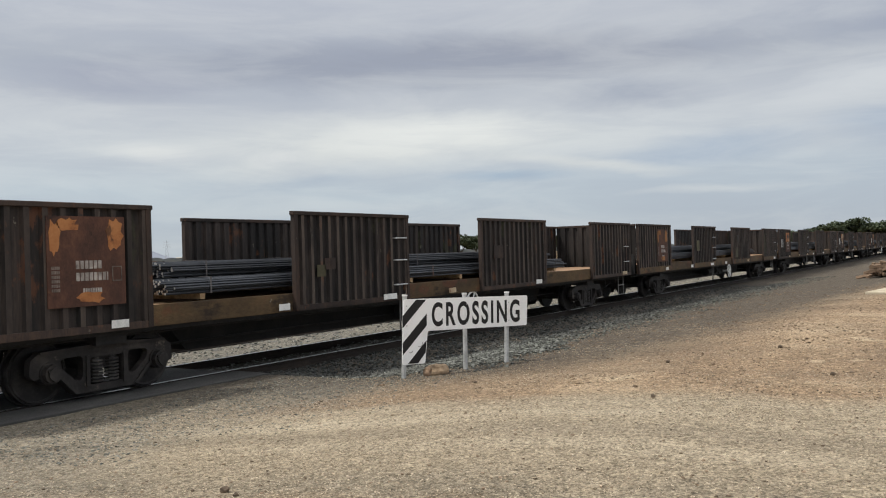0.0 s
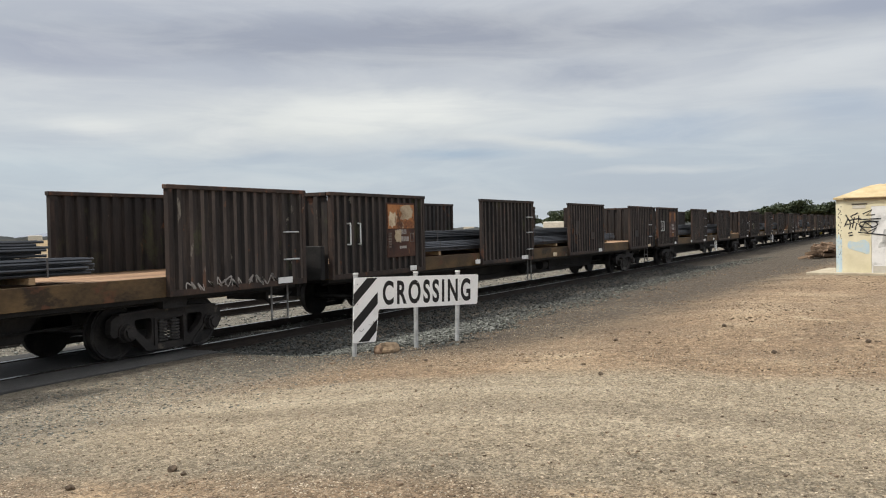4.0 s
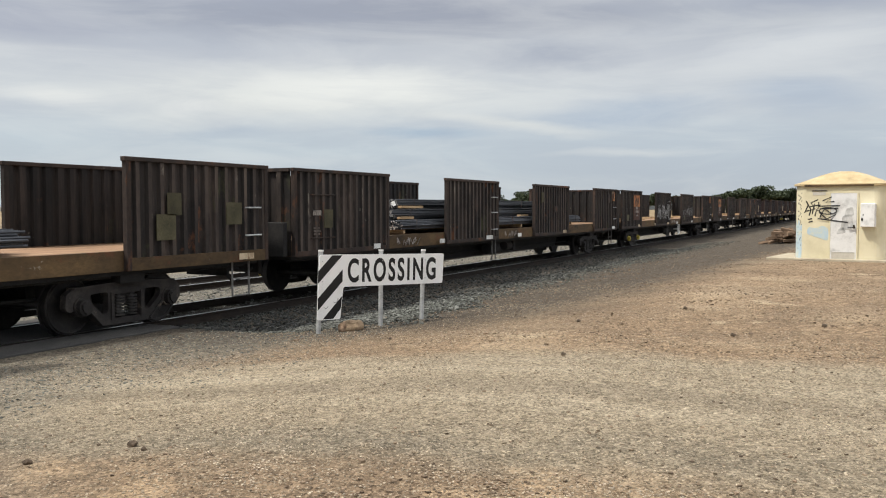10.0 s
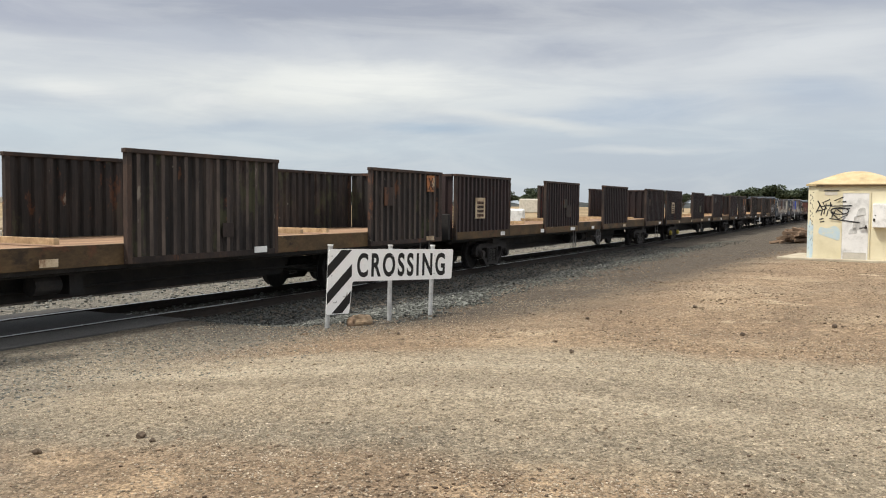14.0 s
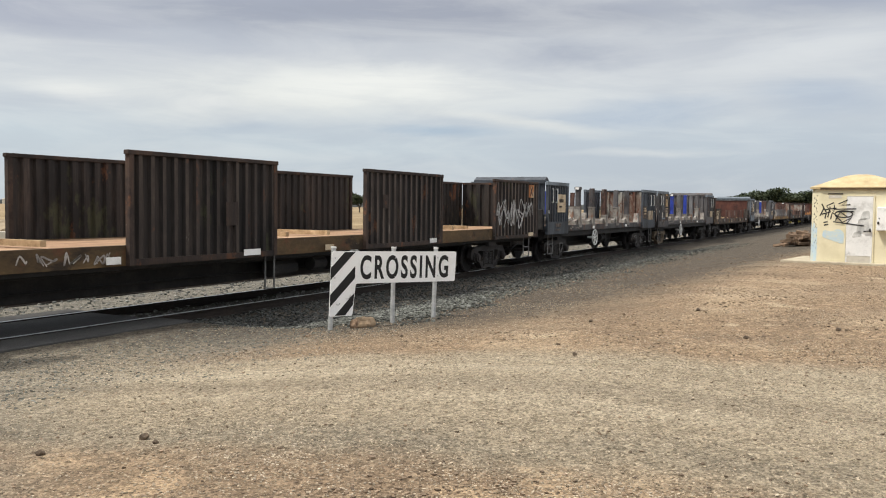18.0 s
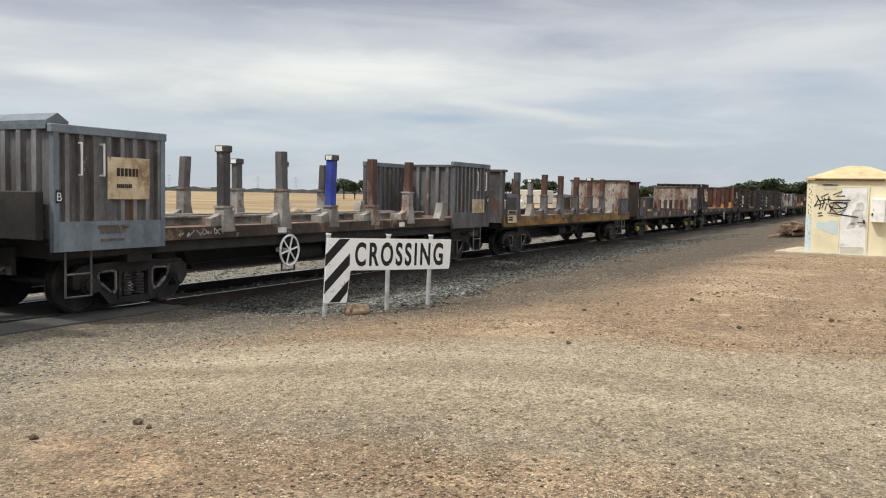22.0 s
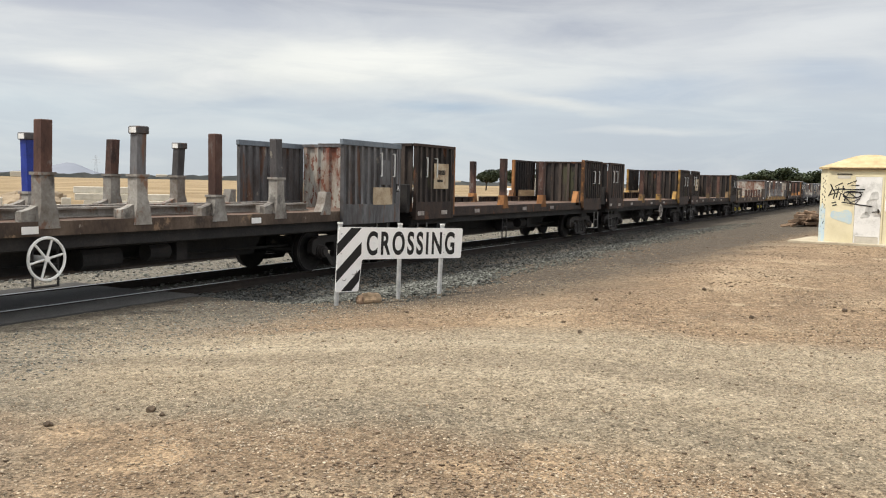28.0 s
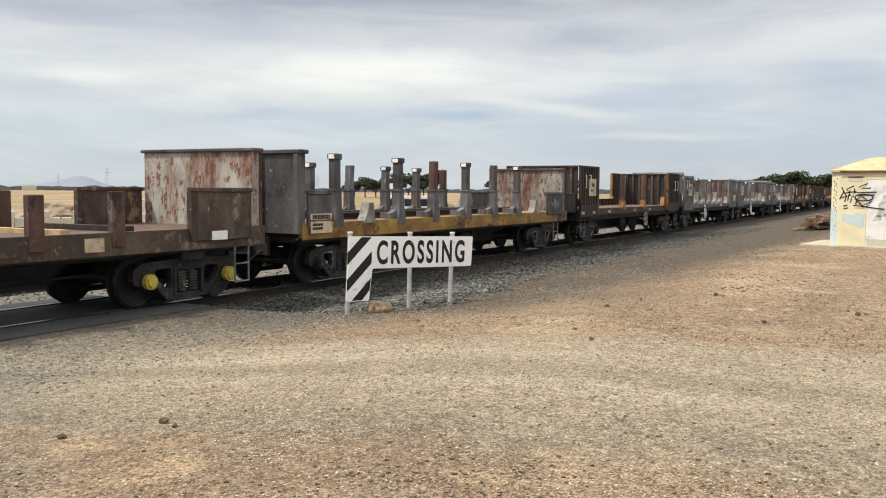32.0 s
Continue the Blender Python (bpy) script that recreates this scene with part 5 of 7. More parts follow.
def wheelset_mesh():
    bm = bmesh.new()
    tube(bm, (0, -1.02, 0), (0, 1.02, 0), 0.075, 10)
    for s in (-1, 1):
        y = s * 0.7525
        tube(bm, (0, y - 0.065 * s, 0), (0, y - 0.040 * s, 0), WHEEL_R + 0.028, 28)
        tube(bm, (0, y - 0.040 * s, 0), (0, y + 0.070 * s, 0), WHEEL_R, 28)
        tube(bm, (0, y + 0.070 * s, 0), (0, y + 0.095 * s, 0), 0.11, 14)
        ring(bm, (0, y + 0.070 * s, 0), WHEEL_R - 0.035, 0.022, "y", 28, 5)
        for k in range(4):
            a = k * math.tau / 4
            tube(bm, (0.24 * math.cos(a), y + 0.068 * s, 0.24 * math.sin(a)), (0.24 * math.cos(a), y + 0.078 * s, 0.24 * math.sin(a)), 0.035, 8)
    return mesh_of("wheelset", bm, WHEEL)


def soft_loop(points, r, n=3):
    """The corners of a closed outline of (x, z) rounded off."""
    out = []
    for i, q in enumerate(points):
        q, a, b = Vector(q), Vector(points[i - 1]), Vector(points[(i + 1) % len(points)])
        a, b = q + (a - q).normalized() * r, q + (b - q).normalized() * r
        out += [tuple(a * (1 - k / n) ** 2 + q * 2 * (k / n) * (1 - k / n) + b * (k / n) ** 2) for k in range(n + 1)]
    return out


HOLE = [(0.37, 0.615), (0.73, 0.60), (0.70, 0.47), (0.45, 0.26), (0.37, 0.30)]


def sideframe_bm(y, s):
    """A cast side frame: a straight top, drooped ends over the axles, two rounded holes and a spring window."""
    bm = bmesh.new()
    half = [(0.0, 0.745), (0.62, 0.735), (1.02, 0.705), (1.15, 0.63), (1.17, 0.42), (1.09, 0.36), (0.98, 0.40), (0.80, 0.40), (0.50, 0.10), (0.0, 0.085)]
    outer = soft_loop(half[1:-1] + [(-x, z) for x, z in half[-2:0:-1]], 0.035)
    loops = [outer, soft_loop(HOLE, 0.07), soft_loop([(-x, z) for x, z in HOLE], 0.07), [(-0.27, 0.57), (0.27, 0.57), (0.27, 0.20), (-0.27, 0.20)]]
    edges = []
    for lp in loops:
        vs = [bm.verts.new((x, y - 0.06, z)) for x, z in lp]
        edges += [bm.edges.new((vs[k], vs[(k + 1) % len(vs)])) for k in range(len(vs))]
    bmesh.ops.triangle_fill(bm, use_beauty=True, use_dissolve=False, edges=edges)
    made = bmesh.ops.extrude_face_region(bm, geom=bm.faces[:])
    for v in made["geom"]:
        if isinstance(v, bmesh.types.BMVert):
            v.co.y += 0.12
    for m in (-1, 1):
        # flanges that stand proud along the top, the lower arms and the columns
        prism(bm, [(m * 0.04, 0.76), (m * 1.02, 0.722), (m * 1.02, 0.69), (m * 0.04, 0.722)], y - 0.09, y + 0.09)
        prism(bm, [(m * 0.80, 0.405), (m * 0.50, 0.105), (m * 0.46, 0.135), (m * 0.77, 0.44)], y - 0.085, y + 0.085)
        box(bm, *sorted((m * 0.275, m * 0.33)), y - 0.085, y + 0.085, 0.17, 0.60)
        tube(bm, (m * 0.885, y - 0.085, WHEEL_R), (m * 0.885, y + 0.085, WHEEL_R), 0.15, 12)
    return bm


def hole_rim_bm():
    """The rubbed, bright edge of a side frame's hole, broken in places."""
    rng = random.Random(3)
    bm = bmesh.new()
    lp = soft_loop(HOLE, 0.07, 4)
    for (ax, az), (bx, bz) in zip(lp, lp[1:] + lp[:1]):
        if rng.random() < 0.72 and math.hypot(bx - ax, bz - az) > 1e-4:
            tube(bm, (ax, 0, az), (bx, 0, bz), 0.016 + 0.012 * rng.random(), 6)
    return bm


BOGIE_DATA = {}


RUBBED = material("rubbed casting edge", [(0.03, 0.027, 0.025), (0.12, 0.115, 0.11), (0.34, 0.33, 0.32)], 9.0, 0.55, bump=0.1, grain=40, tint=0.2)


def bogie(parent, x, caps=None, rims=False):
    if "wheelset" not in BOGIE_DATA:
        BOGIE_DATA["wheelset"] = wheelset_mesh()
        BOGIE_DATA["side"] = mesh_of("sideframe", sideframe_bm(0, 1), BOGIE)
        bm = bmesh.new()
        box(bm, -0.22, 0.22, -1.02, 1.02, 0.40, 0.62)
        tube(bm, (0, 0, 0.60), (0, 0, 0.74), 0.30, 16)
        BOGIE_DATA["bolster"] = mesh_of("bolster", bm, BOGIE)
        BOGIE_DATA["springs"] = mesh_of("spring_nest", spring_bm(), SPRING)
        BOGIE_DATA["rim"] = mesh_of("hole_rim", hole_rim_bm(), RUBBED)
        for key, m in (("cap", BOGIE), ("yellow", YELLOW_CAP), ("rusty", RUST_WARM)):
            bm = bmesh.new()
            tube(bm, (0, -0.09, 0), (0, 0.02, 0), 0.125, 12)
            tube(bm, (0, -0.12, 0), (0, -0.09, 0), 0.085, 10)
            for k in range(3):
                a = k * math.tau / 3 + 0.5
                tube(bm, (0.085 * math.cos(a), -0.115, 0.085 * math.sin(a)), (0.085 * math.cos(a), -0.09, 0.085 * math.sin(a)), 0.02, 6)
            BOGIE_DATA[key] = mesh_of("axle_cap", bm, m)
    base = new("bogie", BOGIE_DATA["bolster"])
    base.parent, base.location = parent, (x, 0, 0)
    for s in (-1, 1):
        f = new("sideframe", BOGIE_DATA["side"])
        f.parent, f.location = base, (0, s * 1.02, 0)
        sp = tagged(new("spring_nest", BOGIE_DATA["springs"]), kind="stuff")
        sp.parent, sp.location = base, (0, s * 1.02, 0)
        for m in ((-1, 1) if rims and s < 0 else ()):
            r = tagged(new("hole_rim", BOGIE_DATA["rim"]), "bright rubbed edge")
            r.parent, r.location, r.scale = base, (0, s * 1.085, 0), (m, 1, 1)
        for dx in (-0.885, 0.885):
            c = new("axle_cap", BOGIE_DATA[caps or "cap"])
            c.parent, c.location = base, (dx, s * 1.10, WHEEL_R)
            if s > 0:
                c.rotation_euler = (0, 0, math.pi)
            if caps == "yellow":
                tagged(c, "bright yellow axle cap")
    for dx, name in ((-0.885, "front_wheelset"), (0.885, "rear_wheelset")):
        w = new(name, BOGIE_DATA["wheelset"])
        w.parent, w.location = base, (dx, 0, WHEEL_R)
    return base


def spring_bm():
    bm = bmesh.new()
    for dx in (-0.13, 0.13):
        tube(bm, (dx, 0, 0.22), (dx, 0, 0.56), 0.05, 8)
        for k in range(7):
            z = 0.225 + 0.047 * k
            tube(bm, (dx, 0, z), (dx, 0, z + 0.026), 0.10, 10)
    return bm


def coupler(parent, x, way):
    bm = bmesh.new()
    box(bm, min(x, x + way * 0.26), max(x, x + way * 0.26), -0.10, 0.10, 0.72, 0.90)
    box(bm, min(x + way * 0.24, x + way * 0.46), max(x + way * 0.24, x + way * 0.46), -0.17, 0.13, 0.68, 0.95)
    box(bm, min(x - way * 0.05, x + way * 0.03), max(x - way * 0.05, x + way * 0.03), -0.5, 0.5, 0.60, 1.0)
    tube(bm, (x, -0.35, 0.70), (x + way * 0.42, -0.25, 0.45), 0.025, 6)
    part("coupler", bm, UNDER, parent)


def hand_brake(parent, x, y=-1.36, z=0.74, mat=WHITE_PAINT, turn=12):
    bm = bmesh.new()
    ring(bm, (0, 0, 0), 0.29, 0.022, "y", 28, 6)
    wheel = part("brake_wheel", bm, mat, parent, "white spoked hand brake wheel", pose(x, y, z))
    for k in range(6):
        a = k * math.tau / 6 + radians(turn)
        bm = bmesh.new()
        tube(bm, (0.03 * math.cos(a), 0, 0.03 * math.sin(a)), (0.285 * math.cos(a), 0, 0.285 * math.sin(a)), 0.017, 6)
        part("spoke", bm, mat, wheel)
    bm = bmesh.new()
    tube(bm, (0, -0.02, 0), (0, 0.30, 0), 0.045, 10)
    part("hub", bm, mat, wheel)
    return wheel


def ladder(parent, x, z0=0.35, z1=1.0, w=0.42, y=-1.33, rungs=2, mat=DULL_STEEL):
    bm = bmesh.new()
    for s in (0, w):
        tube(bm, (x + s, y, z0), (x + s, y, z1), 0.018, 6)
    for k in range(rungs):
        z = z0 + (z1 - z0) * k / rungs + 0.01
        tube(bm, (x, y, z), (x + w, y, z), 0.016, 6)
    return part("step_ladder", bm, mat, parent)


def rungs(parent, x, zs, w=0.42, y=NEAR_Y - 0.07, mat=GALV):
    for z in zs:
        bm = bmesh.new()
        tube(bm, (x, y, z), (x + w, y, z), 0.016, 6)
        for s in (x, x + w):
            tube(bm, (s, y, z), (s, y + 0.09, z), 0.014, 6)
        part("rung", bm, mat, parent)


def grab(parent, x, z0, z1, y=NEAR_Y - 0.09):
    bm = bmesh.new()
    tube(bm, (x, y, z0), (x, y, z1), 0.016, 6)
    for z in (z0, z1):
        tube(bm, (x, y, z), (x, y + 0.10, z), 0.016, 6)
    part("grab_rail", bm, WHITE_PAINT, parent)


def plate(parent, x0, x1, z0, z1, mat, label="", y=NEAR_Y - 0.066, name="number_plate"):
    return piece(name, [(x0, x1, y, y + 0.012, z0, z1)], mat, parent, label)


def bars(parent, x0, z, rows, mat=MARK_WHITE, y=NEAR_Y - 0.070):
    """Unreadable lettering as short bars: rows of (offset, length, height)."""
    bm = bmesh.new()
    for row in rows:
        cursor, h = x0 + row[0], row[2]
        left = row[1]
        while left > 0.02:
            w = min(left, h * 0.62)
            box(bm, cursor, cursor + w * 0.75, y, y + 0.004, z, z + h)
            cursor += w
            left -= w
        z -= h * 1.45
    return tagged(part("marking", bm, mat, parent), kind="stuff")


def scrawl(parent, x0, x1, z0, z1, seed, mat=MARK_WHITE, width=0.018, y=NEAR_Y - 0.072, strokes=9):
    """Sprayed loops and hooks in one running line per stroke, with no letters in them."""
    rng = random.Random(seed)
    bm = bmesh.new()
    y -= 0.0006 * (seed % 4)
    for k in range(strokes):
        cx = x0 + (x1 - x0) * (k + 0.5) / strokes
        w = (x1 - x0) / strokes * 0.7
        pts = [Vector((cx + rng.uniform(-w, w), z0 + (z1 - z0) * ((i % 2) * 0.55 + 0.45 * rng.random()))) for i in range(rng.randint(4, 6))]
        path = []
        for i in range(len(pts) - 1):
            a, b, c, d = pts[max(0, i - 1)], pts[i], pts[i + 1], pts[min(len(pts) - 1, i + 2)]
            for q in range(7):
                u = q / 7
                path.append(0.5 * (2 * b + (c - a) * u + (2 * a - 5 * b + 4 * c - d) * u * u + (3 * b - a - 3 * c + d) * u ** 3))
        rim = []
        for i, v in enumerate(path):
            t = (path[min(i + 1, len(path) - 1)] - path[max(i - 1, 0)]).normalized()
            h = width * (0.55 + 0.5 * math.sin(math.pi * (i + 1) / (len(path) + 1)))
            yy = y - 0.00012 * (k % 5)
            rim.append((bm.verts.new((v.x - t.y * h, yy, v.y + t.x * h)), bm.verts.new((v.x + t.y * h, yy, v.y - t.x * h))))
        for (a, b), (c, d) in zip(rim, rim[1:]):
            bm.faces.new((a, c, d, b))
    return tagged(part("graffiti", bm, mat, parent), "sprayed paint scrawl", kind="stuff")


def underframe(parent, length, floor, sill_mat, sill_h=0.36, mid=(0.42, 0.80), bogie_at=3.15, caps=None, deck=DECK_WOOD, side=1.33, rear_caps="same", rims=False):
    z0 = floor - sill_h
    piece("side_sill", [(0.05, length - 0.05, -side, -side + 0.09, z0, floor), (0.05, length - 0.05, -side + 0.02, -side + 0.16, z0, z0 + 0.03)], sill_mat, parent)
    piece("side_sill", [(0.05, length - 0.05, side - 0.09, side, z0, floor)], sill_mat, parent)
    bm = bmesh.new()
    m0, m1 = bogie_at + 1.6, length - bogie_at - 1.6
    prism(bm, [(0.1, z0 + 0.05), (m0, z0 + 0.05), (m0 + 0.5, mid[0]), (m1 - 0.5, mid[0]), (m1, z0 + 0.05), (length - 0.1, z0 + 0.05),
               (length - 0.1, floor - 0.05), (0.1, floor - 0.05)], -0.34, 0.34)
    frame_part = part("underframe", bm, UNDER, parent)
    piece("pan", [(0.12, length - 0.12, -side + 0.10, side - 0.10, min(z0 + 0.03, 0.86), floor - 0.065)], UNDER, frame_part)
    key = ("bearer", z0, side)
    if key not in BOGIE_DATA:
        beam = bmesh.new()
        box(beam, 0, 0.12, -side + 0.105, side - 0.105, z0 + 0.034, z0 + 0.10)
        BOGIE_DATA[key] = mesh_of("cross_bearer", beam, UNDER)
    for k in range(int(length // 1.5)):
        c = new("cross_bearer", BOGIE_DATA[key])
        c.parent, c.location = frame_part, (0.7 + k * 1.5, 0, -0.05)
    for x in (bogie_at, length - bogie_at):
        piece("body_bolster", [(x - 0.25, x + 0.25, -side + 0.12, side - 0.12, 0.735, min(z0 + 0.03, 0.86) + 0.02)], UNDER, frame_part)
    piece("floor", [(0.06, length - 0.06, -side + 0.09, side - 0.09, floor - 0.06, floor - 0.012)], deck, parent)
    for x in (bogie_at, length - bogie_at):
        bogie(parent, x, caps if x == bogie_at or rear_caps == "same" else rear_caps, rims)
    coupler(parent, 0.05, -1)
    coupler(parent, length - 0.05, 1)
    # brake gear hung between the bogies
    bm = bmesh.new()
    c = length / 2
    tube(bm, (c - 1.0, -0.75, 0.62), (c - 0.25, -0.75, 0.62), 0.17, 12)
    tube(bm, (c + 0.3, -0.8, 0.66), (c + 0.75, -0.8, 0.66), 0.14, 12)
    box(bm, c + 0.9, c + 1.15, -0.9, -0.55, 0.5, 0.8)
    tube(bm, (bogie_at + 1.2, -0.5, 0.55), (length - bogie_at - 1.2, -0.5, 0.55), 0.022, 6)
    tube(bm, (0.2, -1.0, floor - 0.42), (length - 0.2, -1.0, floor - 0.42), 0.02, 6)
    part("brake_gear", bm, UNDER, parent)


# crest material for each sheet, the rib highlight held in its colour
LIT_CREST = {RUST_RIB.name: RUST_CREST, RUST_DARK.name: RUST_CREST, GREY_PAINT.name: GREY_CREST, MAROON.name: MAROON_CREST}


def wall_panel(parent, x0, x1, z0, z1, y, s, mat, rim=RUST_DARK, lip=0.10, name="side_panel", cap=0.07, base=None, top=None, over=0.03):
    """A ribbed upright side with top and bottom rails and end posts; s: -1 near, 1 far."""
    bm = bmesh.new()
    corrugated(bm, (x0 + 0.05, y), (x1 - 0.05, y), z0 + lip, z1 - 0.05, (0, s))
    p = part(name, bm, [mat, LIT_CREST.get(mat.name, mat)], parent)
    o = s * 0.06
    lo, hi = min(y - o * 0.3, y + o), max(y - o * 0.3, y + o)
    piece("top_rail", [(x0 - over, x1 + over, lo - 0.01, hi + 0.01, z1 - cap, z1)], top or rim, p, bevel=0.008 if over else 0.0)
    piece("bottom_rail", [(x0 + 0.004, x1 - 0.004, lo, hi, z0, z0 + lip)], base or rim, p)
    for x in (x0, x1 - 0.09):
        piece("corner_post", [(x, x + 0.09, lo - 0.004, hi + 0.004, z0 + 0.002, z1 - cap + 0.002)], rim, p)
    return p


def end_wall(parent, x, z0, z1, way, mat, y0=-1.29, y1=1.29, rim=RUST_DARK, lower=True):
    bm = bmesh.new()
    corrugated(bm, (x, y0), (x, y1), z0, z1 - 0.04, (way, 0), pitch=0.32)
    p = part("end_wall", bm, [mat, LIT_CREST.get(mat.name, mat)], parent)
    a, b = sorted((x - way * 0.02, x + way * 0.06))
    piece("top_rail", [(a, b, y0, y1, z1 - 0.07, z1 - 0.003)], rim, p)
    if lower:
        u0, u1 = sorted((x + way * 0.07, x + way * 0.20))
        piece("buffer_box", [(u0, u1, y0 + 0.02, y1 - 0.02, z0 - 0.02, z0 + 0.66)], UNDER, p, bevel=0.015)
    return p


def blotch(parent, x0, x1, z0, z1, mat, seed, y=NEAR_Y - 0.0705, name="rust_patch"):
    """A ragged-edged patch of bare rust or peeled paint."""
    rng = random.Random(seed)
    n = 18
    pts = []
    for k in range(n):
        a = k * math.tau / n
        q = rng.uniform(0.72, 1.12) / max(abs(math.cos(a)), abs(math.sin(a))) ** 0.7
        pts.append(((x0 + x1) / 2 + (x1 - x0) / 2 * math.cos(a) * q, (z0 + z1) / 2 + (z1 - z0) / 2 * math.sin(a) * q))
    bm = bmesh.new()
    prism(bm, pts, y, y + 0.004)
    return part(name, bm, mat, parent)


def long_wagon(label, plate_mat, plate_kind=0, graffiti=(), caps=None, rungs_on=1, sill=SILL_OCHRE, ladder_end=True, seed=0, rib=RUST_RIB, cross_plate=False, sill_marks=(), low_sill=False, frame=None):
    """A long open steel wagon with four pairs of tall ribbed sides and gaps between them."""
    L, F = 23.84, 1.24
    w = tagged(new("open_wagon"), label, "railway wagon", "wagons of the train")
    underframe(w, L, F, sill, 0.31, (0.40, 0.8), 3.15, caps, rear_caps=None)
    top = 2.68
    for k, (a, b) in enumerate(((0.0, 3.72), (6.80, 10.35), (13.45, 17.10), (20.40, L))):
        for y, s in ((NEAR_Y, -1), (FAR_Y, 1)):
            wall_panel(w, a, b, 0.93, top, y, s, rib, base=sill if low_sill else None, lip=0.20 if low_sill else 0.10)
    end_wall(w, 0.03, 0.95, top, -1, rib)
    end_wall(w, L - 0.03, 0.95, top, 1, rib)
    if plate_kind == 3:
        plate(w, 1.22, 1.86, 1.48, 2.06, CREAM_PLATE, "small cream plate with dark marks")
        bars(w, 1.32, 1.88, [(0.0, 0.44, 0.08)] * 4, BROWN_PLATE)
    elif plate_kind == 2:
        plate(w, 1.02, 1.34, 1.48, 1.86, OLIVE, "dull olive square plate")
        bars(w, 0.62, 1.80, [(0, 0.14, 0.04), (0, 0.30, 0.10)], MARK_WHITE)
        bars(w, 0.64, 1.46, [(0, 0.22, 0.04), (0, 0.26, 0.04), (0, 0.24, 0.04)], MARK_FADED)
        for z in (1.28, 2.16):
            rungs(w, 0.56, (z,), 0.85, mat=RUST_DARK)
    else:
        z0, z1, x0, x1 = 1.30, 2.50, 2.05, 3.25
        plate(w, x0, x1, z0, z1, plate_mat, "stained square identification plate")
        rng = random.Random(seed + 40)
        if plate_kind == 0:
            for a, c, u, v in ((0.03, 0.20, 1.98, 2.44), (0.90, 1.17, 2.02, 2.46), (0.16, 0.46, 2.30, 2.47), (0.42, 0.84, 1.34, 1.50)):
                blotch(w, x0 + a, x0 + c, u, v, ORANGE_PLATE if seed == 1 else RUST_WARM if seed % 3 else BROWN_PLATE, seed * 7 + int(a * 50))
        if plate_kind == 1:
            plate(w, x0 + 0.04, x1 - 0.04, 1.93, 2.46, ORANGE_PLATE, "faded orange emblem plate", NEAR_Y - 0.072)
            if seed in (3, 9, 10):
                bm = bmesh.new()
                for u, v in (((0.18, 0.40), (0.30, 0.52)), ((0.52, 0.40), (0.64, 0.52)), ((0.52, 0.76), (0.64, 0.88)), ((0.88, 0.76), (1.0, 0.88))):
                    (p, q), (p2, q2) = u, v
                    prism(bm, sorted([(x0 + p, 2.06), (x0 + p2, 2.06)]) + sorted([(x0 + q2, 2.36), (x0 + q, 2.36)], reverse=True), NEAR_Y - 0.076, NEAR_Y - 0.0725)
                tagged(part("emblem", bm, STAINED_BROWN, w), "dark zigzag emblem", kind="stuff")
            else:
                for a, c, u, v in ((0.05, 0.42, 1.95, 2.30), (0.55, 1.10, 2.12, 2.44), (0.30, 0.62, 1.62, 1.93)):
                    blotch(w, x0 + a, x0 + c, u, v, CREAM_PLATE, seed + int(a * 90), NEAR_Y - 0.0765, "peeled_patch")
        bars(w, x0 + 0.42, 1.80, [(0.0, 0.42, 0.11), (0.0, 0.50, 0.11), (0.1, 0.3, 0.06)], MARK_WHITE)
        bars(w, x0 + 0.06, 1.80, [(0.0, 0.14, 0.04)] * 6, MARK_FADED)
        bm = bmesh.new()
        for a, b, c, d in ((0, 0.16, 0, 0.015), (0, 0.16, 0.19, 0.205), (0, 0.015, 0, 0.2), (0.145, 0.16, 0, 0.2)):
            box(bm, x1 - 0.22 + a, x1 - 0.22 + b, NEAR_Y - 0.071, NEAR_Y - 0.066, 1.62 + c, 1.62 + d)
        part("marking", bm, MARK_FADED, w)
    rng = random.Random(seed * 3 + 5)
    for k in range(3):
        a = rng.choice((0.4, 7.2, 8.6, 13.9, 15.4, 20.8, 22.2)) + rng.uniform(0, 0.5)
        z = rng.uniform(1.15, 2.1)
        piece("repair_patch", [(a, a + rng.uniform(0.18, 0.5), NEAR_Y - 0.0635, NEAR_Y - 0.055, z, z + rng.uniform(0.2, 0.5))], rng.choice((OLIVE, RUST_DARK, RUST_RIB)), w)
    if 2 < seed < 6:
        grab(w, 0.62, 1.62, 2.05)
        grab(w, 0.98, 1.62, 2.05)
    if cross_plate:
        plate(w, 23.02, 23.42, 2.18, 2.58, ORANGE_PLATE, "faded orange plate with a cross")
        bm = bmesh.new()
        for u in (1, -1):
            prism(bm, [(23.22 - u * 0.13, 2.23), (23.22 - u * 0.07, 2.23), (23.22 + u * 0.13, 2.53), (23.22 + u * 0.07, 2.53)][::u], NEAR_Y - 0.071, NEAR_Y - 0.066)
        part("marking", bm, BROWN_PLATE, w)
    for u0, u1 in sill_marks:
        scrawl(w, u0, u1, 0.98, 1.18, seed + 9, strokes=max(4, int((u1 - u0) * 5)), y=NEAR_Y + 0.015 if 3.8 < u0 < 6.7 or 10.4 < u0 < 13.4 else NEAR_Y - 0.066, width=0.013)
    for x0, x1 in ((3.0, 3.28), (6.35, 6.62), (9.4, 9.85), (11.9, 12.2), (16.4, 16.75), (23.0, 23.4)):
        plate(w, x0, x1, 0.97, 1.08, WHITE_PAINT if (seed + int(x0)) % 3 else CREAM_PLATE, name="white_tag", y=NEAR_Y - 0.078)
    if rungs_on:
        for z in (1.25, 1.75, 2.2):
            rungs(w, 9.85, (z,), 0.4)
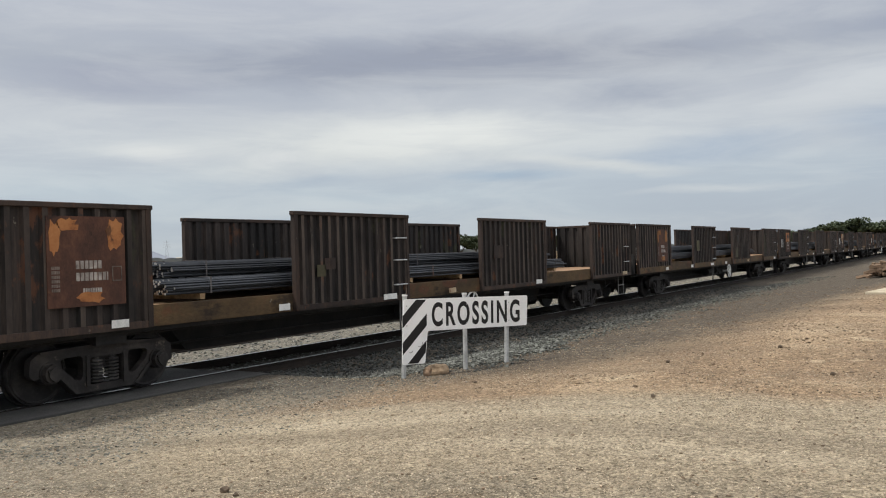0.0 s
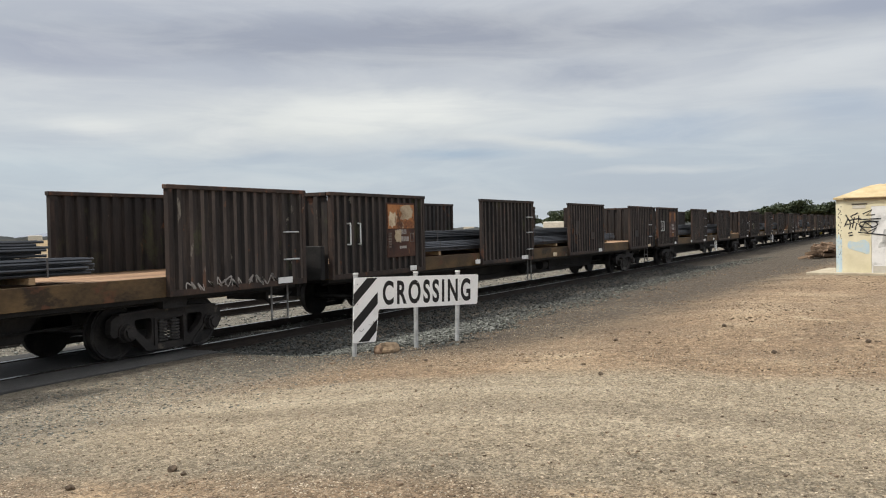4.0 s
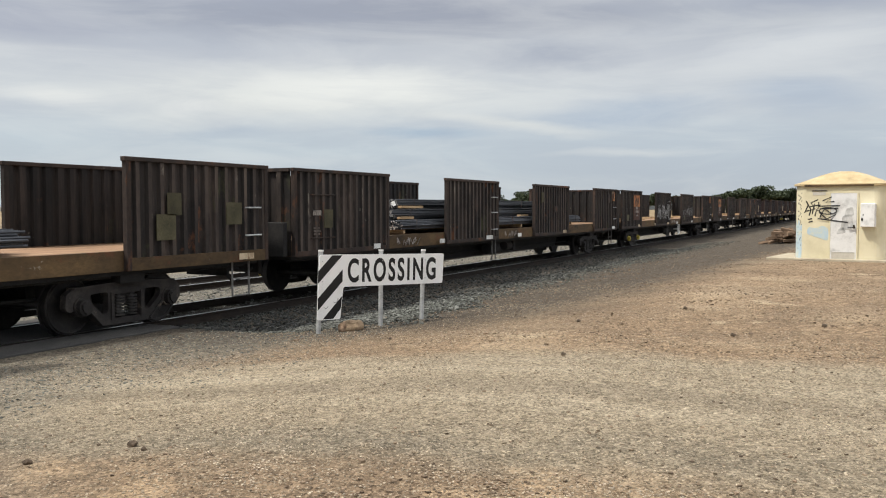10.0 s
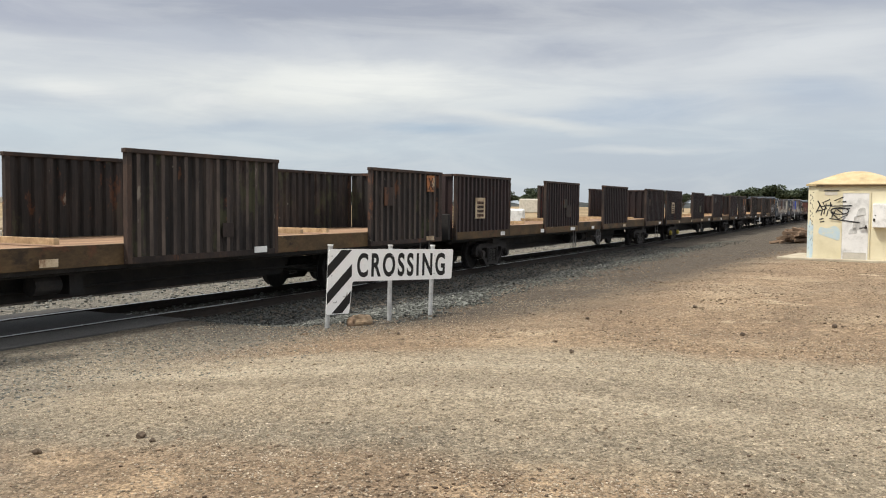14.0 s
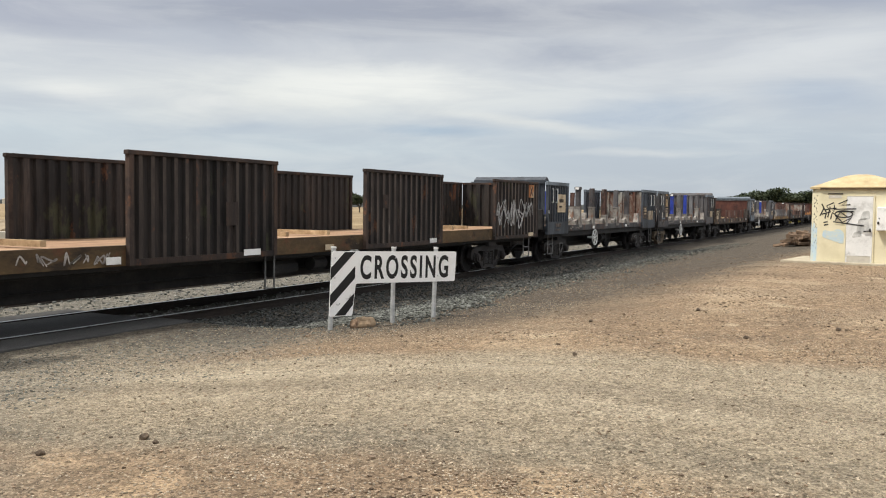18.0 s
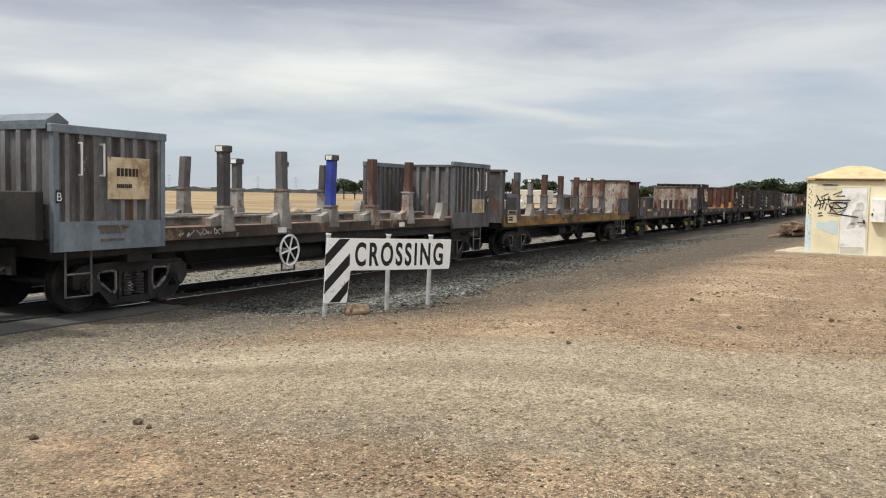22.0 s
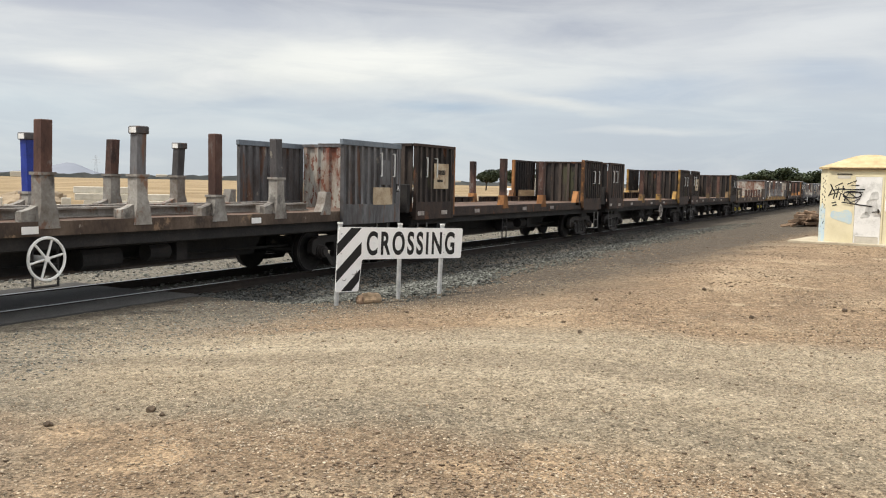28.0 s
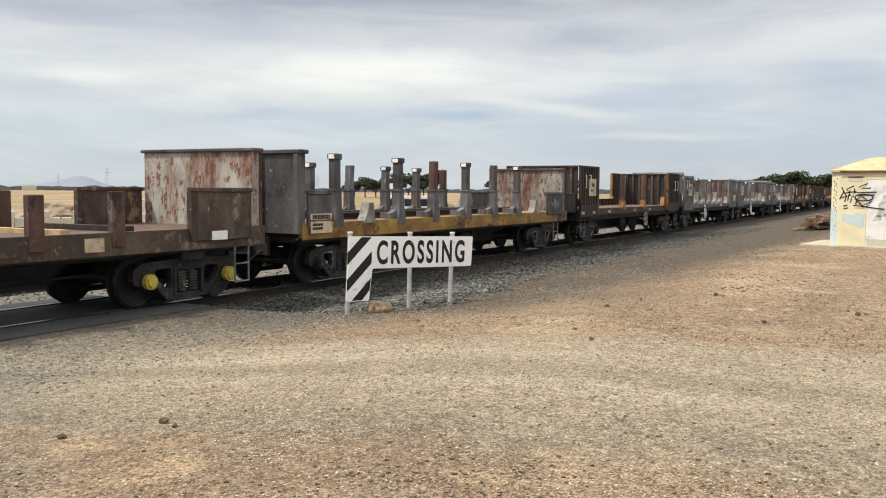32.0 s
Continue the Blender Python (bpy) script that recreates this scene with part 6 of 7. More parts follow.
        rungs(w, 23.2, (1.4, 1.9), 0.42)
    if ladder_end:
        ladder(w, 23.0, 0.30, 0.92, 0.46, -1.25, 2)
        ladder(w, 10.2, 0.30, 0.92, 0.26, -1.25, 1)
    for gx0, gx1, gz0, gz1 in graffiti:
        scrawl(w, gx0, gx1, gz0, gz1, seed + int(gx0 * 7), SPRAY_WHITE, strokes=max(3, int((gx1 - gx0) * (2 if seed > 12 else 3))), width=0.024 if seed > 12 else 0.012)
    if seed % 2:
        hand_brake(w, 13.15, -1.30, 0.64, WHITE_PAINT if seed % 4 == 1 else GREY_PAINT)
    if seed in (2, 6):
        hand_brake(w, 13.08 if seed == 2 else 10.99, -1.30, 0.62)
    return w, L


def stanchion(parent, x, s, floor, top, post, cap=False, base=GREY_PAINT, sleeve=True, lean=0.0, w=0.18, collar=0.66):
    """An upright post in a gusseted base at the deck's edge; s: -1 near, 1 far."""
    y = s * 1.24
    bm = bmesh.new()
    if sleeve:
        prism(bm, [(x - 0.17, floor - 0.10), (x + 0.19, floor - 0.10), (x + 0.15, floor + 0.16), (x + 0.105, floor + 0.30), (x - 0.105, floor + 0.30), (x - 0.12, floor + 0.16)], y - 0.105, y + 0.105)
        prism(bm, [(x - 0.36, floor), (x - 0.13, floor), (x - 0.10, floor + 0.22), (x - 0.20, floor + 0.17), (x - 0.36, floor + 0.13)], y - 0.03, y + 0.10)
        box(bm, x - 0.105, x + 0.105, y - 0.10, y + 0.10, floor + 0.28, floor + collar)
        box(bm, x - 0.125, x + 0.125, y - 0.12, y + 0.12, floor + collar - 0.03, floor + collar + 0.01)
        box(bm, x - 0.09, x + 0.09, min(y, y - s * 0.42), max(y, y - s * 0.42), floor, floor + 0.14)
        b = part("stanchion_base", bm, base, parent)
    else:
        prism(bm, [(x - 0.22, floor - 0.10), (x + 0.22, floor - 0.10), (x + 0.16, floor + 0.05), (x + 0.11, floor + 0.28), (x - 0.11, floor + 0.28), (x - 0.16, floor + 0.05)], y - 0.10, y + 0.10)
        b = part("stanchion_base", bm, base, parent)
    z0 = floor + (collar - 0.06 if sleeve else 0.2)
    bm = bmesh.new()
    vs = box(bm, x - w / 2, x + w / 2, y - 0.085, y + 0.085, z0, top)
    for v in vs:
        if v.co.z > z0 + 0.1:
            v.co.x += lean
    bmesh.ops.bevel(bm, geom=bm.edges[:], offset=0.012, segments=1, affect="EDGES")
    p = part("stanchion", bm, post, parent)
    if cap:
        piece("post_cap", [(x + lean - w / 2 - 0.025, x + lean + w / 2 + 0.025, y - 0.11, y + 0.11, top - 0.10, top + 0.02)], GREY_DARK, p, bevel=0.015)
        piece("reflector", [(x + lean - w / 2 - 0.032, x + lean - w / 2 - 0.026, y - 0.07, y + 0.07, top - 0.085, top + 0.0)], WHITE_PAINT, p)
    return b


def end_box(parent, x0, x1, floor, top, mat, rim, open_end, number=None, far_mat=None, inner=None, low=True, hood=None, hole=False):
    """Ribbed sides on both edges and an end wall; open_end: 1 faces the rear, -1 the front."""
    for y, s in ((NEAR_Y, -1), (FAR_Y, 1)):
        if hole:
            for a, b, c, d in ((x0, x0 + 0.75, floor - 0.28, top), (x0 + 0.75, x0 + 1.32, floor + 0.47, top), (x0 + 0.75, x0 + 1.32, floor - 0.28, floor + 0.15), (x0 + 1.32, x1, floor - 0.28, top)):
                wall_panel(parent, a, b, c, d, y, s, mat, rim, lip=0.30 if c < floor else 0.05, cap=0.12 if d > floor + 1 else 0.05, top=BLUE_GREY, over=0.0)
            continue
        wall_panel(parent, x0, x1, floor - 0.28, top, y, s, mat if s < 0 else (far_mat or mat), rim, lip=0.42 if low else 0.12, cap=0.12 if hood is not None else 0.07, top=BLUE_GREY if hood is not None else None)
    xe = x0 + 0.03 if open_end > 0 else x1 - 0.03
    end_wall(parent, xe, floor - 0.1, top, -1, inner or mat, rim=rim, lower=open_end > 0)
    if hood:
        bm = bmesh.new()
        a, b = xe - 0.05, xe + 0.32
        prism(bm, [(a, top - 0.01), (b, top - 0.01), (b, top + 0.05), ((a + b) / 2, top + 0.16), (a, top + 0.05)], -1.30, 1.30)
        part("hood", bm, rim, parent)
    if number:
        w = (x1 - x0)
        if hole:
            plate(parent, x0 + 1.48, x0 + 1.95, floor + 0.72, floor + 1.35, TAN_PLATE, "rust-stained tan number plate")
            bars(parent, x0 + 1.54, floor + 1.20, [(0, 0.32, 0.07), (0, 0.36, 0.11), (0.1, 0.1, 0.08)], MARK_DARK, NEAR_Y - 0.072)
            plate(parent, x0 + 1.58, x0 + 1.97, floor + 0.20, floor + 0.66, CREAM_PLATE, "faded cream data plate")
            bars(parent, x0 + 1.62, floor + 0.56, [(0, 0.3, 0.05), (0, 0.3, 0.05), (0, 0.24, 0.05)], MARK_FADED, NEAR_Y - 0.072)
            return
        plate(parent, x0 + w * 0.45, x0 + w * 0.84, floor + 0.46, floor + 1.08, CREAM_PLATE, "rust-stained cream number plate")
        bars(parent, x0 + w * 0.53, floor + 0.80, [(0, 0.42, 0.12), (0, 0.3, 0.06)], MARK_DARK, NEAR_Y - 0.072)


def deck_beams(parent, L, floor, mat=GREY_DARK):
    for y in (-0.45, 0.45):
        piece("deck_beam", [(2.2, L - 2.3, y - 0.09, y + 0.09, floor, floor + 0.02), (2.2, L - 2.3, y - 0.02, y + 0.02, floor + 0.02, floor + 0.12),
                            (2.2, L - 2.3, y - 0.09, y + 0.09, floor + 0.12, floor + 0.15)], mat, parent)


POST_PAINT = {"g": GREY_PAINT, "d": GREY_DARK, "r": RUST_POST, "b": BLUE_PAINT}


def stanchion_wagon(label, seed, near="DgGrd", far="brDgd", paint=GREY_PAINT, sill=GREY_DARK, posts=(3.65, 5.3, 6.95, 8.6, 10.25)):
    """A flat wagon with ribbed end boxes and tall stanchions along both edges."""
    rng = random.Random(seed)
    L, F, top = 14.75, 1.25, 2.74
    w = tagged(new("stanchion_wagon"), label, "railway wagon", "wagons of the train")
    underframe(w, L, F, STAINED_BROWN if seed in (4, 11) else sill, 0.20, (0.42, 0.7), 1.75, deck=DECK_STEEL, rims=seed in (1, 4))
    end_box(w, 0.0, 2.08, F, top, paint, BLUE_GREY if seed == 4 else paint, 1, True, hood=seed in (1, 4, 21, 23), hole=seed == 2)
    end_box(w, 12.45, L, F, top, paint, paint, -1, None, far_mat=paint, inner=PALE_SHEET if seed % 2 else paint, hood=seed == 2)
    for x, pair in zip(posts, zip(near, far)):
        for s, code in zip((-1, 1), pair):
            stanchion(w, x, s, F, 2.63 if s < 0 else 2.55, POST_PAINT[code.lower()], cap=code.isupper(), base=PALE_BASE, lean=rng.uniform(-0.03, 0.06), collar=0.34 if code in "bB" or rng.random() < 0.3 else 0.66)
    for s in (-1, 1):
        bm = bmesh.new()
        prism(bm, [(11.75, F - 0.06), (12.1, F - 0.06), (12.1, F + 0.4), (11.95, F + 0.4), (11.88, F + 0.15)], s * 1.24 - 0.1, s * 1.24 + 0.1)
        part("stanchion_base", bm, PALE_BASE, w)
    for x in (0.03, 14.58):
        plate(w, x, x + 0.09, F + 0.40, F + 0.58, UNDER, y=NEAR_Y - 0.070, name="letter_plate")
        words("B" if (x < 1) != (seed == 2) else "A", 0.17, WHITE_PAINT, w, pose(x + 0.005, NEAR_Y - 0.0725, F + 0.43, 90, 0, 0), name="end_letter")
    deck_beams(w, L, F, PALE_BASE)
    if seed in (2, 11):
        for b in [c for c in w.children if c.name.startswith("bogie")][:1]:
            for f in [c for c in b.children if c.name.startswith("sideframe")]:
                f.material_slots[0].link = "OBJECT"
                f.material_slots[0].material = TAN_CASTING
    grab(w, 0.45, F + 0.8, F + 1.25)
    grab(w, 0.85, F + 0.8, F + 1.25)
    grab(w, 13.9, F + 0.75, F + 1.25)
    grab(w, 14.45, F + 0.75, F + 1.25)
    if seed == 1:
        for q in range(5):
            plate(w, 13.40 + q * 0.19, 13.57 + q * 0.19, F + 0.10, F + 0.52, TAN_STRIP, "pale peeling strip", name="pale_strip")
    else:
        plate(w, 13.6, 14.4, F + 0.12, F + 0.5, CREAM_PLATE, "rust-streaked white panel")
    if seed == 2 or seed > 20:
        plate(w, 0.80, 1.30, F + 0.56, F + 1.36, GREY_PAINT, "flat grey cover sheet", NEAR_Y - 0.064, "cover_sheet")
    if seed == 11:
        plate(w, 13.85, 14.3, F + 0.56, F + 1.10, GREY_PAINT, "flat grey cover sheet", NEAR_Y - 0.064, "cover_sheet")
    bars(w, 0.75, F + 0.03, [(0, 0.6, 0.05), (0.05, 0.5, 0.08), (0.05, 0.45, 0.04)], MARK_FADED, NEAR_Y - 0.072)
    scrawl(w, 2.5, 3.5, F - 0.17, F - 0.03, seed, strokes=6, y=-1.336, width=0.012)
    if seed == 1:
        plate(w, 12.55, 13.15, F + 0.16, F + 0.72, STAINED_BROWN, "brown number plate")
        bars(w, 12.6, F + 0.58, [(0, 0.4, 0.07), (0, 0.5, 0.09), (0.05, 0.45, 0.06)], CREAM_PLATE, NEAR_Y - 0.072)
    for x in (0.12, 1.2, 5.0, 9.6, 14.4):
        plate(w, x, x + 0.25, F - 0.16, F - 0.06, WHITE_PAINT, y=-1.40, name="white_tag")
    ladder(w, 0.25, 0.30, 0.95, 0.45)
    ladder(w, 13.9, 0.30, 0.95, 0.45)
    ladder(w, 5.2, 0.35, 0.95, 0.4, mat=UNDER)
    hand_brake(w, 5.4)
    return w, L


def low_wagon(label, seed, lead=RUST_DARK, trail=PALE_SHEET, side=STAINED_BROWN, caps=None, sill=STAINED_BROWN, posts=RUST_POST):
    """A flat wagon with a tall bulkhead at each end, low end sides and short posts."""
    L, F, top = 14.55, 1.24, 2.60
    w = tagged(new("bulkhead_wagon"), label, "railway wagon", "wagons of the train")
    underframe(w, L, F, sill, 0.34, (0.42, 0.7), 1.70, caps, deck=DECK_STEEL)
    for k, (a, b, m) in enumerate(((0.0, 0.34, lead), (14.15, 14.40, trail))):
        bm = bmesh.new()
        box(bm, a + 0.02, b - 0.02, -1.30, 1.30, F - 0.25, top - 0.04)
        p = part("bulkhead", bm, m, w)
        piece("top_rail", [(a - 0.03, b + 0.05, -1.36, 1.36, top - 0.045, top + 0.015)], RUST_DARK if k == 0 else GREY_DARK, p, bevel=0.012)
        for y in (-1.31, -0.45, 0.45, 1.25):
            xa = a - 0.05 if k == 0 else b - 0.02
            piece("upright", [(xa, xa + 0.07, y, y + 0.07, F - 0.2, top - 0.055)], RUST_DARK if k == 0 else side, p)
    for x0, x1 in ((0.36, 1.68 if seed == 6 else 1.9), (12.65, 14.10)):
        for s in (-1, 1):
            y0, y1 = (-1.37, -1.30) if s < 0 else (1.30, 1.37)
            p = piece("low_side", [(x0, x1, y0, y1, F - 0.2, 1.84)], side, w, bevel=0.008)
            piece("top_rail", [(x0 - 0.02, x1 + 0.02, y0 - 0.02, y1 + 0.02, 1.84, 1.91)], side, p, bevel=0.008)
            piece("end_post", [(x1 - 0.12, x1 + 0.02, y0 - 0.015, y1 + 0.015, F - 0.2, 1.835)] if x0 < 5 else [(x0 - 0.02, x0 + 0.12, y0 - 0.015, y1 + 0.015, F - 0.2, 1.835)], side, p)
    for x in (4.5, 5.84, 7.14, 8.45, 9.83, 11.2):
        for s in (-1, 1):
            y = s * 1.30
            piece("short_post", [(x - 0.12, x + 0.12, y - 0.06, y + 0.06, F - 0.22, 1.85 - 0.02 * ((x * 7) % 3))], posts, w, bevel=0.012)
    if seed == 6:
        plate(w, 0.86, 1.16, 1.44, 1.76, TAN_PLATE, "small faded tan plate", y=-1.385)
    else:
        plate(w, 0.40, 1.12, 1.22, 1.76, CREAM_PLATE, "cream number plate with dark figures", y=-1.385)
        bars(w, 0.62, 1.60, [(0, 0.42, 0.10), (-0.1, 0.46, 0.12)], MARK_DARK, -1.389)
    rng = random.Random(seed)
    for k in range(9):
        x = 2.3 + k * 1.15
        piece("floor_timber", [(x, x + 0.16, -1.15, 1.15, F - 0.012, F + 0.05 + 0.03 * rng.random())], TIMBER if rng.random() < 0.3 else RUST_DARK, w)
    for x in (3.6, 6.7, 13.1):
        plate(w, x, x + 0.36, F - 0.2, F - 0.05, MARK_WHITE if x < 10 else WHITE_PAINT, y=-1.388 if x > 12 else -1.345, name="white_tag")
    for x, ln, m in ((3.2, 0.75, TEAL_PATCH if seed == 6 else STAINED_BROWN), (5.62, 0.22, SILL_YELLOW), (6.7, 0.3, CREAM_PLATE), (9.2, 0.5, STAINED_BROWN), (10.6, 0.34, CREAM_PLATE)):
        piece("sill_patch", [(x, x + ln, -1.338, -1.331, F - 0.27, F - 0.07)], m, w)
    if seed == 6:
        words("2x16", 0.30, MARK_WHITE, w, pose(13.0, -1.374, 1.48, 90, 0, 0), "chalked figures", name="chalk_mark")
    ladder(w, 13.7, 0.28, 0.9, 0.35)
    return w, L


def yellow_wagon(label, seed, trail=PALE_SHEET):
    """A stanchion wagon on a yellow frame with plain bulkheads and low end boxes."""
    L, F, top = 14.6, 1.24, 2.62
    rng = random.Random(seed)
    w = tagged(new("stanchion_wagon"), label, "railway wagon", "wagons of the train")
    underframe(w, L, F, SILL_YELLOW, 0.32, (0.42, 0.7), 1.75, rims=True)
    for k, (a, b, m) in enumerate(((0.0, 0.18, GREY_DARK), (14.12, 14.32, trail))):
        bm = bmesh.new()
        box(bm, a, b, -1.30, 1.30, F - 0.2, top - 0.04)
        p = part("bulkhead", bm, m, w)
        piece("top_rail", [(a - 0.05, b + 0.05, -1.36, 1.36, top - 0.05, top + 0.03)], GREY_DARK, p, bevel=0.015)
        for y in (-1.30, -0.4, 0.4, 1.2):
            xa = a - 0.07 if k == 0 else b
            piece("upright", [(xa, xa + 0.07, y, y + 0.08, F - 0.2, top - 0.055)], GREY_PAINT, p)
    for x0, x1 in ((0.2, 0.95), (12.7, 14.1)):
        for s in (-1, 1):
            y0, y1 = (-1.37, -1.30) if s < 0 else (1.30, 1.37)
            p = piece("low_side", [(x0, x1, y0, y1, F - 0.1, 1.80)], GREY_DARK, w, bevel=0.01)
            piece("top_rail", [(x0 - 0.02, x1 + 0.05, y0 - 0.02, y1 + 0.02, 1.80, 1.86)], GREY_PAINT, p)
    colours = [GREY_PAINT, RUST_POST, GREY_DARK, RUST_POST]
    for x in (1.24, 3.72, 5.38, 7.14, 8.83, 10.5):
        for s in (-1, 1):
            stanchion(w, x, s, F, 2.60 if s < 0 else 2.52, rng.choice(colours), cap=rng.random() < 0.5, lean=rng.uniform(-0.02, 0.05), w=0.19)
    for s in (-1, 1):
        for x in (2.4, 11.8):
            bm = bmesh.new()
            prism(bm, [(x - 0.25, F - 0.05), (x + 0.22, F - 0.05), (x + 0.15, F + 0.38), (x - 0.02, F + 0.38), (x - 0.12, F + 0.12)], s * 1.24 - 0.1, s * 1.24 + 0.1)
            part("stanchion_base", bm, PALE_BASE, w)
    deck_beams(w, L, F, RUST_DARK)
    plate(w, 0.25, 0.95, F + 0.06, F + 0.18, CREAM_PLATE, "cream strip with dark figures", y=-1.385)
    plate(w, 0.25, 0.95, F - 0.20, F + 0.03, CREAM_PLATE, "cream strip with dark figures", y=-1.385)
    bars(w, 0.30, F + 0.075, [(0, 0.58, 0.085)], MARK_DARK, -1.389)
    bars(w, 0.30, F - 0.06, [(0, 0.35, 0.05), (0, 0.35, 0.05)], MARK_DARK, -1.389)
    scrawl(w, 13.0, 13.7, 1.3, 1.7, seed, strokes=4, y=-1.377, width=0.014)
    ladder(w, 13.3, 0.28, 0.88, 0.4)
    return w, L


def two_post_wagon(label, seed, rib=RUST_RIB, rim=RUST_WARM, edge=RUST_WARM, sill=RUST_DARK, inner=RUST_RIB, graffiti=False, number=True):
    """A flat wagon with tall ribbed end boxes and two pairs of posts joined by a low coaming."""
    L, F, top = 14.75, 1.27, 2.80
    w = tagged(new("end_box_wagon"), label, "railway wagon", "wagons of the train")
    underframe(w, L, F, sill, 0.24, (0.42, 0.7), 1.70, deck=DECK_STEEL, rims=seed in (7, 20))
    end_box(w, 0.0, 1.96, F, top, rib, RUST_DARK, 1, number)
    end_box(w, 12.42, L - 0.28, F, top, rib, RUST_DARK, -1, None, inner=inner)
    for s in (-1, 1):
        piece("end_post", [(12.30, 12.42, s * 1.36 - 0.05, s * 1.36 + 0.05, F - 0.2, top)], edge, w, bevel=0.01)
        piece("end_post", [(1.97, 2.04, s * 1.36 - 0.05, s * 1.36 + 0.05, F - 0.2, top)], edge, w, bevel=0.01)
        for x in (5.5, 8.76 if seed == 14 else 8.6, 11.9):
            if x < 11:
                stanchion(w, x, s, F, 2.62, RUST_POST, base=edge, sleeve=False, w=0.2)
            else:
                bm = bmesh.new()
                prism(bm, [(x - 0.2, F - 0.1), (x + 0.2, F - 0.1), (x + 0.2, F + 0.4), (x + 0.05, F + 0.4), (x - 0.1, F + 0.1)], s * 1.24 - 0.09, s * 1.24 + 0.09)
                part("stanchion_base", bm, edge, w)
    for x0, x1 in ((5.75, 8.35), (8.85, 12.25), (12.45, 14.2)):
        h = 0.14 if seed == 12 else 0.27
        p = piece("coaming", [(x0, x1, 1.10, 1.13, F, F + h), (x0, x1, 1.04, 1.16, F + h, F + h + 0.03)], RUST_DARK, w)
        n = int((x1 - x0) / 0.5)
        for k in range(n):
            x = x0 + 0.25 + k * 0.5
            piece("stiffener", [(x, x + 0.025, 1.05, 1.097, F, F + h - 0.002)], RUST_DARK, p)
    if seed in (12, 13):
        piece("floor_timber", [(12.6, 14.1, 1.18, 1.26, F - 0.012, F + 0.40)], TIMBER, w, bevel=0.01)
    grab(w, 0.5, F + 0.75, F + 1.2)
    grab(w, 1.0, F + 0.75, F + 1.2)
    grab(w, 13.55, F + 0.7, F + 1.15)
    grab(w, 14.1, F + 0.7, F + 1.15)
    for x in (0.1, 1.3, 3.4, 6.8, 9.2):
        plate(w, x, x + 0.3, F - 0.18, F - 0.08, MARK_WHITE, y=-1.345 if 2.1 < x < 12 else -1.42, name="white_tag")
    if graffiti:
        scrawl(w, 12.8, 14.0, 1.5, 1.9, seed, strokes=5)
    ladder(w, 0.25, 0.28, 0.9, 0.45)
    ladder(w, 13.9, 0.28, 0.9, 0.45)
    ladder(w, 5.3, 0.3, 0.92, 0.3, mat=UNDER)
    if seed in (7, 13) or seed >= 20:
        hand_brake(w, 8.65, mat=MARK_WHITE)
    return w, L


def deep_wagon(label, seed, sill=RUST_DARK, number=True):
    """An open wagon with two long tall ribbed bodies, a gap between them and looped rails on top."""
    L, F, top = 14.75, 1.25, 2.76
    w = tagged(new("open_wagon"), label, "railway wagon", "wagons of the train")
    underframe(w, L, F, sill, 0.30, (0.42, 0.7), 1.75)
    for a, b in ((0.0, 5.46), (9.0, L)):
        for y, s in ((NEAR_Y, -1), (FAR_Y, 1)):
            p = wall_panel(w, a, b, F - 0.25, top, y, s, RUST_RIB, RUST_DARK)
            bm = bmesh.new()
            h0 = a + 3.2 if a < 1 else a + 1.0
            zz = top + 0.02
            for u in (h0, h0 + 1.1, h0 + 2.0):
                tube(bm, (u, y, top - 0.03), (u, y, zz + 0.12), 0.02, 6)
            for u0, u1 in ((h0, h0 + 1.1), (h0 + 1.1, h0 + 2.0)):
                tube(bm, (u0, y, zz + 0.12), ((u0 + u1) / 2, y, zz + 0.05), 0.018, 6)
                tube(bm, ((u0 + u1) / 2, y, zz + 0.05), (u1, y, zz + 0.12), 0.018, 6)
            part("loop_rail", bm, RUST_DARK, w)
    end_wall(w, 0.03, F - 0.1, top, -1, RUST_RIB)
    end_wall(w, L - 0.03, F - 0.1, top, 1, RUST_RIB)
    if number:
        plate(w, 1.25, 2.05, 1.55, 2.2, CREAM_PLATE, "cream number plate with dark figures")
        bars(w, 1.4, 1.9, [(0, 0.5, 0.12), (0, 0.4, 0.08)], MARK_DARK, NEAR_Y - 0.072)
    rungs(w, 0.2, (1.5, 1.85, 2.2))
    rungs(w, 4.9, (1.5, 1.85, 2.2))
    rungs(w, 13.6, (1.5, 1.85, 2.2))
    plate(w, 12.4, 13.3, F - 0.16, F - 0.06, WHITE_PAINT, y=NEAR_Y - 0.08, name="white_tag")
    plate(w, 1.1, 1.6, F + 0.05, F + 0.18, WHITE_PAINT, y=NEAR_Y - 0.08, name="white_tag")
    for k in range(3):
        piece("floor_timber", [(5.6, 8.9, -1.1 + k * 0.8, -0.9 + k * 0.8, F - 0.012, F + 0.07)], TIMBER, w)
    ladder(w, 0.25, 0.28, 0.9, 0.45)
    ladder(w, 13.9, 0.28, 0.9, 0.45)
    hand_brake(w, 9.3, mat=GREY_PAINT)
    return w, L


# ---- the train ----
# seconds and metres run since the start
RUN = [(0, 0.0), (2, 32.1), (4, 64.7), (6.5, 105.7), (9, 146.9), (12, 197.0), (14, 230.8), (16, 264.5), (19, 314.9), (19.5, 323.1), (20, 331.1),
       (22, 364.4), (25, 414.1), (28, 463.8), (32, 530.1)]
TRAIN = []


def place(made, x0):
    ob, length = made
    ob.location = (x0, TRACK_Y, 0)
    TRAIN.append((ob, x0))
    return ob


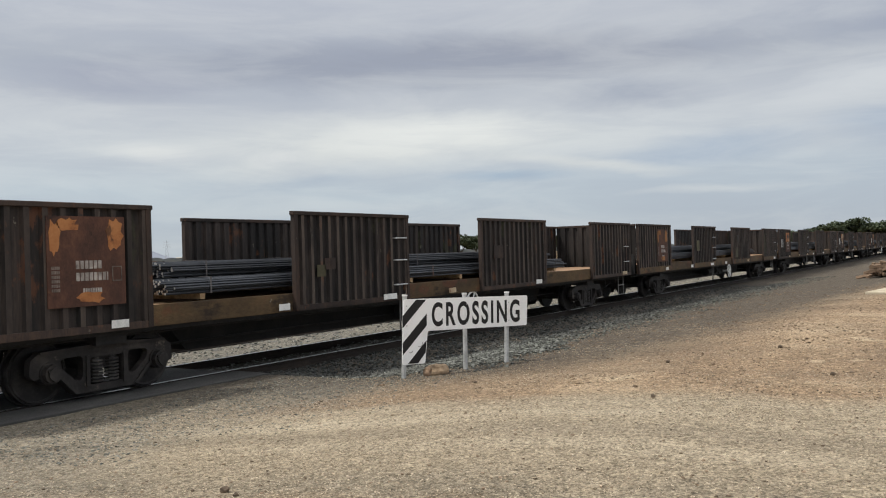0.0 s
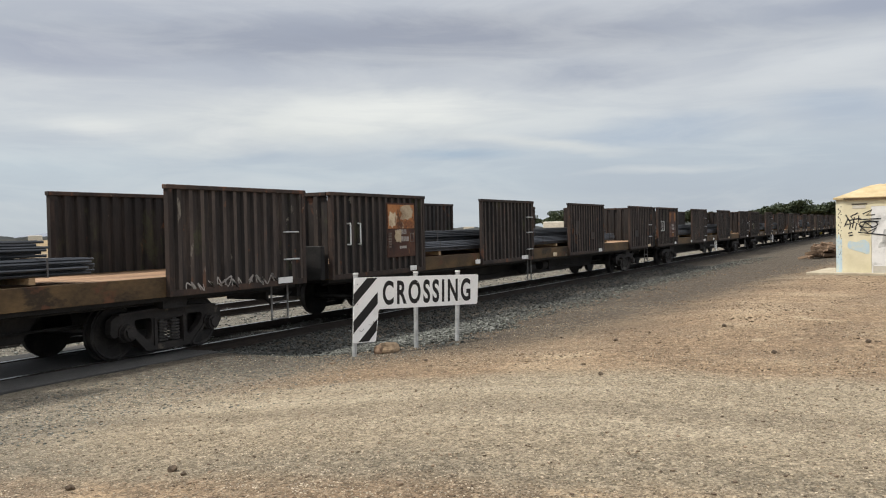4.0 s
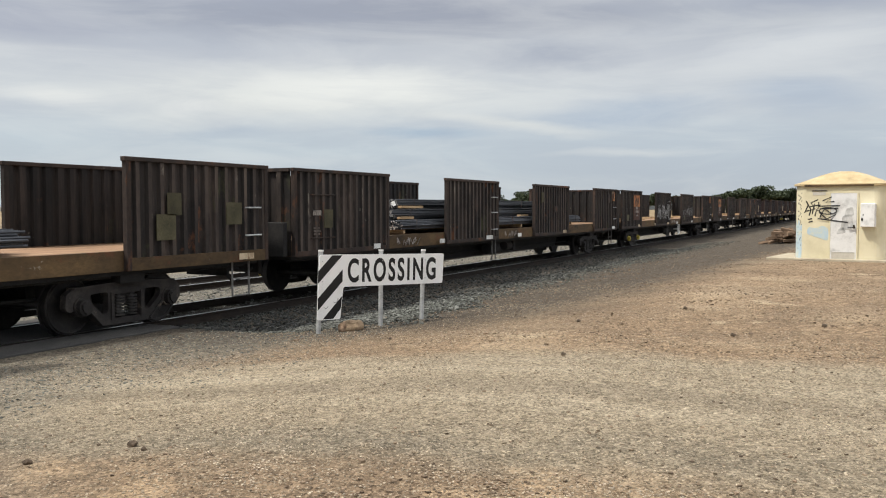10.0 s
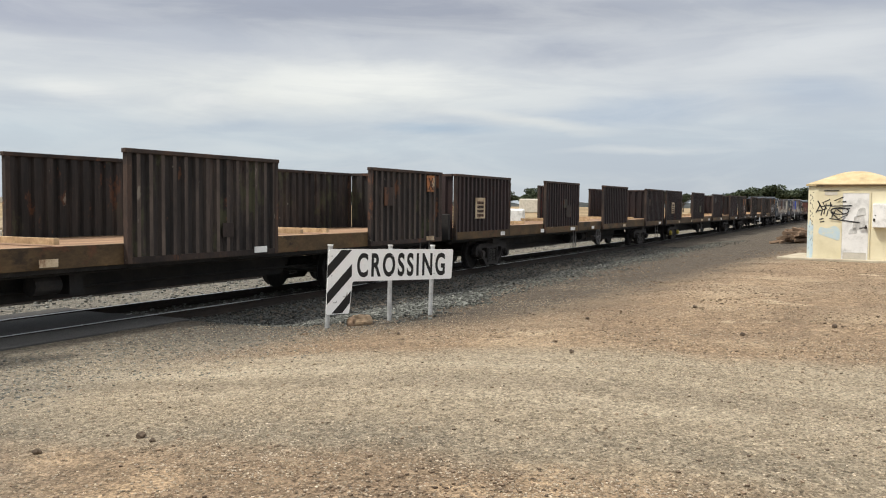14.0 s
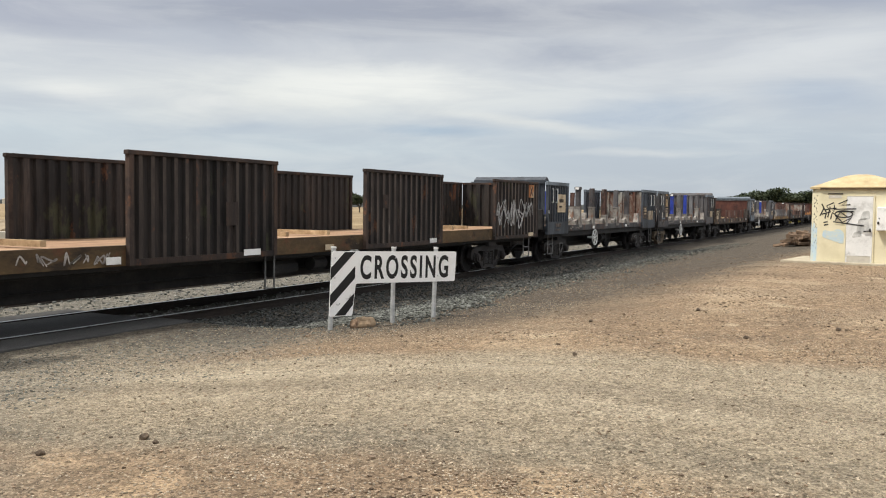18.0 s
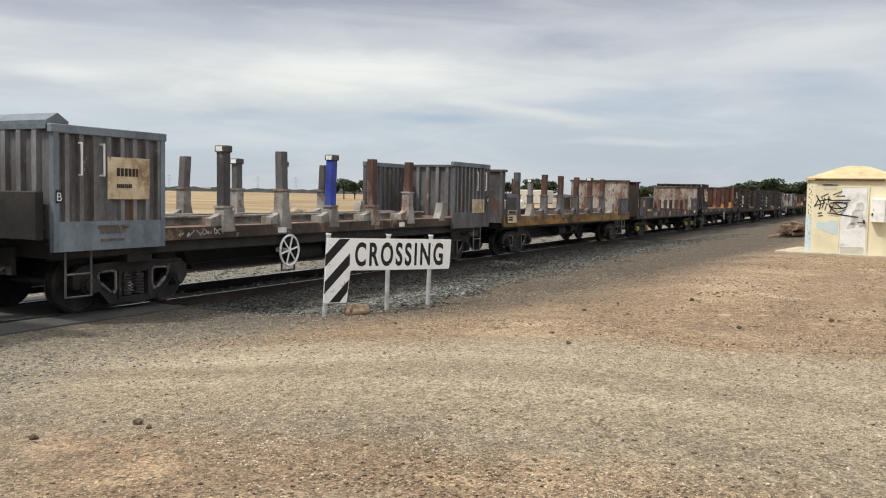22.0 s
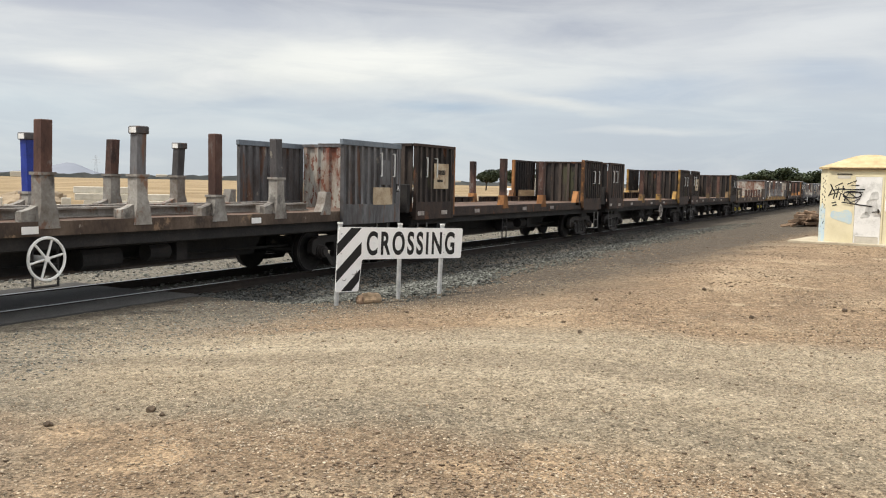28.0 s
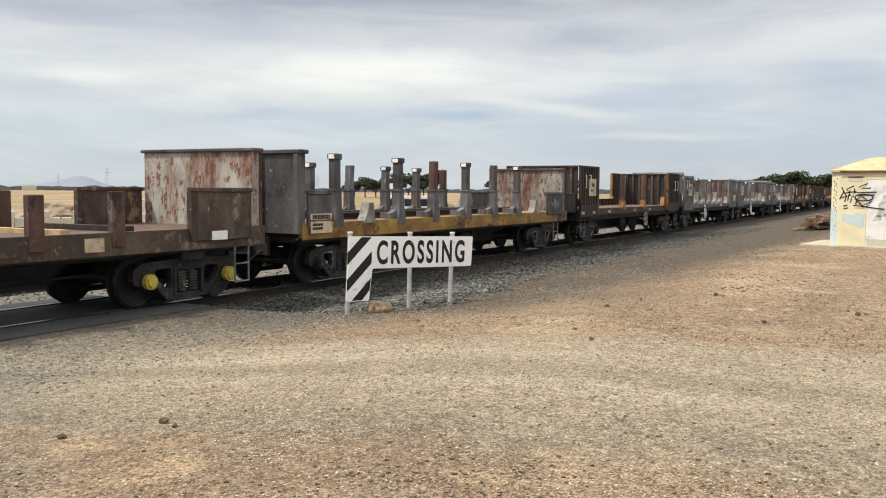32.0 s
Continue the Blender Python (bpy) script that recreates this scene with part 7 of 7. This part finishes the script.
def bundle(n_wide, n_high, length, r=0.035, seed=0, skew=0.0):
    """A slack bundle of long thin steel bars along x: fuller in the middle, with uneven ends and a sag."""
    rng = random.Random(seed)
    bm = bmesh.new()
    for j in range(n_high):
        u = (j + 0.5) / n_high
        row = max(3, round(n_wide * (0.74 + 0.26 * math.sin(math.pi * min(1.0, u * 1.25)))))
        for i in range(row):
            y = (i - (row - 1) / 2) * r * 2.04 + (r if j % 2 else 0) + rng.uniform(-0.3, 0.3) * r
            z = r + j * r * 1.78 + rng.uniform(-0.25, 0.25) * r
            d, e = rng.uniform(-0.16, 0.16), rng.uniform(-0.035, 0.035)
            drop = -0.02 * rng.random() if j == n_high - 1 else 0.0
            mid = (length * 0.5, y + skew * 0.5 + rng.uniform(-0.02, 0.02), z + 0.012 * rng.random())
            tube(bm, (d, y, z + drop), mid, r * rng.uniform(0.9, 1.0), 6, caps=False)
            tube(bm, mid, (length + d * 0.7, y + skew + e, z), r * rng.uniform(0.9, 1.0), 6, caps=False)
            for xe, ye, ze in ((d, y, z + drop), (length + d * 0.7, y + skew + e, z)):
                f = bm.faces.new([bm.verts.new((xe, ye + r * math.cos(q * math.tau / 6), ze + r * math.sin(q * math.tau / 6))) for q in range(6)])
                f.material_index = 1
    return bm


BUNDLES = {}


def load_bars(x0, layers, seed):
    """Bundles of bar on timber bearers in a long wagon that starts at x0."""
    rng = random.Random(seed)
    for lay in layers:
        dx, y, z, nw, nh, length, r = lay
        key = (nw, nh, length, r)
        if key not in BUNDLES:
            BUNDLES[key] = mesh_of("bar_bundle", bundle(nw, nh, length, r, len(BUNDLES), 0.03), [BAR_STEEL, BAR_END])
        ob = tagged(new("bar_bundle"), "bundle of dark round steel bars lying in the open wagon", "steel bars", "steel bundles")
        ob.location = (x0 + dx, TRACK_Y + y, z)
        rods = tagged(new("bundle_core", BUNDLES[key]), kind="stuff")
        rods.parent = ob
        TRAIN.append((ob, x0 + dx))
        for k in (0.8, length * 0.3, length * 0.5, length * 0.7, length - 0.8):
            bm = bmesh.new()
            wd, ht = nw * r * 1.03, nh * r * 1.8 + r * 0.4
            for a, b, c, d in ((-wd, wd, -0.004, 0.004), (-wd, wd, ht, ht + 0.008), (-wd - 0.008, -wd, 0, ht), (wd, wd + 0.008, 0, ht)):
                box(bm, k, k + 0.03, a, b, c, d)
            part("strap", bm, GREY_DARK, ob)


def dunnage(x0, seed):
    """Pale timbers and white end tags among the stacked bundles."""
    rng = random.Random(seed)
    for dx, y, z, ln in ((4.9, -1.0, 1.61, 0.7), (5.4, -0.75, 1.885, 1.2), (13.0, -1.0, 1.60, 0.8)):
        ob = tagged(piece("timber_bearer", [(0, ln, -0.05, 0.05, 0, 0.06)], TIMBER, None), "pale timber dunnage lying between steel bundles", "timber", "timber bearers")
        ob.location = (x0 + dx, TRACK_Y + y, z)
        TRAIN.append((ob, x0 + dx))
    for dx, y, z in ((4.92, -0.75, 1.66), (4.88, -0.35, 1.70), (4.95, 0.1, 1.68), (5.62, -0.45, 1.93), (4.05, -1.0, 1.42), (5.66, -0.1, 1.95)):
        ob = tagged(piece("end_tag", [(0, 0.015, -0.07, 0.07, 0, 0.13)], WHITE_PAINT, None), "white tag on the end of a steel bundle", "tag", "bundle tags")
        ob.matrix_basis = pose(x0 + dx, TRACK_Y + y, z, rng.uniform(-25, 25), 0, 0)
        TRAIN.append((ob, x0 + dx))


def bearers(x0, at, z, seed):
    rng = random.Random(seed)
    for dx in at:
        ob = tagged(piece("timber_bearer", [(-0.05, 0.05, -1.15, 1.15, 0, 0.09)], TIMBER, None), "pale timber bearer across the wagon floor", "timber", "timber bearers")
        ob.location = (x0 + dx, TRACK_Y, z)
        TRAIN.append((ob, x0 + dx))


LONG_LABEL = "long rusted open wagon with ribbed sides"
for k in range(-1, 13):
    x0 = 4.80 + 24.68 * k
    kw = dict(plate_mat=BROWN_PLATE, plate_kind=0, seed=k + 1)
    if k in (2, 3, 8, 9):
        kw.update(plate_kind=1)
    if k in (10, 11):
        kw.update(plate_kind=3)
    if k == 5:
        kw.update(plate_kind=2)
    kw.update(low_sill=k in (1, 6, 10, 11), cross_plate=k in (7, 8, 9, 12), sill_marks={2: [(20.7, 23.0)], 5: [(4.4, 5.6)], 8: [(10.6, 12.9)], 12: [(4.9, 6.6)], 7: [(4.2, 5.4), (11.0, 12.0)]}.get(k, ()))
    if k in (7,):
        kw.update(caps="yellow", plate_kind=2)
    if k in (8, 11):
        kw.update(caps="yellow")
    if k == 6:
        kw.update(graffiti=[(0.4, 1.6, 1.0, 1.7)])
    if k == 8:
        kw.update(graffiti=[(7.0, 9.9, 1.2, 2.2), (7.1, 9.7, 1.2, 2.1), (13.8, 16.8, 1.2, 2.0)])
    if k == 12:
        kw.update(graffiti=[(20.5, 23.4, 1.2, 2.2), (20.6, 23.2, 1.3, 2.1)], sill=SILL_OCHRE)
    if k >= 9:
        kw.update(rib=MAROON if k in (10, 11) else RUST_RIB, rungs_on=0)
    place(long_wagon(LONG_LABEL + (", loaded with steel bar" if -1 <= k <= 7 else ", empty"), **kw), x0)
    if -1 <= k <= 7:
        z = 1.35
        rng = random.Random(60 + k)
        lay = []
        for tier in range(3 if k in (6, 7) else 2):
            n = (4, 3, 2)[tier]
            for b in range(n):
                y = (b - (n - 1) / 2) * 0.62 + rng.uniform(-0.03, 0.03)
                start = 4.3 + (0.0, 0.75, 1.5)[tier] + rng.uniform(-0.2, 0.45) if k in (5, 6, 7) else 4.05 + 0.1 * tier + rng.uniform(-0.15, 0.3)
                stop = (18.9, 18.6, 18.2)[tier] + rng.uniform(-0.2, 0.3)
                lay.append((round(start, 1), y, z + tier * 0.262, 12, 6, round(stop - start, 1), 0.0225))
        load_bars(x0, lay, k)
        if k in (5, 6, 7):
            dunnage(x0, k)
        bearers(x0, (4.9, 7.6, 10.8, 12.9, 15.6, 18.2), 1.258, k)
        if k == 4:
            for dy in (0.15, 0.55):
                ob = tagged(piece("timber_bearer", [(0, 2.2, -0.06, 0.06, 0, 0.14 + dy * 0.15)], TIMBER, None, bevel=0.008), "long pale timber lying along the wagon floor", "timber", "timber bearers")
                ob.location = (x0 + 18.7 + dy, TRACK_Y - 0.9 + dy, 1.228)
                TRAIN.append((ob, x0 + 18.7 + dy))
    else:
        bearers(x0, (4.6, 5.5, 11.0, 12.4, 18.2, 19.1), 1.258, k)

GREY_LABEL = "weathered grey flat wagon with ribbed end boxes and tall stanchions"
BROWN_LABEL = "rusty flat wagon with ribbed end boxes and posts"
LOW_LABEL = "rusty flat wagon with bulkheads and short posts"
place(stanchion_wagon("blackened blue-grey flat wagon with ribbed end boxes and tall stanchions", 1, "Ddrgd", "ddbgr", paint=STEEL_BLUE), 325.7)
place(stanchion_wagon(GREY_LABEL, 2, "Bgbgd", "ggdrD", paint=GREY_DARK), 341.2)
place(low_wagon(LOW_LABEL + ", red rear sheet", 3, trail=RUST_RED), 356.98)
place(stanchion_wagon(GREY_LABEL, 4, "DgBrr", "dgDDd"), 372.7)
place(yellow_wagon("grey stanchion wagon on a worn yellow frame", 5), 388.7)
place(low_wagon(LOW_LABEL + ", yellow axle caps", 6, caps="yellow", side=GREY_DARK), 404.6)
place(two_post_wagon(BROWN_LABEL, 7, graffiti=True, inner=RUST_RED), 420.1)
place(deep_wagon("dark brown open wagon with long ribbed bodies", 8), 435.6)
place(deep_wagon("dark brown open wagon with long ribbed bodies on a yellow frame", 9, sill=SILL_YELLOW), 451.0)
place(stanchion_wagon(GREY_LABEL, 11, "GrGrd", "gdBrD", posts=(3.8, 5.45, 7.12, 8.83, 10.48)), 466.4)
place(two_post_wagon(BROWN_LABEL, 12), 481.9)
place(two_post_wagon(BROWN_LABEL + " and yellow edges", 13, edge=SILL_YELLOW, number=False), 497.4)
place(two_post_wagon(BROWN_LABEL + " and ochre edges", 14, edge=SILL_OCHRE), 512.7)
place(low_wagon(LOW_LABEL + ", pale rust-streaked rear sheet", 15, caps="yellow"), 527.95)
place(yellow_wagon("grey stanchion wagon on a worn yellow frame, scrawled rear sheet", 16), 543.5)
x0 = 559.2
for k, make in enumerate((two_post_wagon, stanchion_wagon, stanchion_wagon, stanchion_wagon, two_post_wagon, deep_wagon, two_post_wagon, stanchion_wagon)):
    place(make({two_post_wagon: BROWN_LABEL, stanchion_wagon: GREY_LABEL, deep_wagon: "dark brown open wagon with long ribbed bodies"}[make], 20 + k), x0)
    x0 += 15.65


# ---- movement ----
def run_at(t):
    return float(np.interp(t, [r[0] for r in RUN], [r[1] for r in RUN]))


def motions():
    for ob, x0 in TRAIN:
        loc = ob.location.copy()
        turn = ob.rotation_euler.to_matrix().to_4x4()
        walk(ob, [(t, Matrix.Translation((x0 - s, loc.y, loc.z)) @ turn) for t, s in RUN])
    # one turn of the wheels for all, keyed on the first pair and shared
    times = [i / FPS for i in range(int(32 * FPS) + 1)]
    first = {}
    for ob in scene.objects:
        kind = ob.name.split(".")[0]
        if kind not in ("front_wheelset", "rear_wheelset"):
            continue
        if kind not in first:
            walk(ob, [(t, pose(*ob.location, 0, 0, 0) @ Matrix.Rotation(-run_at(t) / WHEEL_R, 4, "Y")) for t in times])
            first[kind] = ob
        else:
            ob.rotation_mode = "QUATERNION"
            data = ob.animation_data_create()
            data.action = first[kind].animation_data.action
            data.action_slot = first[kind].animation_data.action_slot


motions()
